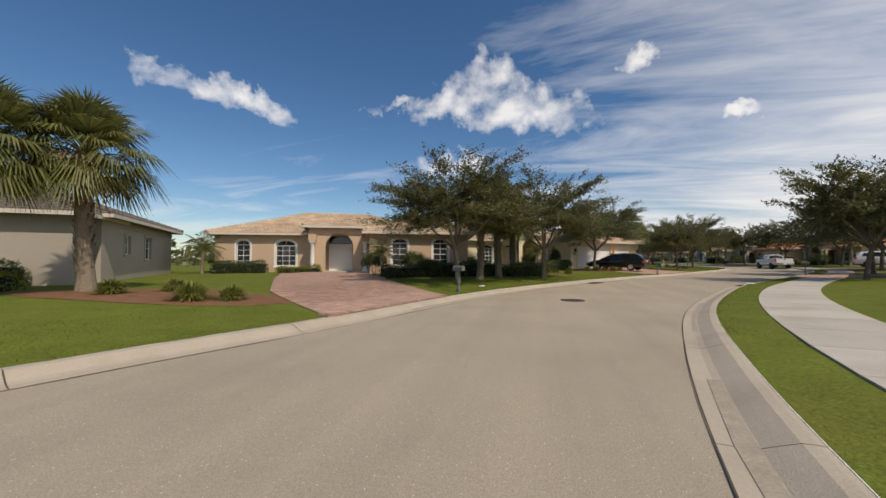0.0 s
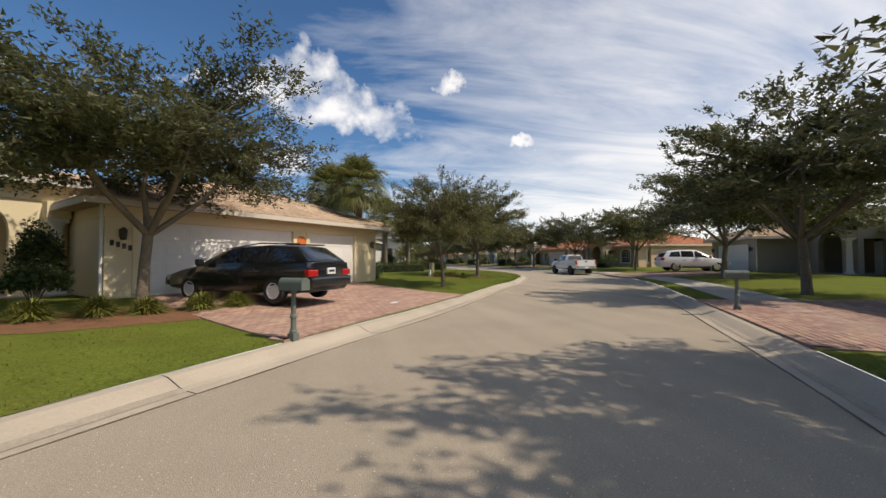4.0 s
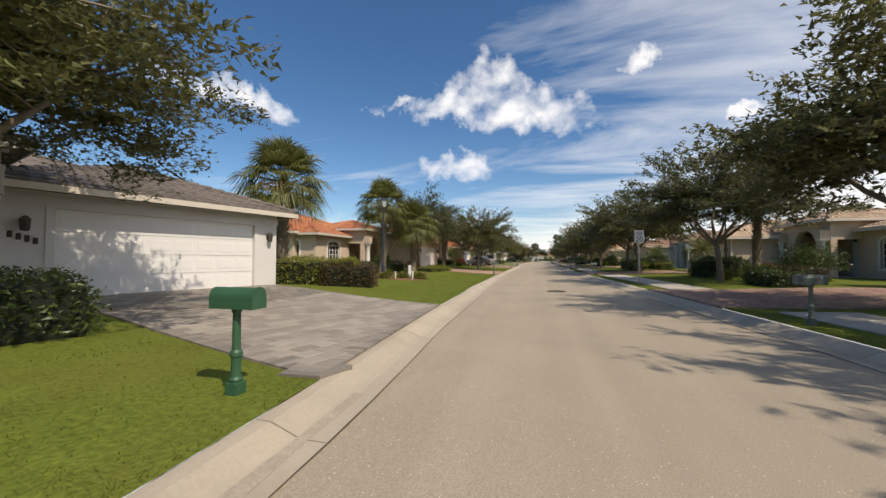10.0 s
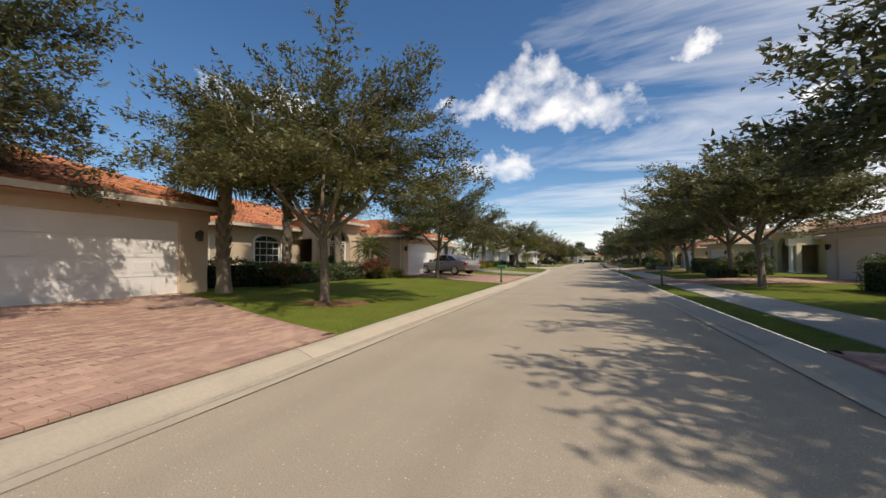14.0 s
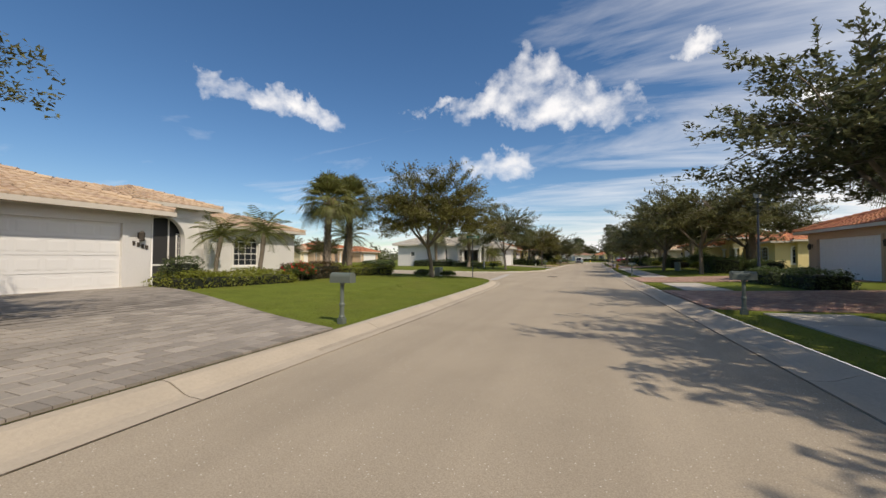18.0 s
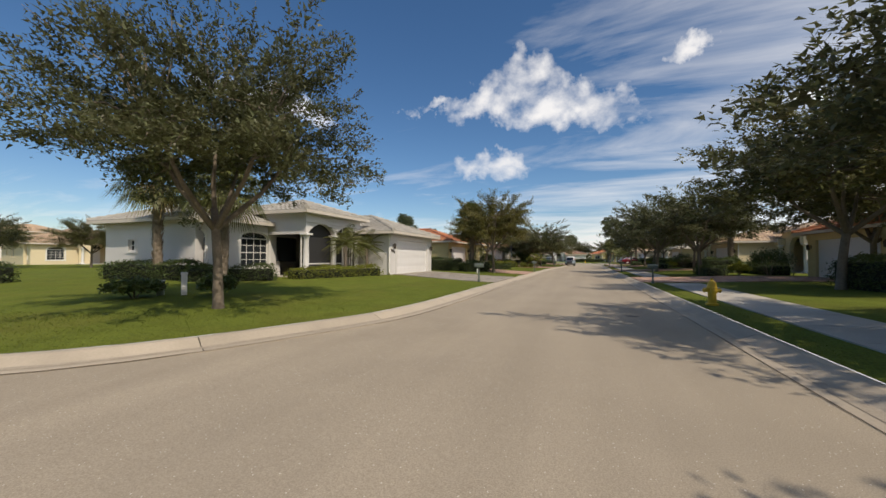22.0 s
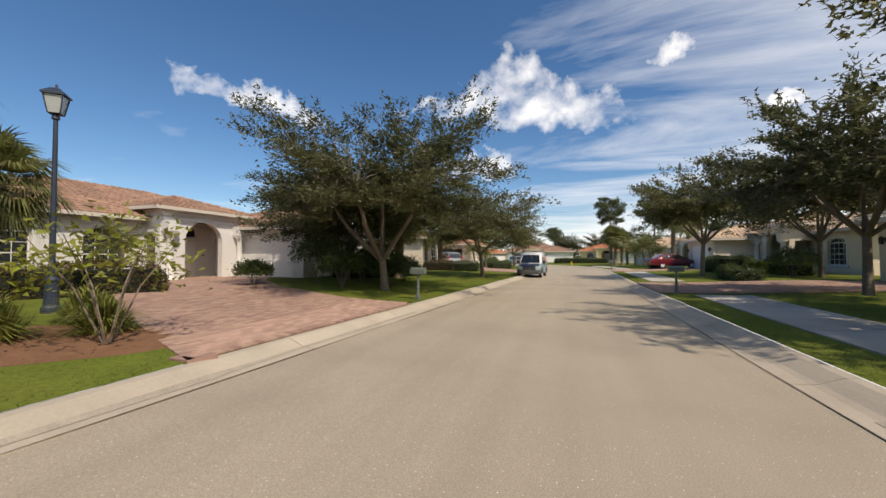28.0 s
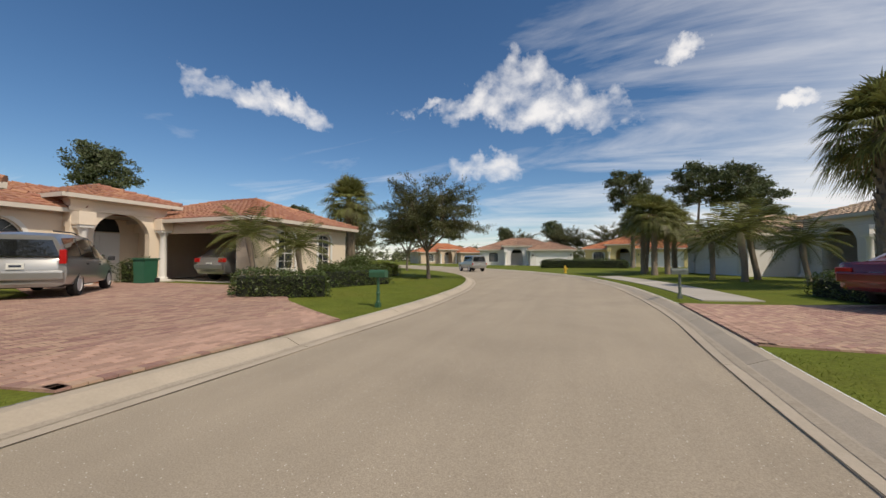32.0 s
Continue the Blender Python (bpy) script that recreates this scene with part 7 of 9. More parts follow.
    if black_sill:
        for s in (1, -1):
            bm = bmesh.new()
            y0, y1 = sorted((s * (W / 2 - .04), s * (W / 2 + .012)))
            box(bm, wheels[0] + r * 1.2, wheels[1] - r * 1.2, y0, y1, zl + .02, zl + black_sill, .012)
            part("sill", bm, pillars, t)
    if rails:
        for s in (1, -1):
            V, F = [], []
            xs = [c[0] for c in cabin[1:-1]]
            tube(V, F, [Vector((x, s * (_interp(cabin, x)[3] * .80), _interp(cabin, x)[1] + .055)) for x in (xs[0] - .0, (xs[0] + xs[-1]) / 2, xs[-1])], [.018] * 3, 6)
            part_me = pydata("roof_rail", [tuple(v) for v in V], F, "plastic")
            share("roof_rail", part_me, t)
    return t


def at(x, y, turn, z=None):
    return pose(x, y, (lawn_height(x, y) + .04) if z is None else z, 0, 0, turn)


# black estate car on the cream house's drive
car(at(-18.7, 31.0, 148), "black estate car parked on the red paver drive", "p_black",
    [(-2.42, .30, .98, .72), (-2.36, .28, 1.00, .84), (-1.6, .24, .98, .90), (0.0, .22, .95, .92), (1.1, .22, .93, .91), (1.75, .24, .82, .89), (2.25, .28, .70, .84), (2.42, .32, .60, .70)],
    [(-2.30, .98, 1.06, .80, .66), (-1.85, .97, 1.40, .82, .60), (-1.0, .95, 1.45, .84, .62), (0.1, .94, 1.42, .85, .62), (.55, .93, 1.30, .85, .62), (1.22, .92, .97, .84, .70)],
    [[(-2.02, .12), (-1.12, .10), (-1.12, .82), (-1.72, .80)], [(-1.04, .10), (-.18, .10), (-.18, .84), (-1.04, .84)], [(-.10, .10), (.82, .10), (.48, .70), (.15, .84), (-.10, .84)]],
    (-1.42, 1.42), .31, 1.84, (-2.42, -2.28, .66, .82, .34), (2.12, 2.36, .52, .66, .34), screens=((1.18, .1, .18, .9, .88), (-2.30, .3, -1.86, .86, .9)), plate_back=.78, mirror_x=.85, handles=(-.75, .2), rails=True)
# white pickup truck at the kerb
def pickup():
    m = at(3.12, 50.75, 84, 0.0) @ Matrix.Scale(.93, 4)
    t = thing("pickup_truck", m, "white crew-cab pickup truck on big black wheels, parked at the kerb", "pickup truck")
    lo = [(-2.95, .62, 1.22, .88), (-2.90, .60, 1.28, .97), (-1.0, .58, 1.30, .99), (0.6, .56, 1.28, .99), (1.6, .56, 1.27, .99), (2.3, .56, 1.22, .97), (2.75, .60, 1.12, .90), (2.9, .66, .98, .74)]
    secs = []
    for x, zb, zt, hw in lo:
        h = zt - zb
        secs.append([(x, 0, zb), (x, hw * .85, zb), (x, hw * .97, zb + .06), (x, hw, zb + h * .4), (x, hw * .99, zb + h * .75), (x, hw * .955, zt - .03), (x, hw * .91, zt), (x, hw * .4, zt + .02), (x, 0, zt + .02)])
    body = part("body", _loft(secs), "p_white", t)
    _cut_arches(body, [(-1.75, .45), (1.85, .45)], .56, .98)
    # load bed: rails and tailgate
    for s in (1, -1):
        bm = bmesh.new()
        y0, y1 = sorted((s * .80, s * .965))
        box(bm, -2.86, -.72, y0, y1, 1.26, 1.40, .03)
        part("bed_rail", bm, "p_white", t)
    bm = bmesh.new()
    box(bm, -2.99, -2.93, -.84, .84, .86, 1.39, .02)
    tg = part("tailgate", bm, "p_white", t)
    bm = bmesh.new()
    box(bm, -3.005, -2.985, -.10, .10, 1.20, 1.30, .01)
    part("emblem", bm, "plastic", tg)
    for s in (1, -1):
        bm = bmesh.new()
        y0, y1 = sorted((s * .86, s * 1.0))
        box(bm, -2.985, -2.86, y0, y1, .98, 1.36, .02)
        part("tail_lamp", bm, "red_lamp", t, "red tail lamp")
        bm = bmesh.new()
        y0, y1 = sorted((s * .58, s * .93))
        box(bm, 2.55, 2.86, y0, y1, .92, 1.10, .03)
        part("head_lamp", bm, "clear_lamp", t)
        bm = bmesh.new()
        y0, y1 = sorted((s * 1.0, s * 1.07))
        box(bm, -1.1, 1.2, y0, y1, .50, .57, .025)
        part("running_board", bm, "chrome", t)
        bm = bmesh.new()
        y0, y1 = sorted((s * 1.0, s * 1.28))
        box(bm, 1.15, 1.27, y0, y1, 1.32, 1.56, .03)
        part("wing_mirror", bm, "plastic", t)
        for hx in (.75, -.22):
            bm = bmesh.new()
            y0, y1 = sorted((s * .97, s * 1.01))
            box(bm, hx - .10, hx + .10, y0, y1, 1.13, 1.17, .008)
            part("door_handle", bm, "chrome", body)
    bm = bmesh.new()
    box(bm, -3.10, -2.92, -.95, .95, .60, .82, .04)
    bp = part("rear_bumper", bm, "chrome", t, "bright chrome step bumper")
    bm = bmesh.new()
    box(bm, -3.112, -3.095, -.16, .16, .64, .78)
    part("number_plate", bm, "plate", bp)
    cab = [(-.72, 1.26, 1.84, .90, .70), (-.60, 1.26, 1.90, .93, .72), (.55, 1.26, 1.92, .94, .74), (.85, 1.26, 1.82, .94, .74), (1.65, 1.24, 1.30, .92, .80)]
    secs = []
    for x, zb, zt, hb, ht in cab:
        h = zt - zb
        secs.append([(x, 0, zb - .05), (x, hb, zb - .05), (x, hb, zb), (x, hb + (ht - hb) * .55, zb + h * .55), (x, ht, zb + h * .88), (x, ht * .9, zb + h * .97), (x, ht * .5, zt), (x, 0, zt + .01)])
    cb = part("cabin", _loft(secs), "p_white", t, smooth=True)
    for s in (1, -1):
        for poly in ([(-.52, .12), (.22, .12), (.22, .82), (-.45, .82)], [(.30, .12), (1.28, .12), (.92, .72), (.62, .84), (.30, .84)]):
            pts = []
            for x, f in poly:
                zb, zt, hb, ht = _interp(cab, x)
                pts.append((x, s * (hb + (ht - hb) * f / .88 + .012), zb + (zt - zb) * f))
            glass_poly(cb, "side_window", pts if s > 0 else pts[::-1])
    glass_poly(cb, "rear_window", [(-.745, -.78, 1.34), (-.745, .78, 1.34), (-.735, .62, 1.80), (-.735, -.62, 1.80)][::-1], label="dark rear window")
    glass_poly(cb, "windscreen", [(1.60, .80, 1.36), (1.60, -.80, 1.36), (.92, -.66, 1.83), (.92, .66, 1.83)])
    bm = bmesh.new()
    box(bm, -.76, -.70, -.14, .14, 1.85, 1.90, .01)
    part("brake_lamp", bm, "red_lamp", cb)
    bm = bmesh.new()
    box(bm, -2.3, 2.3, -.55, .55, .50, .85)
    part("underbody", bm, "plastic", t)
    for x in (-1.75, 1.85):
        for s in (1, -1):
            wheel(t, x, s * .87, .45, "plastic", 8, .30)


pickup()
# white crossover in the facing drive
car(at(9.6, 44.2, -25), "white crossover parked on a red paver drive", "p_white",
    [(-2.32, .42, 1.05, .76), (-2.26, .36, 1.10, .90), (-1.4, .28, 1.10, .95), (0.2, .26, 1.06, .96), (1.2, .26, 1.03, .95), (1.8, .30, .95, .92), (2.2, .36, .82, .84), (2.33, .42, .70, .70)],
    [(-2.20, 1.10, 1.18, .86, .70), (-1.90, 1.09, 1.60, .87, .66), (-1.0, 1.07, 1.70, .88, .66), (0.1, 1.05, 1.68, .88, .66), (.45, 1.04, 1.55, .88, .66), (1.25, 1.02, 1.07, .86, .72)],
    [[(-1.85, .15), (-1.05, .12), (-1.05, .82), (-1.65, .78)], [(-.97, .12), (-.12, .12), (-.12, .84), (-.97, .84)], [(-.04, .12), (.85, .12), (.45, .70), (.12, .84), (-.04, .84)]],
    (-1.40, 1.42), .37, 1.92, (-2.34, -2.16, .88, 1.08, .36), (2.02, 2.28, .66, .84, .34), "suv", screens=((1.20, .12, .18, .9, .86), (-2.22, .25, -1.92, .84, .9)), plate_back=.86, mirror_x=.9, handles=(-.75, .2), black_sill=.14, rim="chrome", spokes=6)
# silver coupe-like saloon beside the oak
car(at(-9.3, 112.7, 160), "silver saloon car on a red paver drive", "p_silver",
    [(-2.28, .40, .90, .70), (-2.22, .32, .95, .84), (-1.5, .24, .95, .88), (0.0, .22, .90, .90), (1.0, .22, .88, .89), (1.7, .24, .80, .86), (2.12, .30, .68, .78), (2.26, .36, .58, .64)],
    [(-1.85, .94, .98, .80, .66), (-1.05, .93, 1.34, .80, .58), (-.4, .91, 1.41, .82, .58), (.1, .90, 1.40, .82, .58), (.4, .89, 1.31, .82, .58), (1.15, .88, .92, .80, .66)],
    [[(-1.45, .18), (-.55, .12), (-.55, .82), (-.95, .78)], [(-.47, .12), (.70, .12), (.34, .70), (.05, .84), (-.47, .84)]],
    (-1.36, 1.38), .32, 1.80, (-2.30, -2.14, .66, .82, .34), (1.92, 2.20, .54, .66, .32), screens=((1.10, .1, .15, .88, .86), (-1.82, .2, -1.08, .86, .88)), plate_back=.62, mirror_x=.75, handles=(-.2,))
# silver minivan in front of the beige house
car(at(-11.8, 234.2, 140) @ Matrix.Scale(.91, 4), "silver minivan parked on a red paver drive", "p_silver",
    [(-2.45, .40, 1.02, .80), (-2.40, .32, 1.06, .93), (-1.4, .28, 1.05, .97), (0.2, .26, 1.02, .98), (1.2, .26, 1.00, .97), (1.85, .30, .90, .93), (2.3, .36, .76, .84), (2.46, .42, .64, .68)],
    [(-2.38, 1.04, 1.66, .90, .70), (-2.1, 1.04, 1.74, .90, .70), (-1.0, 1.03, 1.78, .91, .71), (0.3, 1.01, 1.75, .91, .71), (.7, 1.00, 1.60, .91, .71), (1.6, .98, 1.03, .88, .74)],
    [[(-2.25, .12), (-1.25, .10), (-1.25, .84), (-2.15, .82)], [(-1.17, .10), (-.05, .10), (-.05, .84), (-1.17, .84)], [(.03, .10), (1.12, .10), (.66, .72), (.30, .84), (.03, .84)]],
    (-1.45, 1.55), .34, 1.96, (-2.47, -2.36, .92, 1.30, .14), (2.10, 2.40, .58, .76, .34), "minivan", screens=((1.52, .1, .34, .88, .86), (-2.41, .12, -2.36, .80, .88)), plate_back=.86, mirror_x=1.15, handles=(-.9, .3), rails=True)
# grey saloon before the far house down the side street
car(at(-47.0, 157.4, 205), "grey saloon car parked far down the side street", "p_silver",
    [(-2.28, .40, .90, .70), (-2.22, .32, .95, .84), (-1.5, .24, .95, .88), (0.0, .22, .90, .90), (1.0, .22, .88, .89), (1.7, .24, .80, .86), (2.12, .30, .68, .78), (2.26, .36, .58, .64)],
    [(-1.85, .94, .98, .80, .66), (-1.05, .93, 1.34, .80, .58), (-.4, .91, 1.41, .82, .58), (.1, .90, 1.40, .82, .58), (.4, .89, 1.31, .82, .58), (1.15, .88, .92, .80, .66)],
    [[(-1.45, .18), (-.55, .12), (-.55, .82), (-.95, .78)], [(-.47, .12), (.70, .12), (.34, .70), (.05, .84), (-.47, .84)]],
    (-1.36, 1.38), .32, 1.80, (-2.30, -2.14, .66, .82, .34), (1.92, 2.20, .54, .66, .32), screens=((1.10, .1, .15, .88, .86), (-1.82, .2, -1.08, .86, .88)), plate_back=.62)
# light car inside the open garage
car(at(-12.9, 241.9, 90), "pale car standing inside the open garage", "p_silver",
    [(-2.20, .40, .95, .74), (-2.14, .32, 1.0, .86), (-1.3, .26, 1.0, .90), (0.2, .24, .96, .91), (1.2, .24, .93, .90), (1.75, .28, .84, .86), (2.2, .36, .66, .70)],
    [(-2.08, 1.0, 1.10, .82, .66), (-1.7, .99, 1.42, .82, .62), (-.6, .97, 1.50, .84, .62), (.2, .95, 1.46, .84, .62), (.5, .94, 1.34, .84, .62), (1.2, .93, .97, .82, .68)],
    [[(-1.0, .12), (-.1, .12), (-.1, .84), (-1.0, .84)], [(-.02, .12), (.8, .12), (.4, .72), (.1, .84), (-.02, .84)]],
    (-1.3, 1.35), .32, 1.82, (-2.22, -2.08, .82, 1.0, .3), (1.95, 2.15, .55, .68, .3), screens=((1.12, .1, .2, .88, .86), (-2.06, .3, -1.72, .84, .88)), plate_back=.72)
# dark red saloon across the street
car(at(10.3, 239.4, 18), "dark red saloon car on a paver drive", "p_red",
    [(-2.34, .40, .90, .70), (-2.28, .32, .95, .85), (-1.5, .24, .96, .90), (0.0, .22, .92, .91), (1.1, .22, .90, .90), (1.8, .25, .80, .87), (2.25, .30, .66, .78), (2.38, .36, .56, .62)],
    [(-1.80, .95, .99, .80, .66), (-1.15, .94, 1.36, .80, .60), (-.5, .93, 1.43, .82, .60), (.15, .92, 1.42, .82, .60), (.45, .91, 1.33, .82, .60), (1.25, .90, .94, .80, .68)],
    [[(-1.42, .18), (-.72, .12), (-.72, .82), (-1.05, .78)], [(-.64, .12), (.02, .12), (.02, .84), (-.64, .84)], [(.10, .12), (.80, .12), (.42, .70), (.10, .84)]],
    (-1.38, 1.42), .31, 1.82, (-2.36, -2.20, .68, .84, .36), (2.02, 2.30, .52, .64, .34), screens=((1.18, .1, .2, .88, .86), (-1.76, .2, -1.18, .86, .88)), plate_back=.66, mirror_x=.85, handles=(-.55, .15), black_sill=.08)
# a small grey van-like car far down the street, and one round the bend
for fx, fy, turn, pm, lb in ((-9.2, 269.4, 128, "p_silver", "pale off-roader stopped far down the bend"),):
    car(pose(fx, fy, 0, 0, 0, turn), lb, pm,
        [(-2.2, .46, 1.02, .78), (-2.14, .40, 1.06, .88), (0, .34, 1.04, .90), (1.2, .34, 1.02, .88), (2.0, .40, .96, .84), (2.15, .46, .86, .76)],
        [(-2.08, 1.05, 1.74, .84, .72), (-1.9, 1.05, 1.80, .85, .74), (.2, 1.03, 1.80, .86, .74), (.45, 1.02, 1.72, .86, .74), (.75, 1.02, 1.08, .84, .74)],
        [[(-1.85, .12), (-.85, .12), (-.85, .84), (-1.85, .84)], [(-.75, .12), (.45, .12), (.30, .84), (-.75, .84)]],
        (-1.25, 1.35), .38, 1.80, (-2.22, -2.1, .72, .95, .14), (2.05, 2.14, .70, .86, .2), "suv", screens=((.74, .12, .46, .86, .86), (-2.09, .12, -2.05, .84, .88)), plate_back=.8)


# ---- service van at the kerb ----
def flat_text(body, size, mat, m, parent, name="lettering", squash=1.0):
    cu = bpy.data.curves.new(name, "FONT")
    cu.body, cu.size, cu.extrude = body, size, 0.001
    cu.align_x = "CENTER"
    ob = new("temp", cu)
    bpy.context.view_layer.update()
    me = bpy.data.meshes.new_from_object(ob.evaluated_get(bpy.context.evaluated_depsgraph_get()))
    bpy.data.objects.remove(ob)
    me.materials.clear()
    me.materials.append(M[mat])
    return share(name, me, parent, m @ Matrix.Diagonal((squash, 1, 1, 1)))


def prism_bumper(bm):
    """A moulded bumper that wraps round the corners of the nose."""
    plan = [(1.80, .90), (1.98, .86), (2.08, .72), (2.14, .45), (2.16, 0), (2.14, -.45), (2.08, -.72), (1.98, -.86), (1.80, -.90)]
    rows = []
    for z, k in ((.28, .96), (.34, 1.0), (.54, 1.0), (.62, .975)):
        rows.append([bm.verts.new((1.2 + (x - 1.2) * k, y * k, z)) for x, y in plan])
    n = len(plan)
    for a, b in zip(rows, rows[1:]):
        for i in range(n - 1):
            bm.faces.new((a[i + 1], a[i], b[i], b[i + 1]))
    bm.faces.new(rows[0])
    bm.faces.new(rows[-1][::-1])


def service_van():
    m = at(-1.93, 225.65, -93, 0.0) @ Matrix.Scale(.90, 4)
    t = thing("van", m, "white and light blue service van with roof ladders at the kerb", "van")
    lo = [(-2.28, .40, 1.10, .80), (-2.24, .34, 1.12, .90), (-1.0, .28, 1.12, .92), (.4, .28, 1.12, .92), (1.05, .28, 1.11, .91), (1.45, .28, 1.08, .90), (1.78, .30, 1.01, .88), (1.96, .32, .94, .82), (2.06, .36, .84, .70), (2.10, .42, .70, .54)]
    secs = []
    for x, zb, zt, hw in lo:
        h = zt - zb
        secs.append([(x, 0, zb), (x, hw * .84, zb), (x, hw * .97, zb + .06), (x, hw, zb + h * .4), (x, hw * .995, zb + h * .75), (x, hw * .97, zt - .02), (x, hw * .92, zt), (x, hw * .4, zt + .02), (x, 0, zt + .02)])
    body = part("body", _loft(secs), "p_blue", t, "light blue lower body")
    _cut_arches(body, [(-1.45, .33), (1.45, .33)], .40, .90)
    cab = [(-2.26, 1.10, 1.86, .89, .76), (-2.15, 1.10, 1.98, .90, .77), (-.6, 1.10, 2.02, .90, .77), (.35, 1.10, 1.98, .90, .77), (.75, 1.09, 1.84, .90, .76), (1.12, 1.08, 1.48, .88, .78), (1.50, 1.04, 1.10, .84, .76)]
    secs = []
    for x, zb, zt, hb, ht in cab:
        h = zt - zb
        secs.append([(x, 0, zb - .05), (x, hb, zb - .05), (x, hb, zb), (x, hb + (ht - hb) * .5, zb + h * .55), (x, ht, zb + h * .88), (x, ht * .9, zb + h * .97), (x, ht * .5, zt), (x, 0, zt + .01)])
    cb = part("cabin", _loft(secs), "p_white", t, "white high roof", smooth=True)
    # dark bonnet, belt stripe and cladding
    bm = bmesh.new()
    vs = []
    for x in (1.30, 1.60, 1.82, 1.97, 2.05):
        zb, zt, hw = _interp(lo, x)
        vs.append([bm.verts.new((x, s * hw * .95, zt + .030 - (.020 if abs(s) > .9 else 0))) for s in (-1, -.4, .4, 1)])
    for a, b in zip(vs, vs[1:]):
        for i in range(3):
            bm.faces.new((a[i], b[i], b[i + 1], a[i + 1]))
    bonnet = part("bonnet", bm, "p_navy", t, "dark navy bonnet")
    for s in (1, -1):
        bm = bmesh.new()
        y0, y1 = sorted((s * .90, s * .925))
        box(bm, -2.2, 1.25, y0, y1, 1.04, 1.16, .006)
        stripe = part("stripe", bm, "ink", t, "dark stripe with lettering")
        for z in (.62, .70, .78):
            bm = bmesh.new()
            y0, y1 = sorted((s * .90, s * .932))
            box(bm, -1.0, 1.0, y0, y1, z, z + .035, .008)
            part("rub_strip", bm, "p_blue", body)
        bm = bmesh.new()
        y0, y1 = sorted((s * .88, s * .935))
        box(bm, -1.02, 1.02, y0, y1, .30, .40, .015)
        part("sill", bm, "grey_plastic", t)
        for wx in (-1.45, 1.45):
            V, F = [], []
            tube(V, F, [Vector((wx + .43 * math.cos(a), s * .915, .33 + .43 * math.sin(a))) for a in [math.pi * k / 12 for k in range(13)]], [.055] * 13, 8)
            share("arch_trim", pydata("arch_trim", [tuple(v) for v in V], F, "grey_plastic", True), t)
        for poly in ([(.05, .06), (.98, .06), (.72, .42), (.40, .62), (.05, .64)],):
            pts = []
            for x, f in poly:
                zb, zt, hb, ht = _interp(cab, x)
                pts.append((x, s * (hb + (ht - hb) * f / .88 + .012), zb + (zt - zb) * f))
            glass_poly(cb, "side_window", pts if s > 0 else pts[::-1])
        bm = bmesh.new()
        y0, y1 = sorted((s * .90, s * 1.10))
        box(bm, .92, 1.06, y0, y1, 1.12, 1.34, .03)
        part("wing_mirror", bm, "plastic", t)
        bm = bmesh.new()
        y0, y1 = sorted((s * .48, s * .865))
        box(bm, 1.80, 2.15, y0, y1, .66, .915, .05)
        for v in bm.verts:
            v.co.x -= .42 * max(0, abs(v.co.y) - .5) + (.07 if v.co.z > .8 else 0)
        part("head_lamp", bm, "clear_lamp", t)
        bm = bmesh.new()
        y0, y1 = sorted((s * .80, s * .86))
        box(bm, 1.88, 2.0, y0, y1, .66, .71, .01)
        part("indicator", bm, "amber", t)
        bm = bmesh.new()
        y0, y1 = sorted((s * .80, s * .915))
        box(bm, -2.30, -2.20, y0, y1, .80, 1.30, .02)
        part("tail_lamp", bm, "red_lamp", t)
        for hx in (-.35, .15):
            bm = bmesh.new()
            y0, y1 = sorted((s * .915, s * .945))
            box(bm, hx - .07, hx + .07, y0, y1, .94, .98, .008)
            part("door_handle", bm, "plastic", body)
        # lettering: the firm's name is drawn as plain shapes, the trade line is lettered
        side = Matrix.Rotation(math.pi / 2, 4, "X") if s < 0 else Matrix.Rotation(math.pi, 4, "Z") @ Matrix.Rotation(math.pi / 2, 4, "X")
        lean = Matrix.Rotation(radians(-8), 4, "X")
        k = 1 if s < 0 else -1
        flat_text("AIR CONDITIONING  HEATING  REFRIGERATION", .075, "sign_white", Matrix.Translation((-1.25, s * .928, 1.075)) @ side, stripe, "lettering", .95)
        name = Matrix.Translation((-1.0, s * .872, 1.40)) @ side @ lean
        bm = bmesh.new()
        r = random.Random(4)
        x = -.78
        for i in range(14):
            w = .14 if i == 0 else r.choice((.07, .085, .05))
            hgt = .20 if i in (0, 11) else r.choice((.12, .12, .17))
            if i == 11:
                x += .08
            box(bm, x, x + w, 0, hgt, 0, .004)
            x += w + .025
        part("name_marks", bm, "ink_red", cb, "dark red letter-like marks", name)
        for zz, x0, x1, mt, hh in ((-.09, -.5, .45, "ink_blue", .04), (-.17, -.35, .42, "ink", .07)):
            bm = bmesh.new()
            x = x0
            while x < x1:
                box(bm, x, x + .055, zz, zz + hh, 0, .004)
                x += .08
            part("print_bar", bm, mt, cb, "", name)
        bm = bmesh.new()
        for zz, x0, x1 in ((-.60, -.55, .0), (-.69, -.55, -.1)):
            x = x0
            while x < x1:
                box(bm, x, x + .03, zz, zz + .035, 0, .004)
                x += .05
        part("print_bar", bm, "sign_white", body, "", Matrix.Translation((.0, s * .938, 1.56)) @ side)
        bm = bmesh.new()
        box(bm, -2.05, -1.93, *sorted((s * .925, s * .932)), .92, 1.0)
        part("sticker", bm, "yellow", t)
    glass_poly(cb, "windscreen", [(1.47, .74, 1.135), (1.47, -.74, 1.135), (.86, -.64, 1.765), (.86, .64, 1.765)], label="raked windscreen")
    bm = bmesh.new()
    prism_bumper(bm)
    fb = part("front_bumper", bm, "grey_plastic", t, "dark grey bumper")
    bm = bmesh.new()
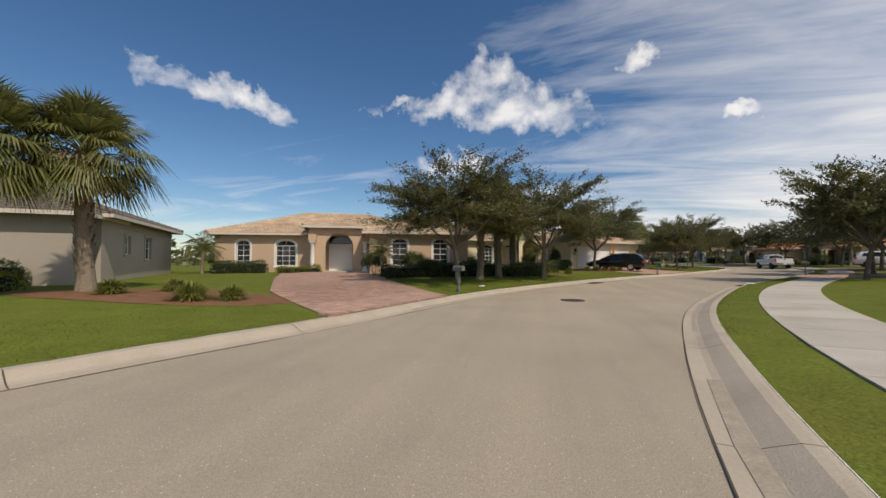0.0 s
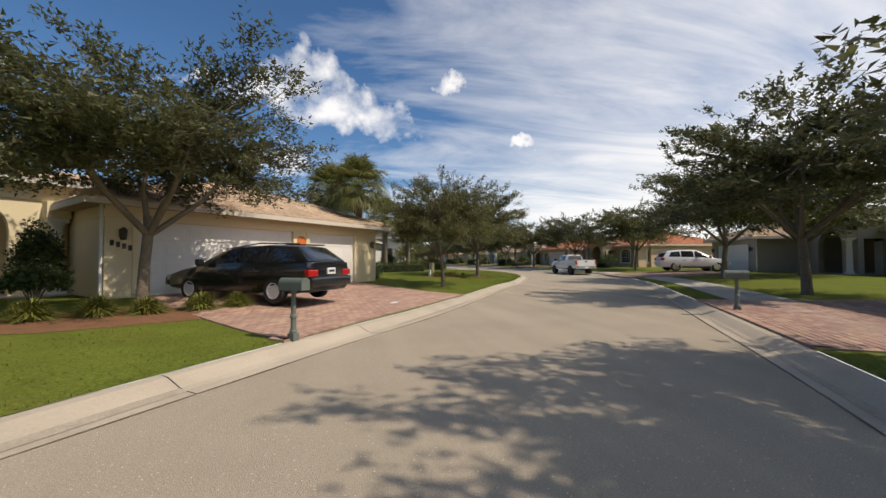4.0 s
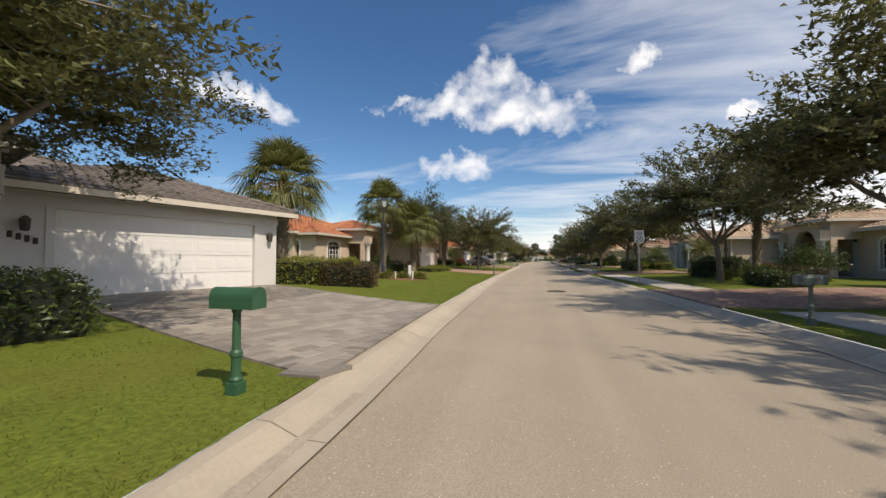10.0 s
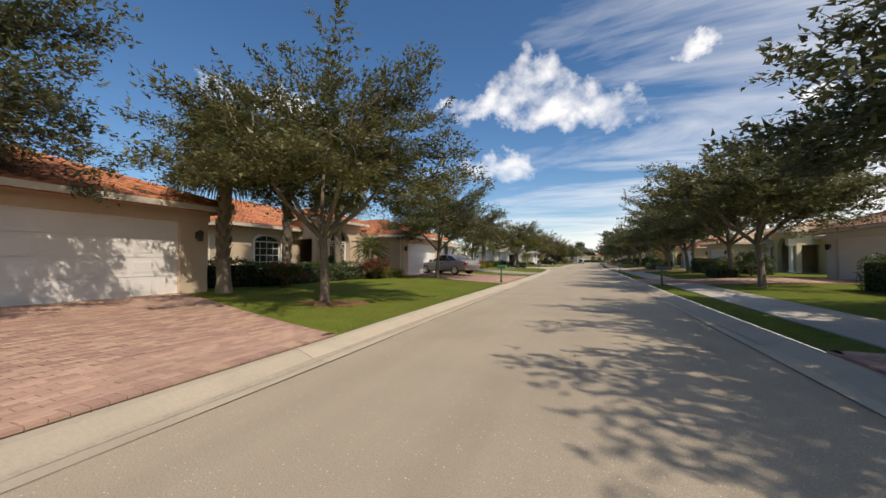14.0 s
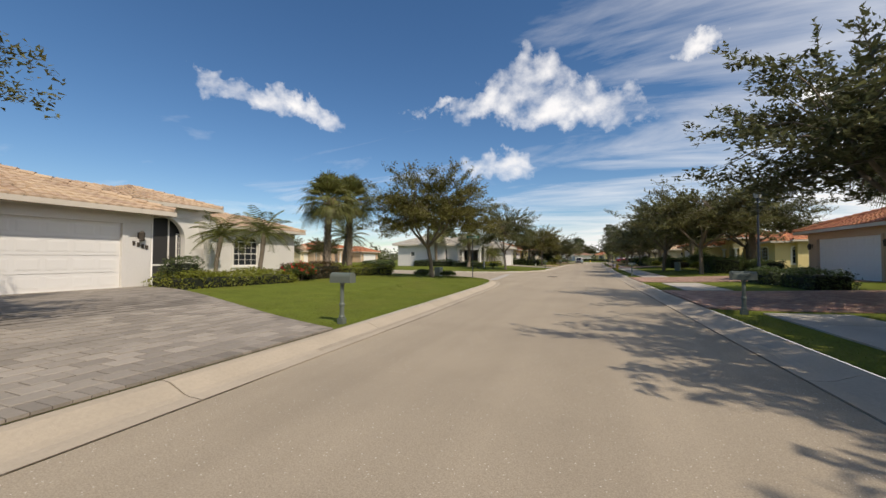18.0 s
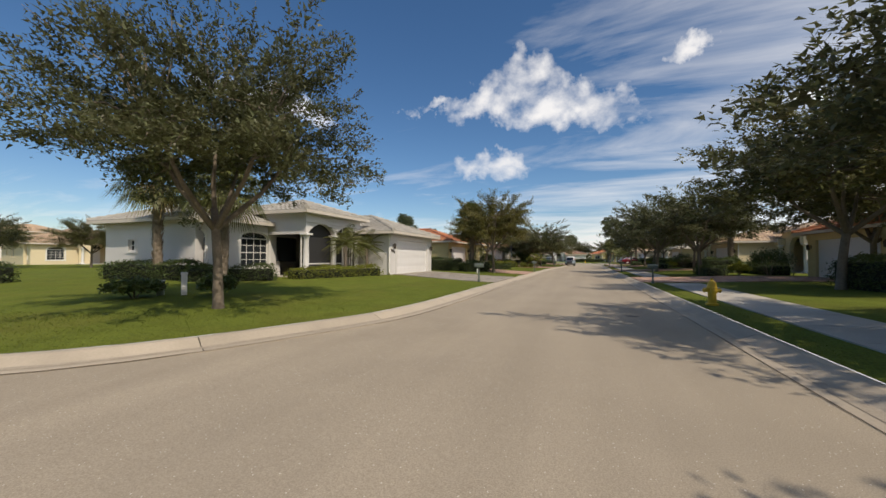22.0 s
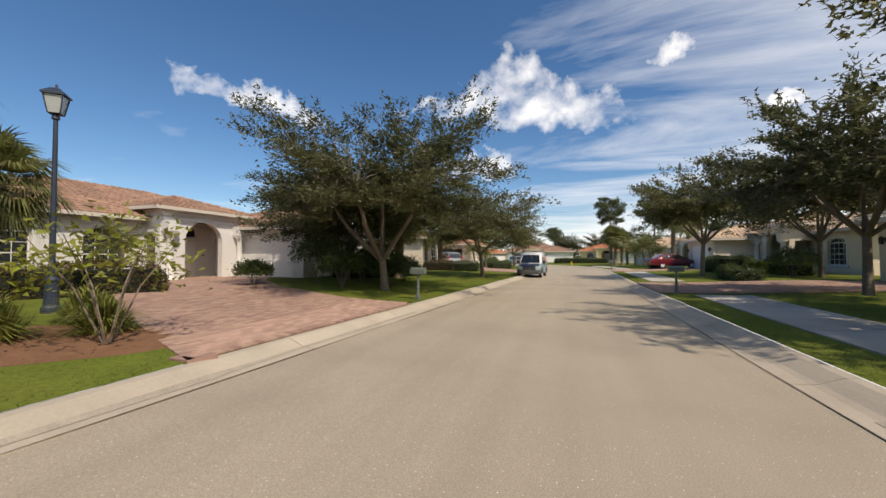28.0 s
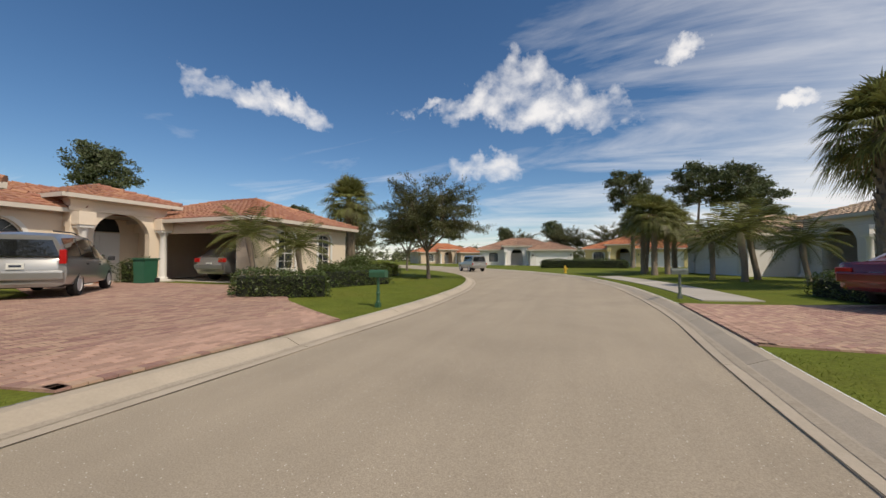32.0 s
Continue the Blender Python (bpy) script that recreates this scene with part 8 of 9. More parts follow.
    box(bm, 2.02, 2.135, -.50, .50, .60, .84, .035)
    gr = part("grille", bm, "plastic", t, "black grille between the lamps")
    for z in (.655, .715, .775):
        bm = bmesh.new()
        box(bm, 2.13, 2.145, -.46, .46, z, z + .022, .006)
        part("grille_bar", bm, "grey_plastic", gr)
    bm = bmesh.new()
    prism(bm, [(1.98, .83), (2.118, .835), (2.09, .90), (1.98, .95)], -.50, .50)
    part("nose_panel", bm, "p_navy", t, "dark navy panel above the grille")
    for x0, x1, y, z in ((1.44, 1.50, .30, 1.17), (1.44, 1.50, -.35, 1.17)):
        bm = bmesh.new()
        prism(bm, [(x0, z - .02), (x1, z - .05), (1.20, z + .26), (1.185, z + .25)], y - .008, y + .008)
        part("wiper", bm, "plastic", t)
    for s in (1, -1):
        bm = bmesh.new()
        lathe(bm, [(.055, 0), (.055, .02), (.04, .03)], 12)
        part("fog_lamp", bm, "plastic", fb, "", Matrix.Translation((2.125, s * .56, .44)) @ Matrix.Rotation(math.pi / 2, 4, "Y"))
    bm = bmesh.new()
    box(bm, -2.36, -2.18, -.84, .84, .34, .56, .05)
    part("rear_bumper", bm, "grey_plastic", t)
    for x in (-1.45, 1.45):
        for s in (1, -1):
            wheel(t, x, s * .80, .33, "alloy", 6)
    bm = bmesh.new()
    box(bm, -1.9, 1.9, -.55, .55, .26, .7)
    part("underbody", bm, "plastic", t)
    # roof rack
    rk = part("roof_rack", _rack_bm(), "steel", t, "steel roof rack")
    for x in (-.2, -1.6):
        for s in (1, -1):
            bm = bmesh.new()
            box(bm, x - .05, x + .05, s * .68 - .02, s * .68 + .02, 2.08, 2.24)
            part("strap", bm, "ink_red", rk)
    for k, (yy, zz) in enumerate(((.20, 2.14), (-.22, 2.14))):
        ld = thing("ladder", m @ Matrix.Translation((-.65, yy, zz)), "yellow fibreglass extension ladder lying on the van's roof rack", "ladder", "roof ladders")
        for s in (1, -1):
            bm = bmesh.new()
            box(bm, -1.75, 1.85, s * .17 - .02, s * .17 + .02, 0, .085, .006)
            part("side_rail", bm, "ladder", ld)
        for i in range(11):
            bm = bmesh.new()
            box(bm, -1.55 + i * .32, -1.52 + i * .32, -.16, .16, .03, .06)
            part("rung", bm, "steel", ld)


def _rack_bm():
    bm = bmesh.new()
    for x in (.15, -.85, -1.85):
        box(bm, x - .03, x + .03, -.72, .72, 2.09, 2.13, .008)
        for s in (1, -1):
            y0, y1 = sorted((s * .68, s * .74))
            box(bm, x - .03, x + .03, y0, y1, 1.86, 2.12)
    return bm


service_van()

# ---- street furniture ----
def mailbox(x, y, turn, mat, label):
    t = thing("mailbox", pose(x, y, lawn_height(x, y) - .02, 0, 0, turn) @ Matrix.Scale(.82, 4), label, "mailbox", "mailboxes")
    bm = bmesh.new()
    box(bm, -.075, .075, -.075, .075, 0, .16, .012)
    lathe(bm, [(.066, .16), (.074, .19), (.058, .22), (.052, .28), (.050, .42), (.066, .44), (.066, .48), (.046, .51), (.042, .90), (.055, .93), (.055, .97), (.03, 1.0)], 12)
    part("post", bm, mat, t, "turned post")
    bm = bmesh.new()
    w, h = .105, .13
    poly = [(-w, 0), (w, 0), (w, h)] + [(w * math.cos(math.pi * i / 10), h + .10 * math.sin(math.pi * i / 10)) for i in range(1, 10)] + [(-w, h)]
    prism(bm, poly, -.27, .27)
    bd = part("box", bm, mat, t, "round-topped letter box", Matrix.Translation((0, 0, .96)))
    bm = bmesh.new()
    poly2 = [(px * 1.05, pz * 1.03) for px, pz in poly]
    prism(bm, poly2, -.285, -.262)
    part("door", bm, mat, bd)
    bm = bmesh.new()
    box(bm, .107, .115, -.05, .12, .10, .125)
    box(bm, .107, .115, .09, .12, .10, .20)
    part("flag", bm, "ink_red" if mat == "green_post" else mat, bd)
    return t


for x, y, turn, mat in ((-28.3, 8.6, 60, "grey_post"), (-16.9, 26.0, 56, "grey_post"), (-3.0, 60.6, 92, "green_post"), (-3.8, 86.3, 90, "grey_post"), (-4.15, 107.2, 90, "green_post"), (-4.3, 124.7, 90, "grey_post"),
                        (-5.2, 170.0, 90, "grey_post"), (-4.4, 188.0, 90, "grey_post"), (-3.7, 207.7, 88, "grey_post"), (-2.75, 236.4, 90, "green_post"),
                        (-7.3, 26.9, -125, "grey_post"), (4.55, 66.3, -90, "grey_post"), (3.6, 87.9, -90, "grey_post"), (3.4, 107.6, -90, "grey_post"), (3.2, 129.0, -90, "grey_post"), (2.95, 148.2, -90, "grey_post"),
                        (3.2, 172.4, -90, "grey_post"), (3.5, 190.4, -90, "green_post"), (3.95, 211.8, -90, "grey_post"), (5.1, 241.6, -90, "grey_post")):
    mailbox(x, y, turn, mat, "dark green mailbox on a turned post beside the drive" if mat == "green_post" else "weathered grey-green mailbox on a turned post beside a drive")


def street_lamp(x, y, h=4.35):
    t = thing("street_lamp", pose(x, y, lawn_height(x, y)), "dark blue street lamp post with a four-sided lantern", "street lamp", "street lamps")
    bm = bmesh.new()
    lathe(bm, [(.15, -.1), (.15, .10), (.12, .14), (.10, .60), (.115, .63), (.065, .70), (.052, 1.0), (.036, h - .55), (.065, h - .53), (.05, h - .45)], 14)
    part("post", bm, "navy_post", t)
    bm = bmesh.new()
    lathe(bm, [(.09, h - .45), (.15, h - .43), (.02, h - .41)], 4)
    for a in range(4):
        c, s = math.cos(a * math.pi / 2), math.sin(a * math.pi / 2)
        V0 = Vector((c * .13, s * .13, h - .43))
        V1 = Vector((c * .21, s * .21, h - .06))
        vs, fs = [], []
        tube(vs, fs, [V0, V1], [.012, .012], 5)
        b = [bm.verts.new(v) for v in vs]
        for q in fs:
            bm.faces.new([b[i] for i in q])
    lathe(bm, [(.25, h - .07), (.25, h - .04), (.10, h + .07), (.03, h + .09), (.02, h + .16), (.001, h + .17)], 4)
    ln = part("lantern", bm, "navy_post", t, "black lantern frame and cap")
    bm = bmesh.new()
    lathe(bm, [(.12, h - .42), (.195, h - .075)], 4)
    part("glass", bm, "lamp_glass", ln, "milky glass")
    return t


for x, y in ((-8.9, 77.0), (-9.1, 202.0), (7.4, 140.2), (-26.8, 20.7), (10.2, 83.0)):
    street_lamp(x, y)


def sign_text(body, size, mat, m, parent):
    return flat_text(body, size, mat, m, parent, "lettering")


sg = thing("speed_limit_sign", pose(4.3, 77.6, lawn_height(4.3, 77.6), 0, 0, 8), "white speed limit sign with black lettering on a steel post", "road sign")
bm = bmesh.new()
box(bm, -.03, .03, -.02, .02, -.2, 2.62, .004)
part("post", bm, "steel", sg)
bm = bmesh.new()
box(bm, -.23, .23, -.030, -.022, 2.02, 2.64, .002)
pn = part("panel", bm, "sign_white", sg)
bm = bmesh.new()
for x0, x1, z0, z1 in ((-.215, .215, 2.035, 2.045), (-.215, .215, 2.615, 2.625), (-.215, -.205, 2.045, 2.615), (.205, .215, 2.045, 2.615)):
    box(bm, x0, x1, -.034, -.030, z0, z1)
part("border", bm, "black", pn)
face = Matrix.Translation((0, -.033, 0)) @ Matrix.Rotation(math.pi / 2, 4, "X")
sign_text("SPEED", .125, "black", Matrix.Translation((0, 0, 2.49)) @ face, pn)
sign_text("LIMIT", .125, "black", Matrix.Translation((0, 0, 2.37)) @ face, pn)
sign_text("20", .36, "black", Matrix.Translation((0, 0, 2.08)) @ face, pn)

ss = thing("stop_sign", pose(-6.75, 141.3, lawn_height(-6.75, 141.3), 0, 0, 105), "stop sign seen from its bare back under two green street-name blades", "road sign")
bm = bmesh.new()
box(bm, -.022, .022, -.022, .022, -.2, 2.5, .004)
part("post", bm, "navy_post", ss)
bm = bmesh.new()
prism(bm, [(.38 * math.cos(math.pi / 8 + math.pi * i / 4) / math.cos(math.pi / 8), 1.92 + .38 * math.sin(math.pi / 8 + math.pi * i / 4) / math.cos(math.pi / 8)) for i in range(8)], .034, .04)
part("plate", bm, "sign_back", ss, "bare back of the octagonal plate")
for zz, tn in ((2.34, 0), (2.50, 90)):
    bm = bmesh.new()
    box(bm, -.38, .38, -.006, .006, zz, zz + .15, .002)
    bl = part("name_blade", bm, "sign_green", ss, "", Matrix.Rotation(radians(tn), 4, "Z"))
    bm = bmesh.new()
    for i in range(6):
        for s in (-1, 1):
            y0, y1 = sorted((s * .006, s * .010))
            box(bm, -.28 + i * .095, -.22 + i * .095, y0, y1, zz + .04, zz + .11)
    part("name_bar", bm, "sign_white", bl)


def hydrant(x, y):
    t = thing("fire_hydrant", pose(x, y, lawn_height(x, y)), "yellow cast-iron fire hydrant on the grass strip", "fire hydrant", "fire hydrants")
    bm = bmesh.new()
    lathe(bm, [(.15, -.05), (.15, .05), (.10, .07), (.095, .42), (.125, .44), (.125, .48), (.11, .50), (.09, .60), (.05, .66), (.03, .67), (.03, .72)], 16)
    part("barrel", bm, "yellow", t)
    for m_, r in ((Matrix.Rotation(math.pi / 2, 4, "Y"), .05), (Matrix.Rotation(-math.pi / 2, 4, "Y"), .05), (Matrix.Rotation(math.pi / 2, 4, "X"), .065)):
        bm = bmesh.new()
        lathe(bm, [(r, .06), (r, .15), (r * 1.25, .155), (r * 1.25, .19), (.02, .20), (.02, .22)], 10)
        part("nozzle", bm, "yellow", t, m=Matrix.Translation((0, 0, .40)) @ m_)


hydrant(3.05, 163.0)
hydrant(1.2, 263.5)


def manhole(x, y, r=.34):
    t = thing("manhole_cover", pose(x, y, .006), "dark cast-iron manhole cover set in the asphalt", "manhole cover", "manhole covers")
    bm = bmesh.new()
    lathe(bm, [(r * 1.12, -.02), (r * 1.12, .003), (r * 1.03, .004), (r * 1.03, -.004)], 28)
    part("ring", bm, "iron", t)
    bm = bmesh.new()
    lathe(bm, [(r, -.02), (r, .004), (.001, .005)], 28)
    n = 7
    for i in range(-n, n + 1):
        for j in range(-n, n + 1):
            px, py = i * r / (n + 1), j * r / (n + 1)
            if math.hypot(px, py) < r * .9:
                box(bm, px - .012, px + .012, py - .012, py + .012, .004, .010)
    part("lid", bm, "iron", t)


for x, y in ((-24.4, 7.9), (0.3, 74.0), (-2.45, 147.7)):
    manhole(x, y)


def drain(x, y, turn):
    t = thing("storm_drain", pose(x, y, .012, 0, 0, turn), "rusty iron storm drain grate in the gutter", "storm drain", "storm drains")
    bm = bmesh.new()
    for x0, x1, y0, y1 in ((-.55, .55, -.28, -.23), (-.55, .55, .23, .28), (-.55, -.50, -.23, .23), (.50, .55, -.23, .23)):
        box(bm, x0, x1, y0, y1, -.03, .012)
    part("frame", bm, "iron", t)
    for i in range(14):
        bm = bmesh.new()
        box(bm, -.47 + i * .07, -.445 + i * .07, -.23, .23, -.02, .010)
        part("bar", bm, "iron", t)
    bm = bmesh.new()
    # a thin near-black plate: the hole's shade is painted, no shaft is modelled
    box(bm, -.52, .52, -.25, .25, -.035, -.022)
    part("pit", bm, "dark", t)


drain(-22.55, 16.85, 57)
drain(-15.8, 16.35, 53)


def pedestal(x, y, h, w, mat, label):
    bm = bmesh.new()
    box(bm, -w / 2, w / 2, -w / 2, w / 2, -.1, h - .05, .015)
    box(bm, -w / 2 - .012, w / 2 + .012, -w / 2 - .012, w / 2 + .012, h - .06, h, .02)
    solid("utility_pedestal", bm, mat, label, "utility box", "utility pedestals", m=pose(x, y, lawn_height(x, y), 0, 0, x * 20))


pedestal(-11.4, 43.7, .85, .26, "box_tan", "tan plastic utility pedestal in the lawn")
pedestal(-11.6, 43.3, .42, .14, "sign_white", "short white utility marker post")
pedestal(-7.4, 77.2, .72, .16, "sign_white", "white plastic utility post in the mulch bed")
pedestal(-6.9, 76.3, .45, .07, "sign_white", "thin white marker post in the mulch bed")
pedestal(-7.7, 75.9, .40, .06, "sign_white", "thin white marker post in the mulch bed")
pedestal(-9.6, 142.6, .62, .42, "box_green", "green utility box among low shrubs")
pedestal(-10.6, 158.4, .62, .14, "sign_white", "short pale utility post in the corner lawn")
pedestal(-11.1, 158.1, .40, .16, "box_green", "low green utility box in the corner lawn")
pedestal(-7.6, 178.6, .35, .08, "sign_white", "thin white marker post beside the hedge")
pedestal(-11.6, 219.6, .45, .12, "sign_white", "short pale utility post in the mulch")
pedestal(7.8, 158.6, .75, .42, "box_green", "pale green utility box under the street trees")

tx = thing("transformer_box", pose(-9.9, 76.1, lawn_height(-9.9, 76.1), 0, 0, 75), "pale green steel transformer cabinet in a mulch bed", "transformer box")
bm = bmesh.new()
box(bm, -.55, .55, -.38, .38, -.05, .62, .02)
part("cabinet", bm, "box_green", tx)
bm = bmesh.new()
prism(bm, [(-.58, .62), (.58, .62), (.54, .72), (-.54, .72)], -.41, .41)
part("lid", bm, "box_green", tx)
bm = bmesh.new()
box(bm, -.02, .02, -.40, -.378, .25, .40, .004)
part("latch", bm, "steel", tx)

# worn stop bar across the mouth of the side street
bm = bmesh.new()
a_, b_ = Vector((-5.6, 141.9)), Vector((-6.3, 150.5))
d_ = (b_ - a_).normalized()
n_ = Vector((-d_.y, d_.x)) * .26
for i in range(18):
    p0, p1 = a_.lerp(b_, i / 18), a_.lerp(b_, (i + .97) / 18)
    w0 = random.uniform(.8, 1.05)
    bm.faces.new([bm.verts.new((q.x, q.y, .009)) for q in (p0 - n_ * w0, p1 - n_, p1 + n_ * w0, p0 + n_)])
solid("stop_line", bm, "worn_line", "worn white stop line painted on the asphalt", "road marking", kind="structure")

# small litter
for x, y, s in ((-27.8, 11.0, .16), (-15.95, 15.6, .2), (-15.0, 30.2, .14), (0.0, 219.9, .13)):
    bm = bmesh.new()
    k = [bm.verts.new((random.uniform(-s, s), random.uniform(-s, s), random.uniform(.0, .05))) for _ in range(26)]
    bmesh.ops.convex_hull(bm, input=k)
    z = .012 if x > -1 else lawn_height(x, y) + .02
    solid("litter", bm, "paper", "crumpled scrap of pale litter lying on the ground", "litter", "litter", m=pose(x, y, z))


def pot(x, y, mat, label, plant="hedge", h=.42, r=.22, z=None, ph=.6, flowers=0):
    t = thing("plant_pot", pose(x, y, lawn_height(x, y) + .05 if z is None else z), label, "plant pot")
    bm = bmesh.new()
    lathe(bm, [(r * .68, 0), (r * .9, h * .8), (r * 1.06, h * .82), (r * 1.06, h), (r * .9, h), (r * .88, h * .88), (.001, h * .86)], 18)
    part("pot", bm, mat, t, smooth=True)
    d = np.random.RandomState(7).normal(0, 1, (260, 3)) * np.array([r * .9, r * .9, ph * .33]) + np.array([0, 0, h + ph * .45])
    v, f = leaf_cloud(d, 3, .06, .05, 3, 1)
    tagged(share("foliage", mesh_np("foliage", v, f, plant), t), kind="stuff")
    if flowers:
        v, f = leaf_cloud(d[:flowers] * 1.03, 4, .04, .03, 5, 1)
        share("flowers", mesh_np("flowers", v, f, "flower"), t)


pot(-18.4, 35.2, "terracotta", "terracotta pot with a clipped plant between the garage doors", h=.45, r=.26, ph=1.0)
pot(-14.4, 87.6, "blue_pot", "glazed blue pot with a green plant on the porch", z=.40)
pot(-14.2, 88.4, "terracotta", "terracotta pot with red flowers on the porch", flowers=60, z=.40)
pot(-15.7, 237.2, "terracotta", "terracotta pot with a leafy plant beside a column", h=.32, r=.2)
pot(-11.9, 107.9, "terracotta", "dark pot with orange flowers beside the garage", flowers=80)

bm = bmesh.new()
lathe(bm, [(.001, -.03), (.21, -.03), (.23, -.012), (.21, .006), (.15, .012), (.001, .02)], 24)
solid("wall_plaque", bm, "orange", "round orange clay plaque between two garage doors", "wall plaque", m=pose(-18.23, 35.53, 2.1) @ Matrix.Rotation(radians(45), 4, "Z") @ Matrix.Rotation(math.pi / 2, 4, "X"))
bn = thing("wheelie_bin", at(-14.2, 238.0, 8), "green wheeled rubbish bin beside the garage", "rubbish bin")
bm = bmesh.new()
prism(bm, [(-.24, 0), (.24, 0), (.29, .92), (-.29, .92)], -.27, .27)
part("body", bm, "bin", bn)
bm = bmesh.new()
box(bm, -.32, .32, -.32, .34, .92, .99, .02)
part("lid", bm, "bin", bn)
for s in (-1, 1):
    bm = bmesh.new()
    lathe(bm, [(.10, -.03), (.10, .03)], 14)
    part("wheel", bm, "rubber", bn, m=Matrix.Translation((s * .27, .26, .10)) @ Matrix.Rotation(math.pi / 2, 4, "Y"))

# ---- planting beds, hedges and shrubs ----
ground_patch("mulch_bed", rounded(-36.2, 3.4, 4.4, 1.5, 8, seed=2), "mulch", "bed of red mulch round a palm", "mulch bed", .03)
ground_patch("mulch_bed", rounded(-20.2, 28.7, 2.9, 1.2, 35, seed=3), "mulch", "bed of brown mulch under an oak", "mulch bed", .03)
ground_patch("mulch_bed", rounded(-24.2, 23.3, 1.5, .55, 15, seed=11), "mulch", "small bed of red mulch in the lawn", "mulch bed", .03)
ground_patch("mulch_bed", rounded(-8.8, 76.6, 2.6, 1.5, 10, seed=4), "mulch", "bed of brown mulch round utility boxes", "mulch bed", .03)
ground_patch("mulch_bed", rounded(-10.6, 42.6, 1.6, .7, 10, seed=5), "mulch", "small bed of red mulch in the lawn", "mulch bed", .03)
ground_patch("mulch_bed", rounded(-7.9, 44.8, .75, .7, 0, seed=6), "mulch", "ring of mulch round an oak's foot", "mulch bed", .03)
ground_patch("mulch_bed", rounded(-6.2, 95.9, 1.0, .6, 40, seed=7), "mulch", "ring of mulch round an oak's foot", "mulch bed", .03)
ground_patch("mulch_bed", rounded(-9.3, 81.4, 2.2, 1.3, 60, seed=8), "mulch", "bed of mulch under palms", "mulch bed", .03)
ground_patch("mulch_bed", rounded(-6.6, 200.6, 2.4, 1.2, 30, seed=9), "mulch", "bed of mulch with grasses beside a drive", "mulch bed", .03)
ground_patch("mulch_bed", rounded(-11.2, 219.4, 2.4, 1.3, 40, seed=10), "mulch", "bed of mulch under palms", "mulch bed", .03)
G = "clipped green hedge along a house front"
LH = "low clipped yellow-green hedge beside a house"
RD = "reddish-green clipped hedge before a house"
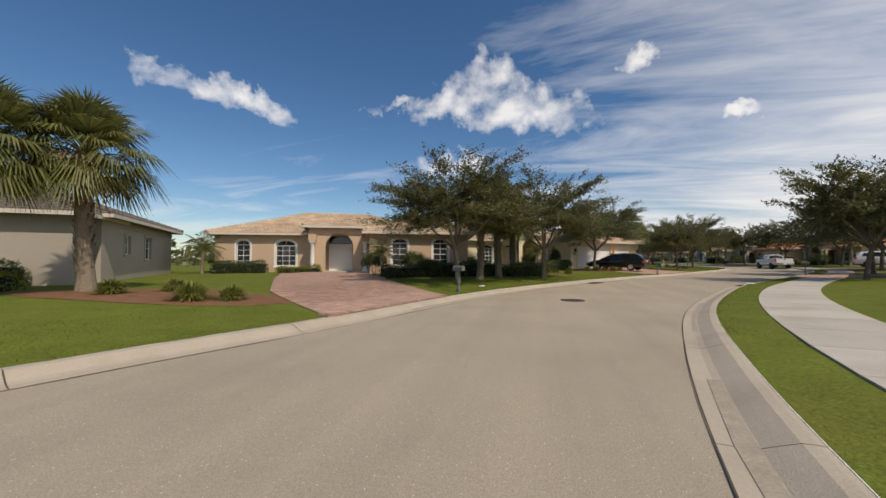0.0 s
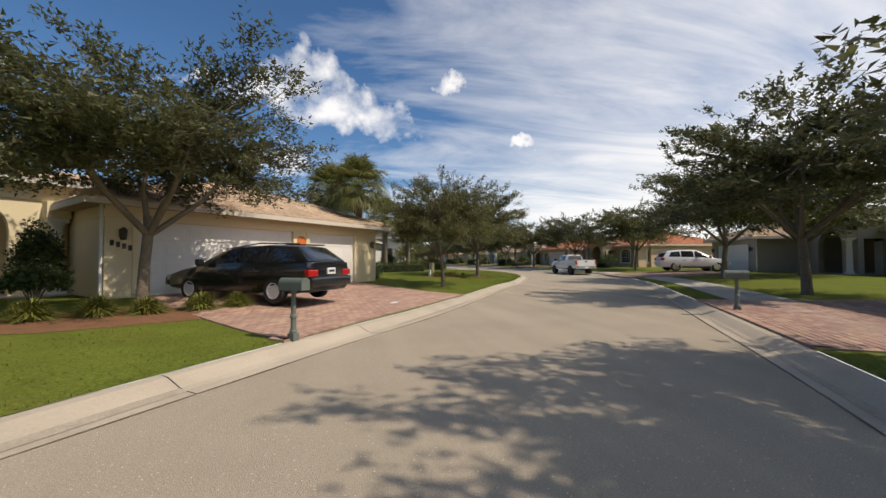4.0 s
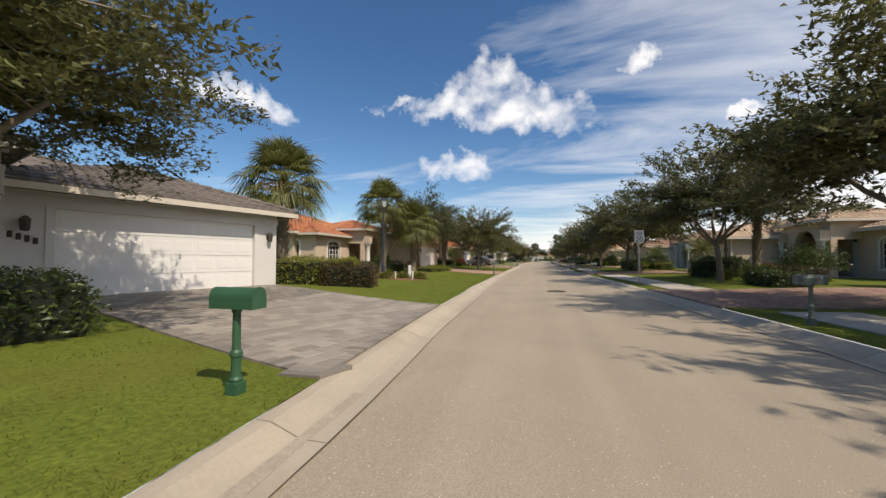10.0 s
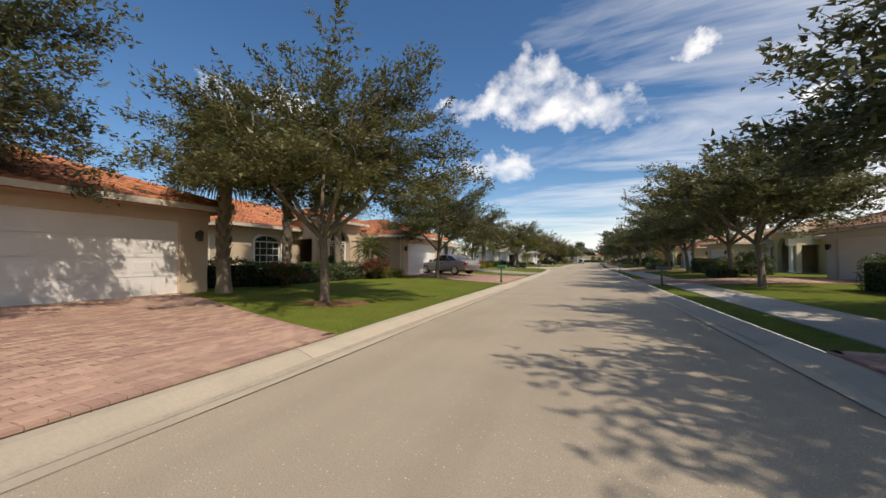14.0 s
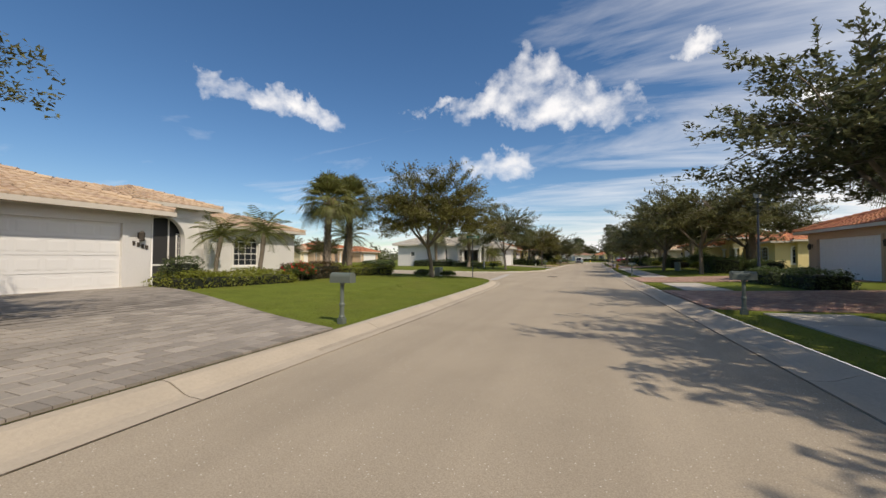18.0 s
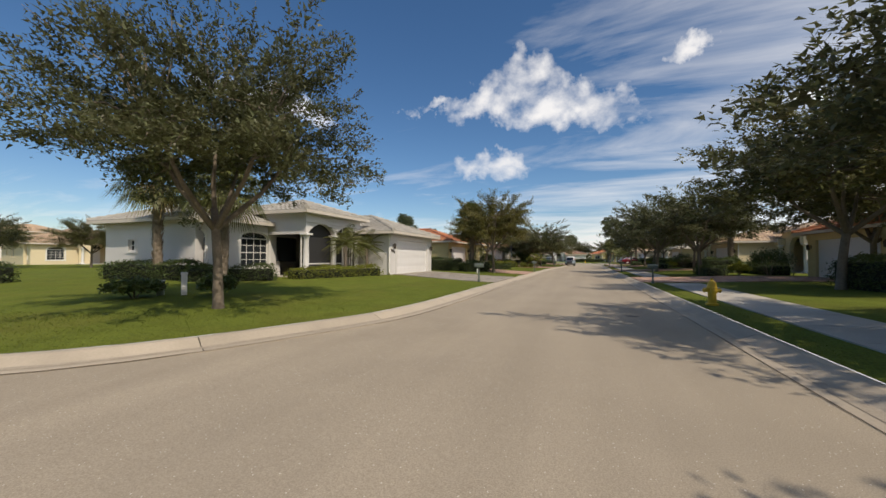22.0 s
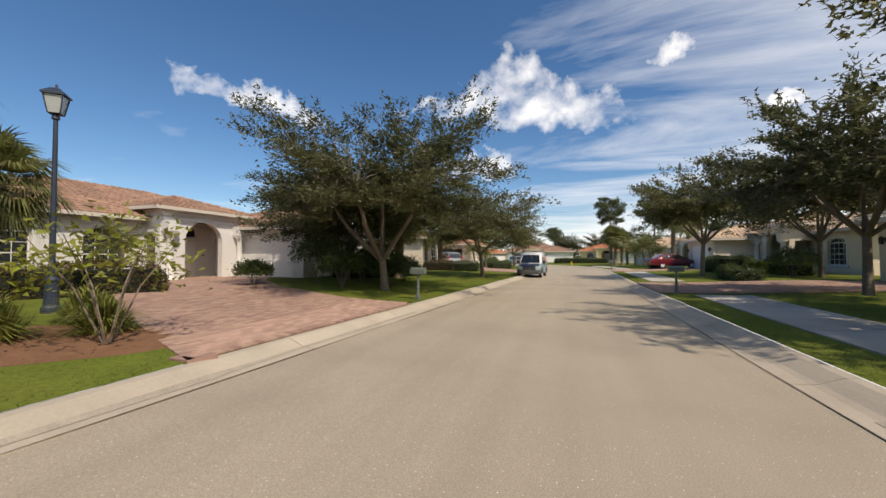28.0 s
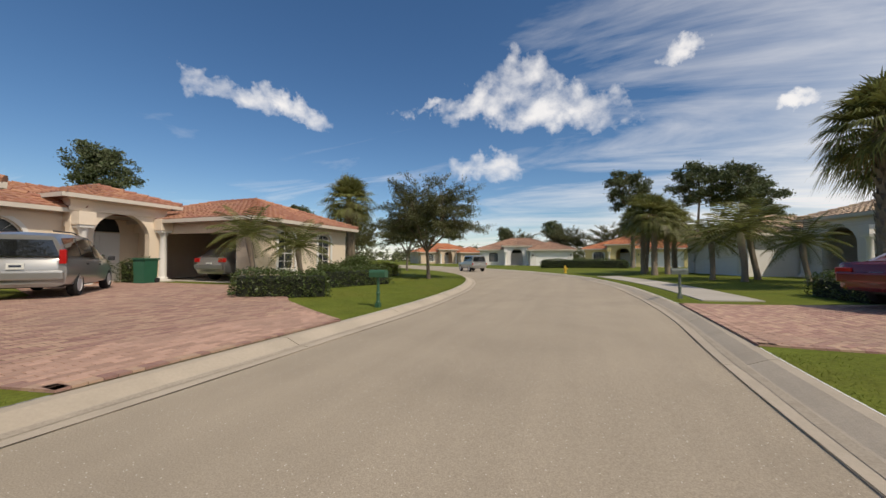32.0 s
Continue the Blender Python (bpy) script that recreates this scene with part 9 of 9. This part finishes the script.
HEDGES = [((-26.4, 19.4, 3.2, 1.2, 50), .7, "hedge", G), ((-42.6, 2.2, 3.2, 1.0, 39), .55, "hedge_lime", LH), ((-45.0, 2.6, 5.0, 1.0, 39), .8, "hedge", G), ((-45.6, 16.6, 3.4, 1.1, 27), .75, "hedge", G), ((-42.0, 18.2, 3.0, .8, 27), .4, "hedge_lime", LH),
          ((-32.2, 14.4, 3.4, 1.2, 45), .6, "hedge", G), ((-29.6, 17.0, 3.8, 1.0, 42), .75, "hedge", G), ((-31.5, 20.0, 4.5, 1.0, 40), 1.0, "hedge", G),
          ((-24.4, 27.6, 3.6, 1.0, 50), .6, "hedge", G), ((-16.0, 39.4, 3.0, 1.0, 60), .8, "hedge", G),
          ((-13.0, 51.3, 5.2, 1.1, 22), .7, "hedge", G), ((-11.2, 56.9, 4.6, 1.0, 72), .7, "hedge_lime", "clipped hedge with lighter new leaves"), ((-16.8, 51.9, 2.6, 1.0, -16), .9, "hedge", G), ((-7.8, 59.9, 4.2, 1.8, 74), .8, "hedge", G),
          ((-9.3, 70.7, 4.0, 1.2, 18), .95, "hedge_lime", "tall clipped hedge with yellow-green leaves"), ((-7.6, 70.9, 2.0, 1.2, 18), .85, "hedge_red", RD),
          ((-10.8, 80.2, 4.2, 1.1, 62), .7, "hedge", G), ((-14.2, 80.4, 3.4, 1.0, 30), .75, "hedge", G), ((-8.9, 87.4, 3.8, 1.5, 80), .35, "hedge_lime", "low spreading yellow-green groundcover plants"), ((-12.4, 97.2, 2.6, 1.0, 60), .9, "hedge", G),
          ((-11.6, 101.4, 6.2, 1.3, 88), .75, "hedge", G), ((-10.6, 106.0, 2.4, 1.0, 80), .45, "hedge_lime", LH), ((-11.4, 119.2, 3.6, 1.2, 50), .75, "hedge", G), ((-12.6, 129.0, 4.4, 2.2, 84), .42, "hedge_lime", "low spreading yellow-green groundcover plants"),
          ((-12.6, 133.4, 3.0, 1.1, 80), .7, "hedge_red", RD), ((-12.4, 137.6, 4.2, 1.0, 74), .55, "hedge_lime", LH), ((-13.0, 127.5, .9, .9, 0), .9, "hedge", "small clipped box shrub beside the garage"),
          ((-12.2, 167.6, 5.6, 1.1, 76), .5, "hedge_lime", LH), ((-18.2, 162.3, 5.4, 1.0, 6), .75, "hedge", G), ((-14.2, 162.9, 3.4, 1.0, 40), .6, "hedge", G), ((-22.4, 155.6, 2.6, 1.6, 20), .7, "hedge", "dark clipped box hedge in the corner lawn"), ((-12.0, 180.2, 5.4, 1.1, 10), .95, "hedge", G), ((-8.6, 181.4, 3.0, 1.2, 60), .8, "hedge", G),
          ((-8.4, 189.8, 4.2, 1.2, 72), .5, "hedge", G), ((-9.6, 194.2, 4.0, 1.2, 78), .55, "hedge_lime", LH), ((-9.2, 197.6, 3.6, 1.3, 62), .6, "hedge_lime", LH), ((-12.4, 203.4, 5.0, 1.0, 60), .8, "hedge_red", RD),
          ((-9.6, 216.2, 5.4, 1.5, 66), .7, "hedge", G), ((-10.0, 227.6, 2.6, 1.3, 10), .75, "hedge_red", RD), ((-7.9, 228.1, 2.6, 1.3, 5), .72, "hedge", G),
          ((-6.4, 237.0, 2.6, 1.2, 48), .7, "hedge", "clipped green hedge along the edge of a paver drive"), ((-7.0, 241.6, 4.2, 1.2, 80), .7, "hedge", G), ((-15.0, 238.1, 1.2, .7, 0), .95, "hedge", "small clipped box hedge by a column"), ((-8.8, 243.6, 3.0, 1.0, 88), .8, "hedge", G), ((-9.4, 248.6, 3.6, 1.1, 95), .7, "hedge_lime", LH), ((3.0, 276, 10, 1.2, 0), 1.0, "hedge", "long hedge before a distant house"),
          ((-24, 158.4, 4, 1.4, 14), .8, "hedge", "low dark hedge in the far corner lawn")]
for i, (b, h, mt, lb) in enumerate(HEDGES):
    hedge(b, h, mt, lb, seed=i + 1)
for i, (a, b) in enumerate(RIGHT_DRIVES[1:]):
    e = right_edge_x(a)
    sgn = 1 if i == 4 else -1
    hedge((e + 8.2, (b if sgn > 0 else a) + sgn * 3.0, 4.4, 1.1, 88), .85, "hedge", G, seed=60 + i)
    hedge((e + 8.6, (b if sgn > 0 else a) + sgn * 8.2, 4.6, 1.2, 92), .7, ("hedge", "hedge_red", "hedge_lime")[i % 3], G, seed=80 + i)
    hedge((e + 5.0, (a if sgn > 0 else b) + (-sgn) * 1.6, 2.6, 1.2, 90), .6, "hedge", "low clipped hedge beside a drive", seed=100 + i)
    hedge((e + 6.6, (b if sgn > 0 else a) + sgn * 5.4, 3.2, 1.6, 90), 1.05, "hedge", "deep dark hedge under the street trees", seed=160 + i)
    bush(e + 7.2, (b if sgn > 0 else a) + sgn * 12.6, 1.1, 1.7, "hedge", 180 + i, "broad dark shrub under the street trees")
    bush(e + 7.6, (b if sgn > 0 else a) + sgn * 5.6, .8, 1.3, "hedge", 120 + i, "dense dark shrub against a house")
    bush(e + 6.4, (b if sgn > 0 else a) + sgn * 10.6, .6, .8, "hedge_lime", 140 + i, "yellow-green shrub against a house")
for i, (x, y, rx, h, mt, fl, lb) in enumerate((
        (-34.8, 15.2, .8, 1.4, "hedge", 0, "dark rounded shrub beside the drive"), (-33.0, 16.8, .9, 1.5, "hedge", 0, "dark rounded shrub under the oak"), (-31.4, 15.2, .7, 1.0, "hedge", 0, "dark rounded shrub under the oak"),
        (-26.4, 30.4, .6, 1.7, "hedge", 0, "upright dark shrub by the entry"), (-24.0, 31.4, .5, 2.0, "hedge", 0, "tall clipped conical shrub by the entry"), (-23.2, 30.2, .6, .9, "hedge", 0, "rounded green shrub in a mulch bed"),
        (-23.0, 53.4, 1.4, 1.8, "hedge_lime", 0, "large rounded shrub at the house corner"), (-13.6, 53.4, .7, 1.6, "hedge", 0, "round-headed dark shrub at a window"), (-10.5, 60.2, .4, .55, "hedge", 0, "small ball-clipped shrub by the garage"), (-10.1, 61.2, .4, .55, "hedge", 0, "small ball-clipped shrub by the garage"),
        (-12.8, 85.6, .7, 1.5, "hedge", 0, "round dark shrub by the porch"), (-10.0, 85.0, .6, .8, "hedge_red", 0, "dark red spiky shrub"), (-10.6, 98.6, .7, .9, "hedge", 120, "green shrub with red blossom"), (-10.4, 104.6, .7, 1.1, "hedge_red", 90, "reddish shrub with red blossom"),
        (-12.9, 104.4, .6, 1.3, "hedge", 0, "dark shrub by the entry"), (-12.0, 132.0, .7, .8, "hedge", 140, "green shrub with red blossom"), (-10.3, 141.6, .6, .42, "hedge", 0, "dark shrub at the corner lawn"), (-8.7, 142.0, .5, .36, "hedge", 0, "dark shrub at the corner lawn"),
        (-11.0, 157.4, .6, .5, "hedge", 0, "dark shrub in the corner lawn"), (-9.6, 158.6, .5, .6, "hedge", 0, "dark shrub at an oak's foot"), (-10.7, 194.8, 1.0, 1.7, "hedge", 0, "large round dark shrub against the yellow wall"), (-8.2, 184.6, .6, .8, "hedge_lime", 0, "yellow-green shrub by the drive"),
        (-7.6, 209.6, .9, 1.5, "hedge", 0, "dark shrub under the oak"), (-8.4, 212.4, 1.0, 1.6, "hedge", 0, "dark shrub under the oak"), (-7.0, 213.8, .9, 1.3, "hedge", 0, "dark shrub under the oak"), (-10.6, 208.4, .7, 1.0, "hedge", 0, "rounded shrub beside the drive"),
        (-9.4, 210.6, 1.2, 2.3, "hedge", 0, "tall dark shrub in the oak's shade"), (-8.6, 214.6, 1.1, 2.0, "hedge", 0, "tall dark shrub in the oak's shade"), (-10.2, 213.2, 1.3, 2.4, "hedge", 0, "tall dark shrub in the oak's shade"), (-6.6, 211.8, .9, 1.2, "hedge", 0, "dark shrub in the oak's shade"), (-8.6, 244.6, .8, 1.3, "hedge", 0, "round-headed shrub before the house"), (8.6, 160.4, .9, .8, "hedge_red", 0, "low reddish shrub by the sidewalk"))):
    bush(x, y, rx, h, mt, 200 + i, lb, flowers=fl)
# the loose, twiggy shrub beside the curved drive
bush(-5.6, 201.0, 1.15, 2.0, "hedge_lime", 300, "loose twiggy shrub with sparse yellow-green leaves", n=230, leaf=.055)
for i, (x, y, h, rx) in enumerate(((-37.0, 3.0, .55, .5), (-36.2, 4.2, .5, .45), (-34.2, 3.0, .6, .6), (-33.4, 3.5, .5, .5), (-21.6, 27.9, .5, .45), (-20.9, 28.4, .5, .45), (-20.2, 28.7, .45, .42), (-19.4, 29.2, .5, .45), (-18.8, 29.7, .45, .4),
                                   (-24.9, 23.4, .5, .42), (-24.3, 23.5, .42, .4), (-23.4, 23.3, .5, .38), (-11.2, 42.9, .45, .5), (-10.2, 42.8, .5, .5), (-9.6, 42.6, .4, .45), (-9.4, 75.6, .4, .5), (-8.3, 75.8, .45, .55), (-7.6, 76.7, .5, .5), (-6.8, 77.2, .5, .6), (-7.3, 78.0, .45, .55), (-9.0, 78.0, .5, .5),
                                   (-8.6, 200.6, .8, .6), (-8.0, 199.2, .75, .55), (-7.0, 200.4, .8, .6), (-6.4, 201.4, .7, .55), (-7.6, 201.8, .75, .55), (-10.8, 219.2, .6, .6), (-11.6, 220.2, .55, .5),
                                   (9.6, 78.2, .7, .6), (9.0, 80.4, .7, .6), (10.0, 76.6, .6, .6))):
    grass_clump(x, y, h, rx, "reed", i + 1)
for x, y, h, s, sd in ((-25.6, 29.2, 1.5, 1.0, 1), (-34.0, 14.6, 1.3, .9, 2), (-11.8, 56.2, 1.4, 1.0, 1), (-11.3, 57.2, 1.6, 1.05, 2), (-12.2, 107.2, 1.4, 1.0, 1), (-11.8, 106.4, 1.7, 1.0, 2), (-15.6, 130.8, 2.0, 1.1, 1), (-14.4, 132.0, 2.2, 1.2, 2),
                       (-15.2, 139.6, 2.4, 1.3, 1), (-12.5, 168.6, 1.7, 1.15, 2), (-12.3, 170.4, 1.6, 1.1, 1), (-12.2, 191.2, 1.4, 1.1, 2), (-12.0, 195.6, 1.5, 1.1, 1), (-15.2, 206.6, 1.4, 1.0, 2), (-9.6, 238.8, 1.9, 1.2, 1), (-8.6, 240.4, 1.5, 1.2, 2),
                       (10.6, 87.0, 1.6, 1.1, 1), (10.8, 247.0, 1.7, 1.2, 2), (11.4, 100.6, 1.6, 1.1, 1), (12.4, 169.6, 1.6, 1.1, 2), (7.8, 263.2, 2.8, 1.4, 1), (9.6, 249.8, 2.4, 1.7, 1), (10.8, 251.6, 2.7, 1.7, 2), (8.9, 251.6, 2.1, 1.5, 1), (-47.6, 15.4, 1.6, 1.2, 2)):
    palm(x, y, h, s, "feather", sd, (x * 31) % 360)
# slim cypresses at the grey house
for x, y, h in ((-20.2, 53.1, 5.7), (-18.5, 52.5, 5.0), (-20.7, 53.5, 4.6)):
    t = thing("cypress", pose(x, y, lawn_height(x, y)), "slim upright dark green cypress against a wall", "cypress", "cypresses")
    vs, fs = [], []
    tube(vs, fs, [Vector((0, 0, -.1)), Vector((.02, 0, h * .6)), Vector((0, 0, h * .95))], [.05, .03, .01], 6)
    share("trunk", pydata("trunk", [tuple(v) for v in vs], fs, "bark"), t)
    c = [(random.gauss(0, .21) * (1.1 - q), random.gauss(0, .21) * (1.1 - q), .15 + q * (h - .2)) for q in [random.random() ** .9 for _ in range(620)]]
    v, f = leaf_cloud(np.array(c), 7, .075, .06, 4, 1.2)
    share("crown", mesh_np("crown", v, f, "pine"), t)
# pines and a far belt of trees
for i, (x, y, h) in enumerate(((10.8, 298, 15.5), (19.3, 292, 14.8), (24, 291, 14), (30, 300, 13.5), (44, 330, 12), (-51.5, 255.5, 14), (-60, 300, 13), (-4, 345, 12), (18, 350, 12), (-36, 340, 12), (-20, 352, 11))):
    pine(x, y, h, 10 + i)
r_ = np.random.RandomState(11)
cen = []
for k in range(900):
    s = k % 3
    if s == 0:
        x, y = r_.uniform(-150, -75), r_.uniform(-60, 340)
    elif s == 1:
        x, y = r_.uniform(42, 95), r_.uniform(-60, 340)
    else:
        x, y = r_.uniform(-150, 95), r_.uniform(345, 400)
    if -112 < x < -70 and 120 < y < 215:
        x -= 42
    h = r_.uniform(2.5, 6.5)
    for q in range(5):
        cen.append((x + r_.normal(0, 2.2), y + r_.normal(0, 2.2), max(.4, h * r_.uniform(.2, 1))))
v, f = leaf_cloud(np.array(cen), 9, .75, 1.0, 12, .7)
solid("far_trees", mesh_np("far_trees", v, f, "oak2"), None, "belt of distant trees behind the houses", "trees", kind="stuff")


# ---- grass ----
def grass_band(name, line, sign, depth, per_m2, seed, y0, y1, skip):
    r = np.random.RandomState(seed)
    pts = near(line, y0, y1)
    P = np.array([tuple(p) for p in pts])
    Nn = np.array([tuple(side_of(pts, i)) for i in range(len(pts))]) * sign
    n = int(len(pts) * .75 * depth * per_m2)
    k = r.randint(0, len(pts) - 1, n)
    d = depth * r.uniform(0, 1, n) ** 1.5 + .02
    w = r.uniform(0, 1, n)[:, None]
    p = P[k] * (1 - w) + P[k + 1] * w + Nn[k] * d[:, None]
    keep = np.ones(n, bool)
    for poly in skip:
        a = np.array(poly)
        lo, hi = a.min(0), a.max(0)
        cand = np.where((p[:, 0] > lo[0]) & (p[:, 0] < hi[0]) & (p[:, 1] > lo[1]) & (p[:, 1] < hi[1]))[0]
        for i in cand:
            if inside(poly, p[i, 0], p[i, 1]):
                keep[i] = False
    p, d = p[keep], d[keep]
    n = len(p)
    ww = np.clip((d - .4) / 7, 0, 1)
    z = .125 + .22 * ww * ww * (3 - 2 * ww)
    h = r.uniform(.018, .045, n)
    a = r.uniform(0, 6.283, n)
    wd = np.stack([np.cos(a), np.sin(a)], 1) * .005 * (1 + d[:, None] * .15)
    ln = r.normal(0, .03, (n, 2))
    v = np.empty((n, 3, 3))
    v[:, 0, :2], v[:, 1, :2], v[:, 2, :2] = p - wd, p + wd, p + ln
    v[:, 0, 2] = v[:, 1, 2] = z
    v[:, 2, 2] = z + h
    f = np.arange(n * 3).reshape(-1, 3)
    solid(name, mesh_np(name, v.reshape(-1, 3), f, "blade"), None, "short mown grass blades", "grass", kind="stuff")


SKIP = [[(-29.75, 2.0), (-28.05, 7.3), (-36, 15), (-40, 9)], [(-16.75, 26.1), (-12.3, 32.25), (-16.4, 37.6), (-21.8, 31.4)], [(-2.2, 61.3), (-2.6, 67.4), (-10.0, 69.4), (-11.6, 63.6)], [(-3.2, 86.4), (-3.2, 92.4), (-11.0, 95.0), (-11.0, 89.4)],
        [(-3.5, 106.6), (-3.5, 115.4), (-11, 115), (-11, 109)], [(-3.6, 118.6), (-3.6, 124.2), (-14.2, 127.4), (-14.2, 120.9)], [(-4, 169.8), (-4, 175.2), (-11, 177.2), (-11, 171.4)], [(-3.8, 180.6), (-3.8, 186), (-11.6, 189.8), (-11.6, 184.2)],
        [(-3.3, 200.8), (-3.1, 206.8), (-9, 208.2), (-11, 203.6)], [(-2.1, 229.8), (-2.1, 234.4), (-8.2, 239), (-16, 236), (-10.5, 231)]]
SKIP_R = [[(0, a), (0, b), (9, b), (9, a)] for a, b in RIGHT_DRIVES[1:]] + [[(0.5, 40.1), (3.0, 46.5), (10.2, 45.6), (7.4, 40.4)]]
grass_band("grass", left_a, 1, 3.2, 260, 1, -6, 146, SKIP)
grass_band("grass", left_a, 1, 7.0, 200, 4, 36, 60, SKIP)
grass_band("grass", left_b, 1, 3.2, 240, 2, 151, 256, SKIP)
grass_band("grass", right_e, -1, 0.80, 330, 3, 2, 256, SKIP_R)


def road_stain(x, y, rx, ry, turn, seed):
    """A thin oily patch on the asphalt with a ragged rim."""
    r = random.Random(seed)
    n = 34
    ring = [(rx * math.cos(2 * math.pi * i / n) * r.uniform(.86, 1.08), ry * math.sin(2 * math.pi * i / n) * r.uniform(.86, 1.08)) for i in range(n)]
    vs = [(0, 0, .004)] + [(a, b, .002) for a, b in ring]
    solid("road_stain", pydata("road_stain", vs, [(0, 1 + i, 1 + (i + 1) % n) for i in range(n)], "stain", True), None, "dark oily stain on the tan asphalt", "stain", kind="structure", m=pose(x, y, .004, 0, 0, turn))


STAINS = ((0.25, 222.6, .15, .09, 20, 1), (-3.1, 137.3, .17, .10, 60, 2), (0.9, 161.0, .16, .10, 10, 3), (1.2, 190.4, .22, .12, 80, 4), (-9.6, 33.2, .30, .14, 50, 5))
for q in STAINS:
    road_stain(*q)
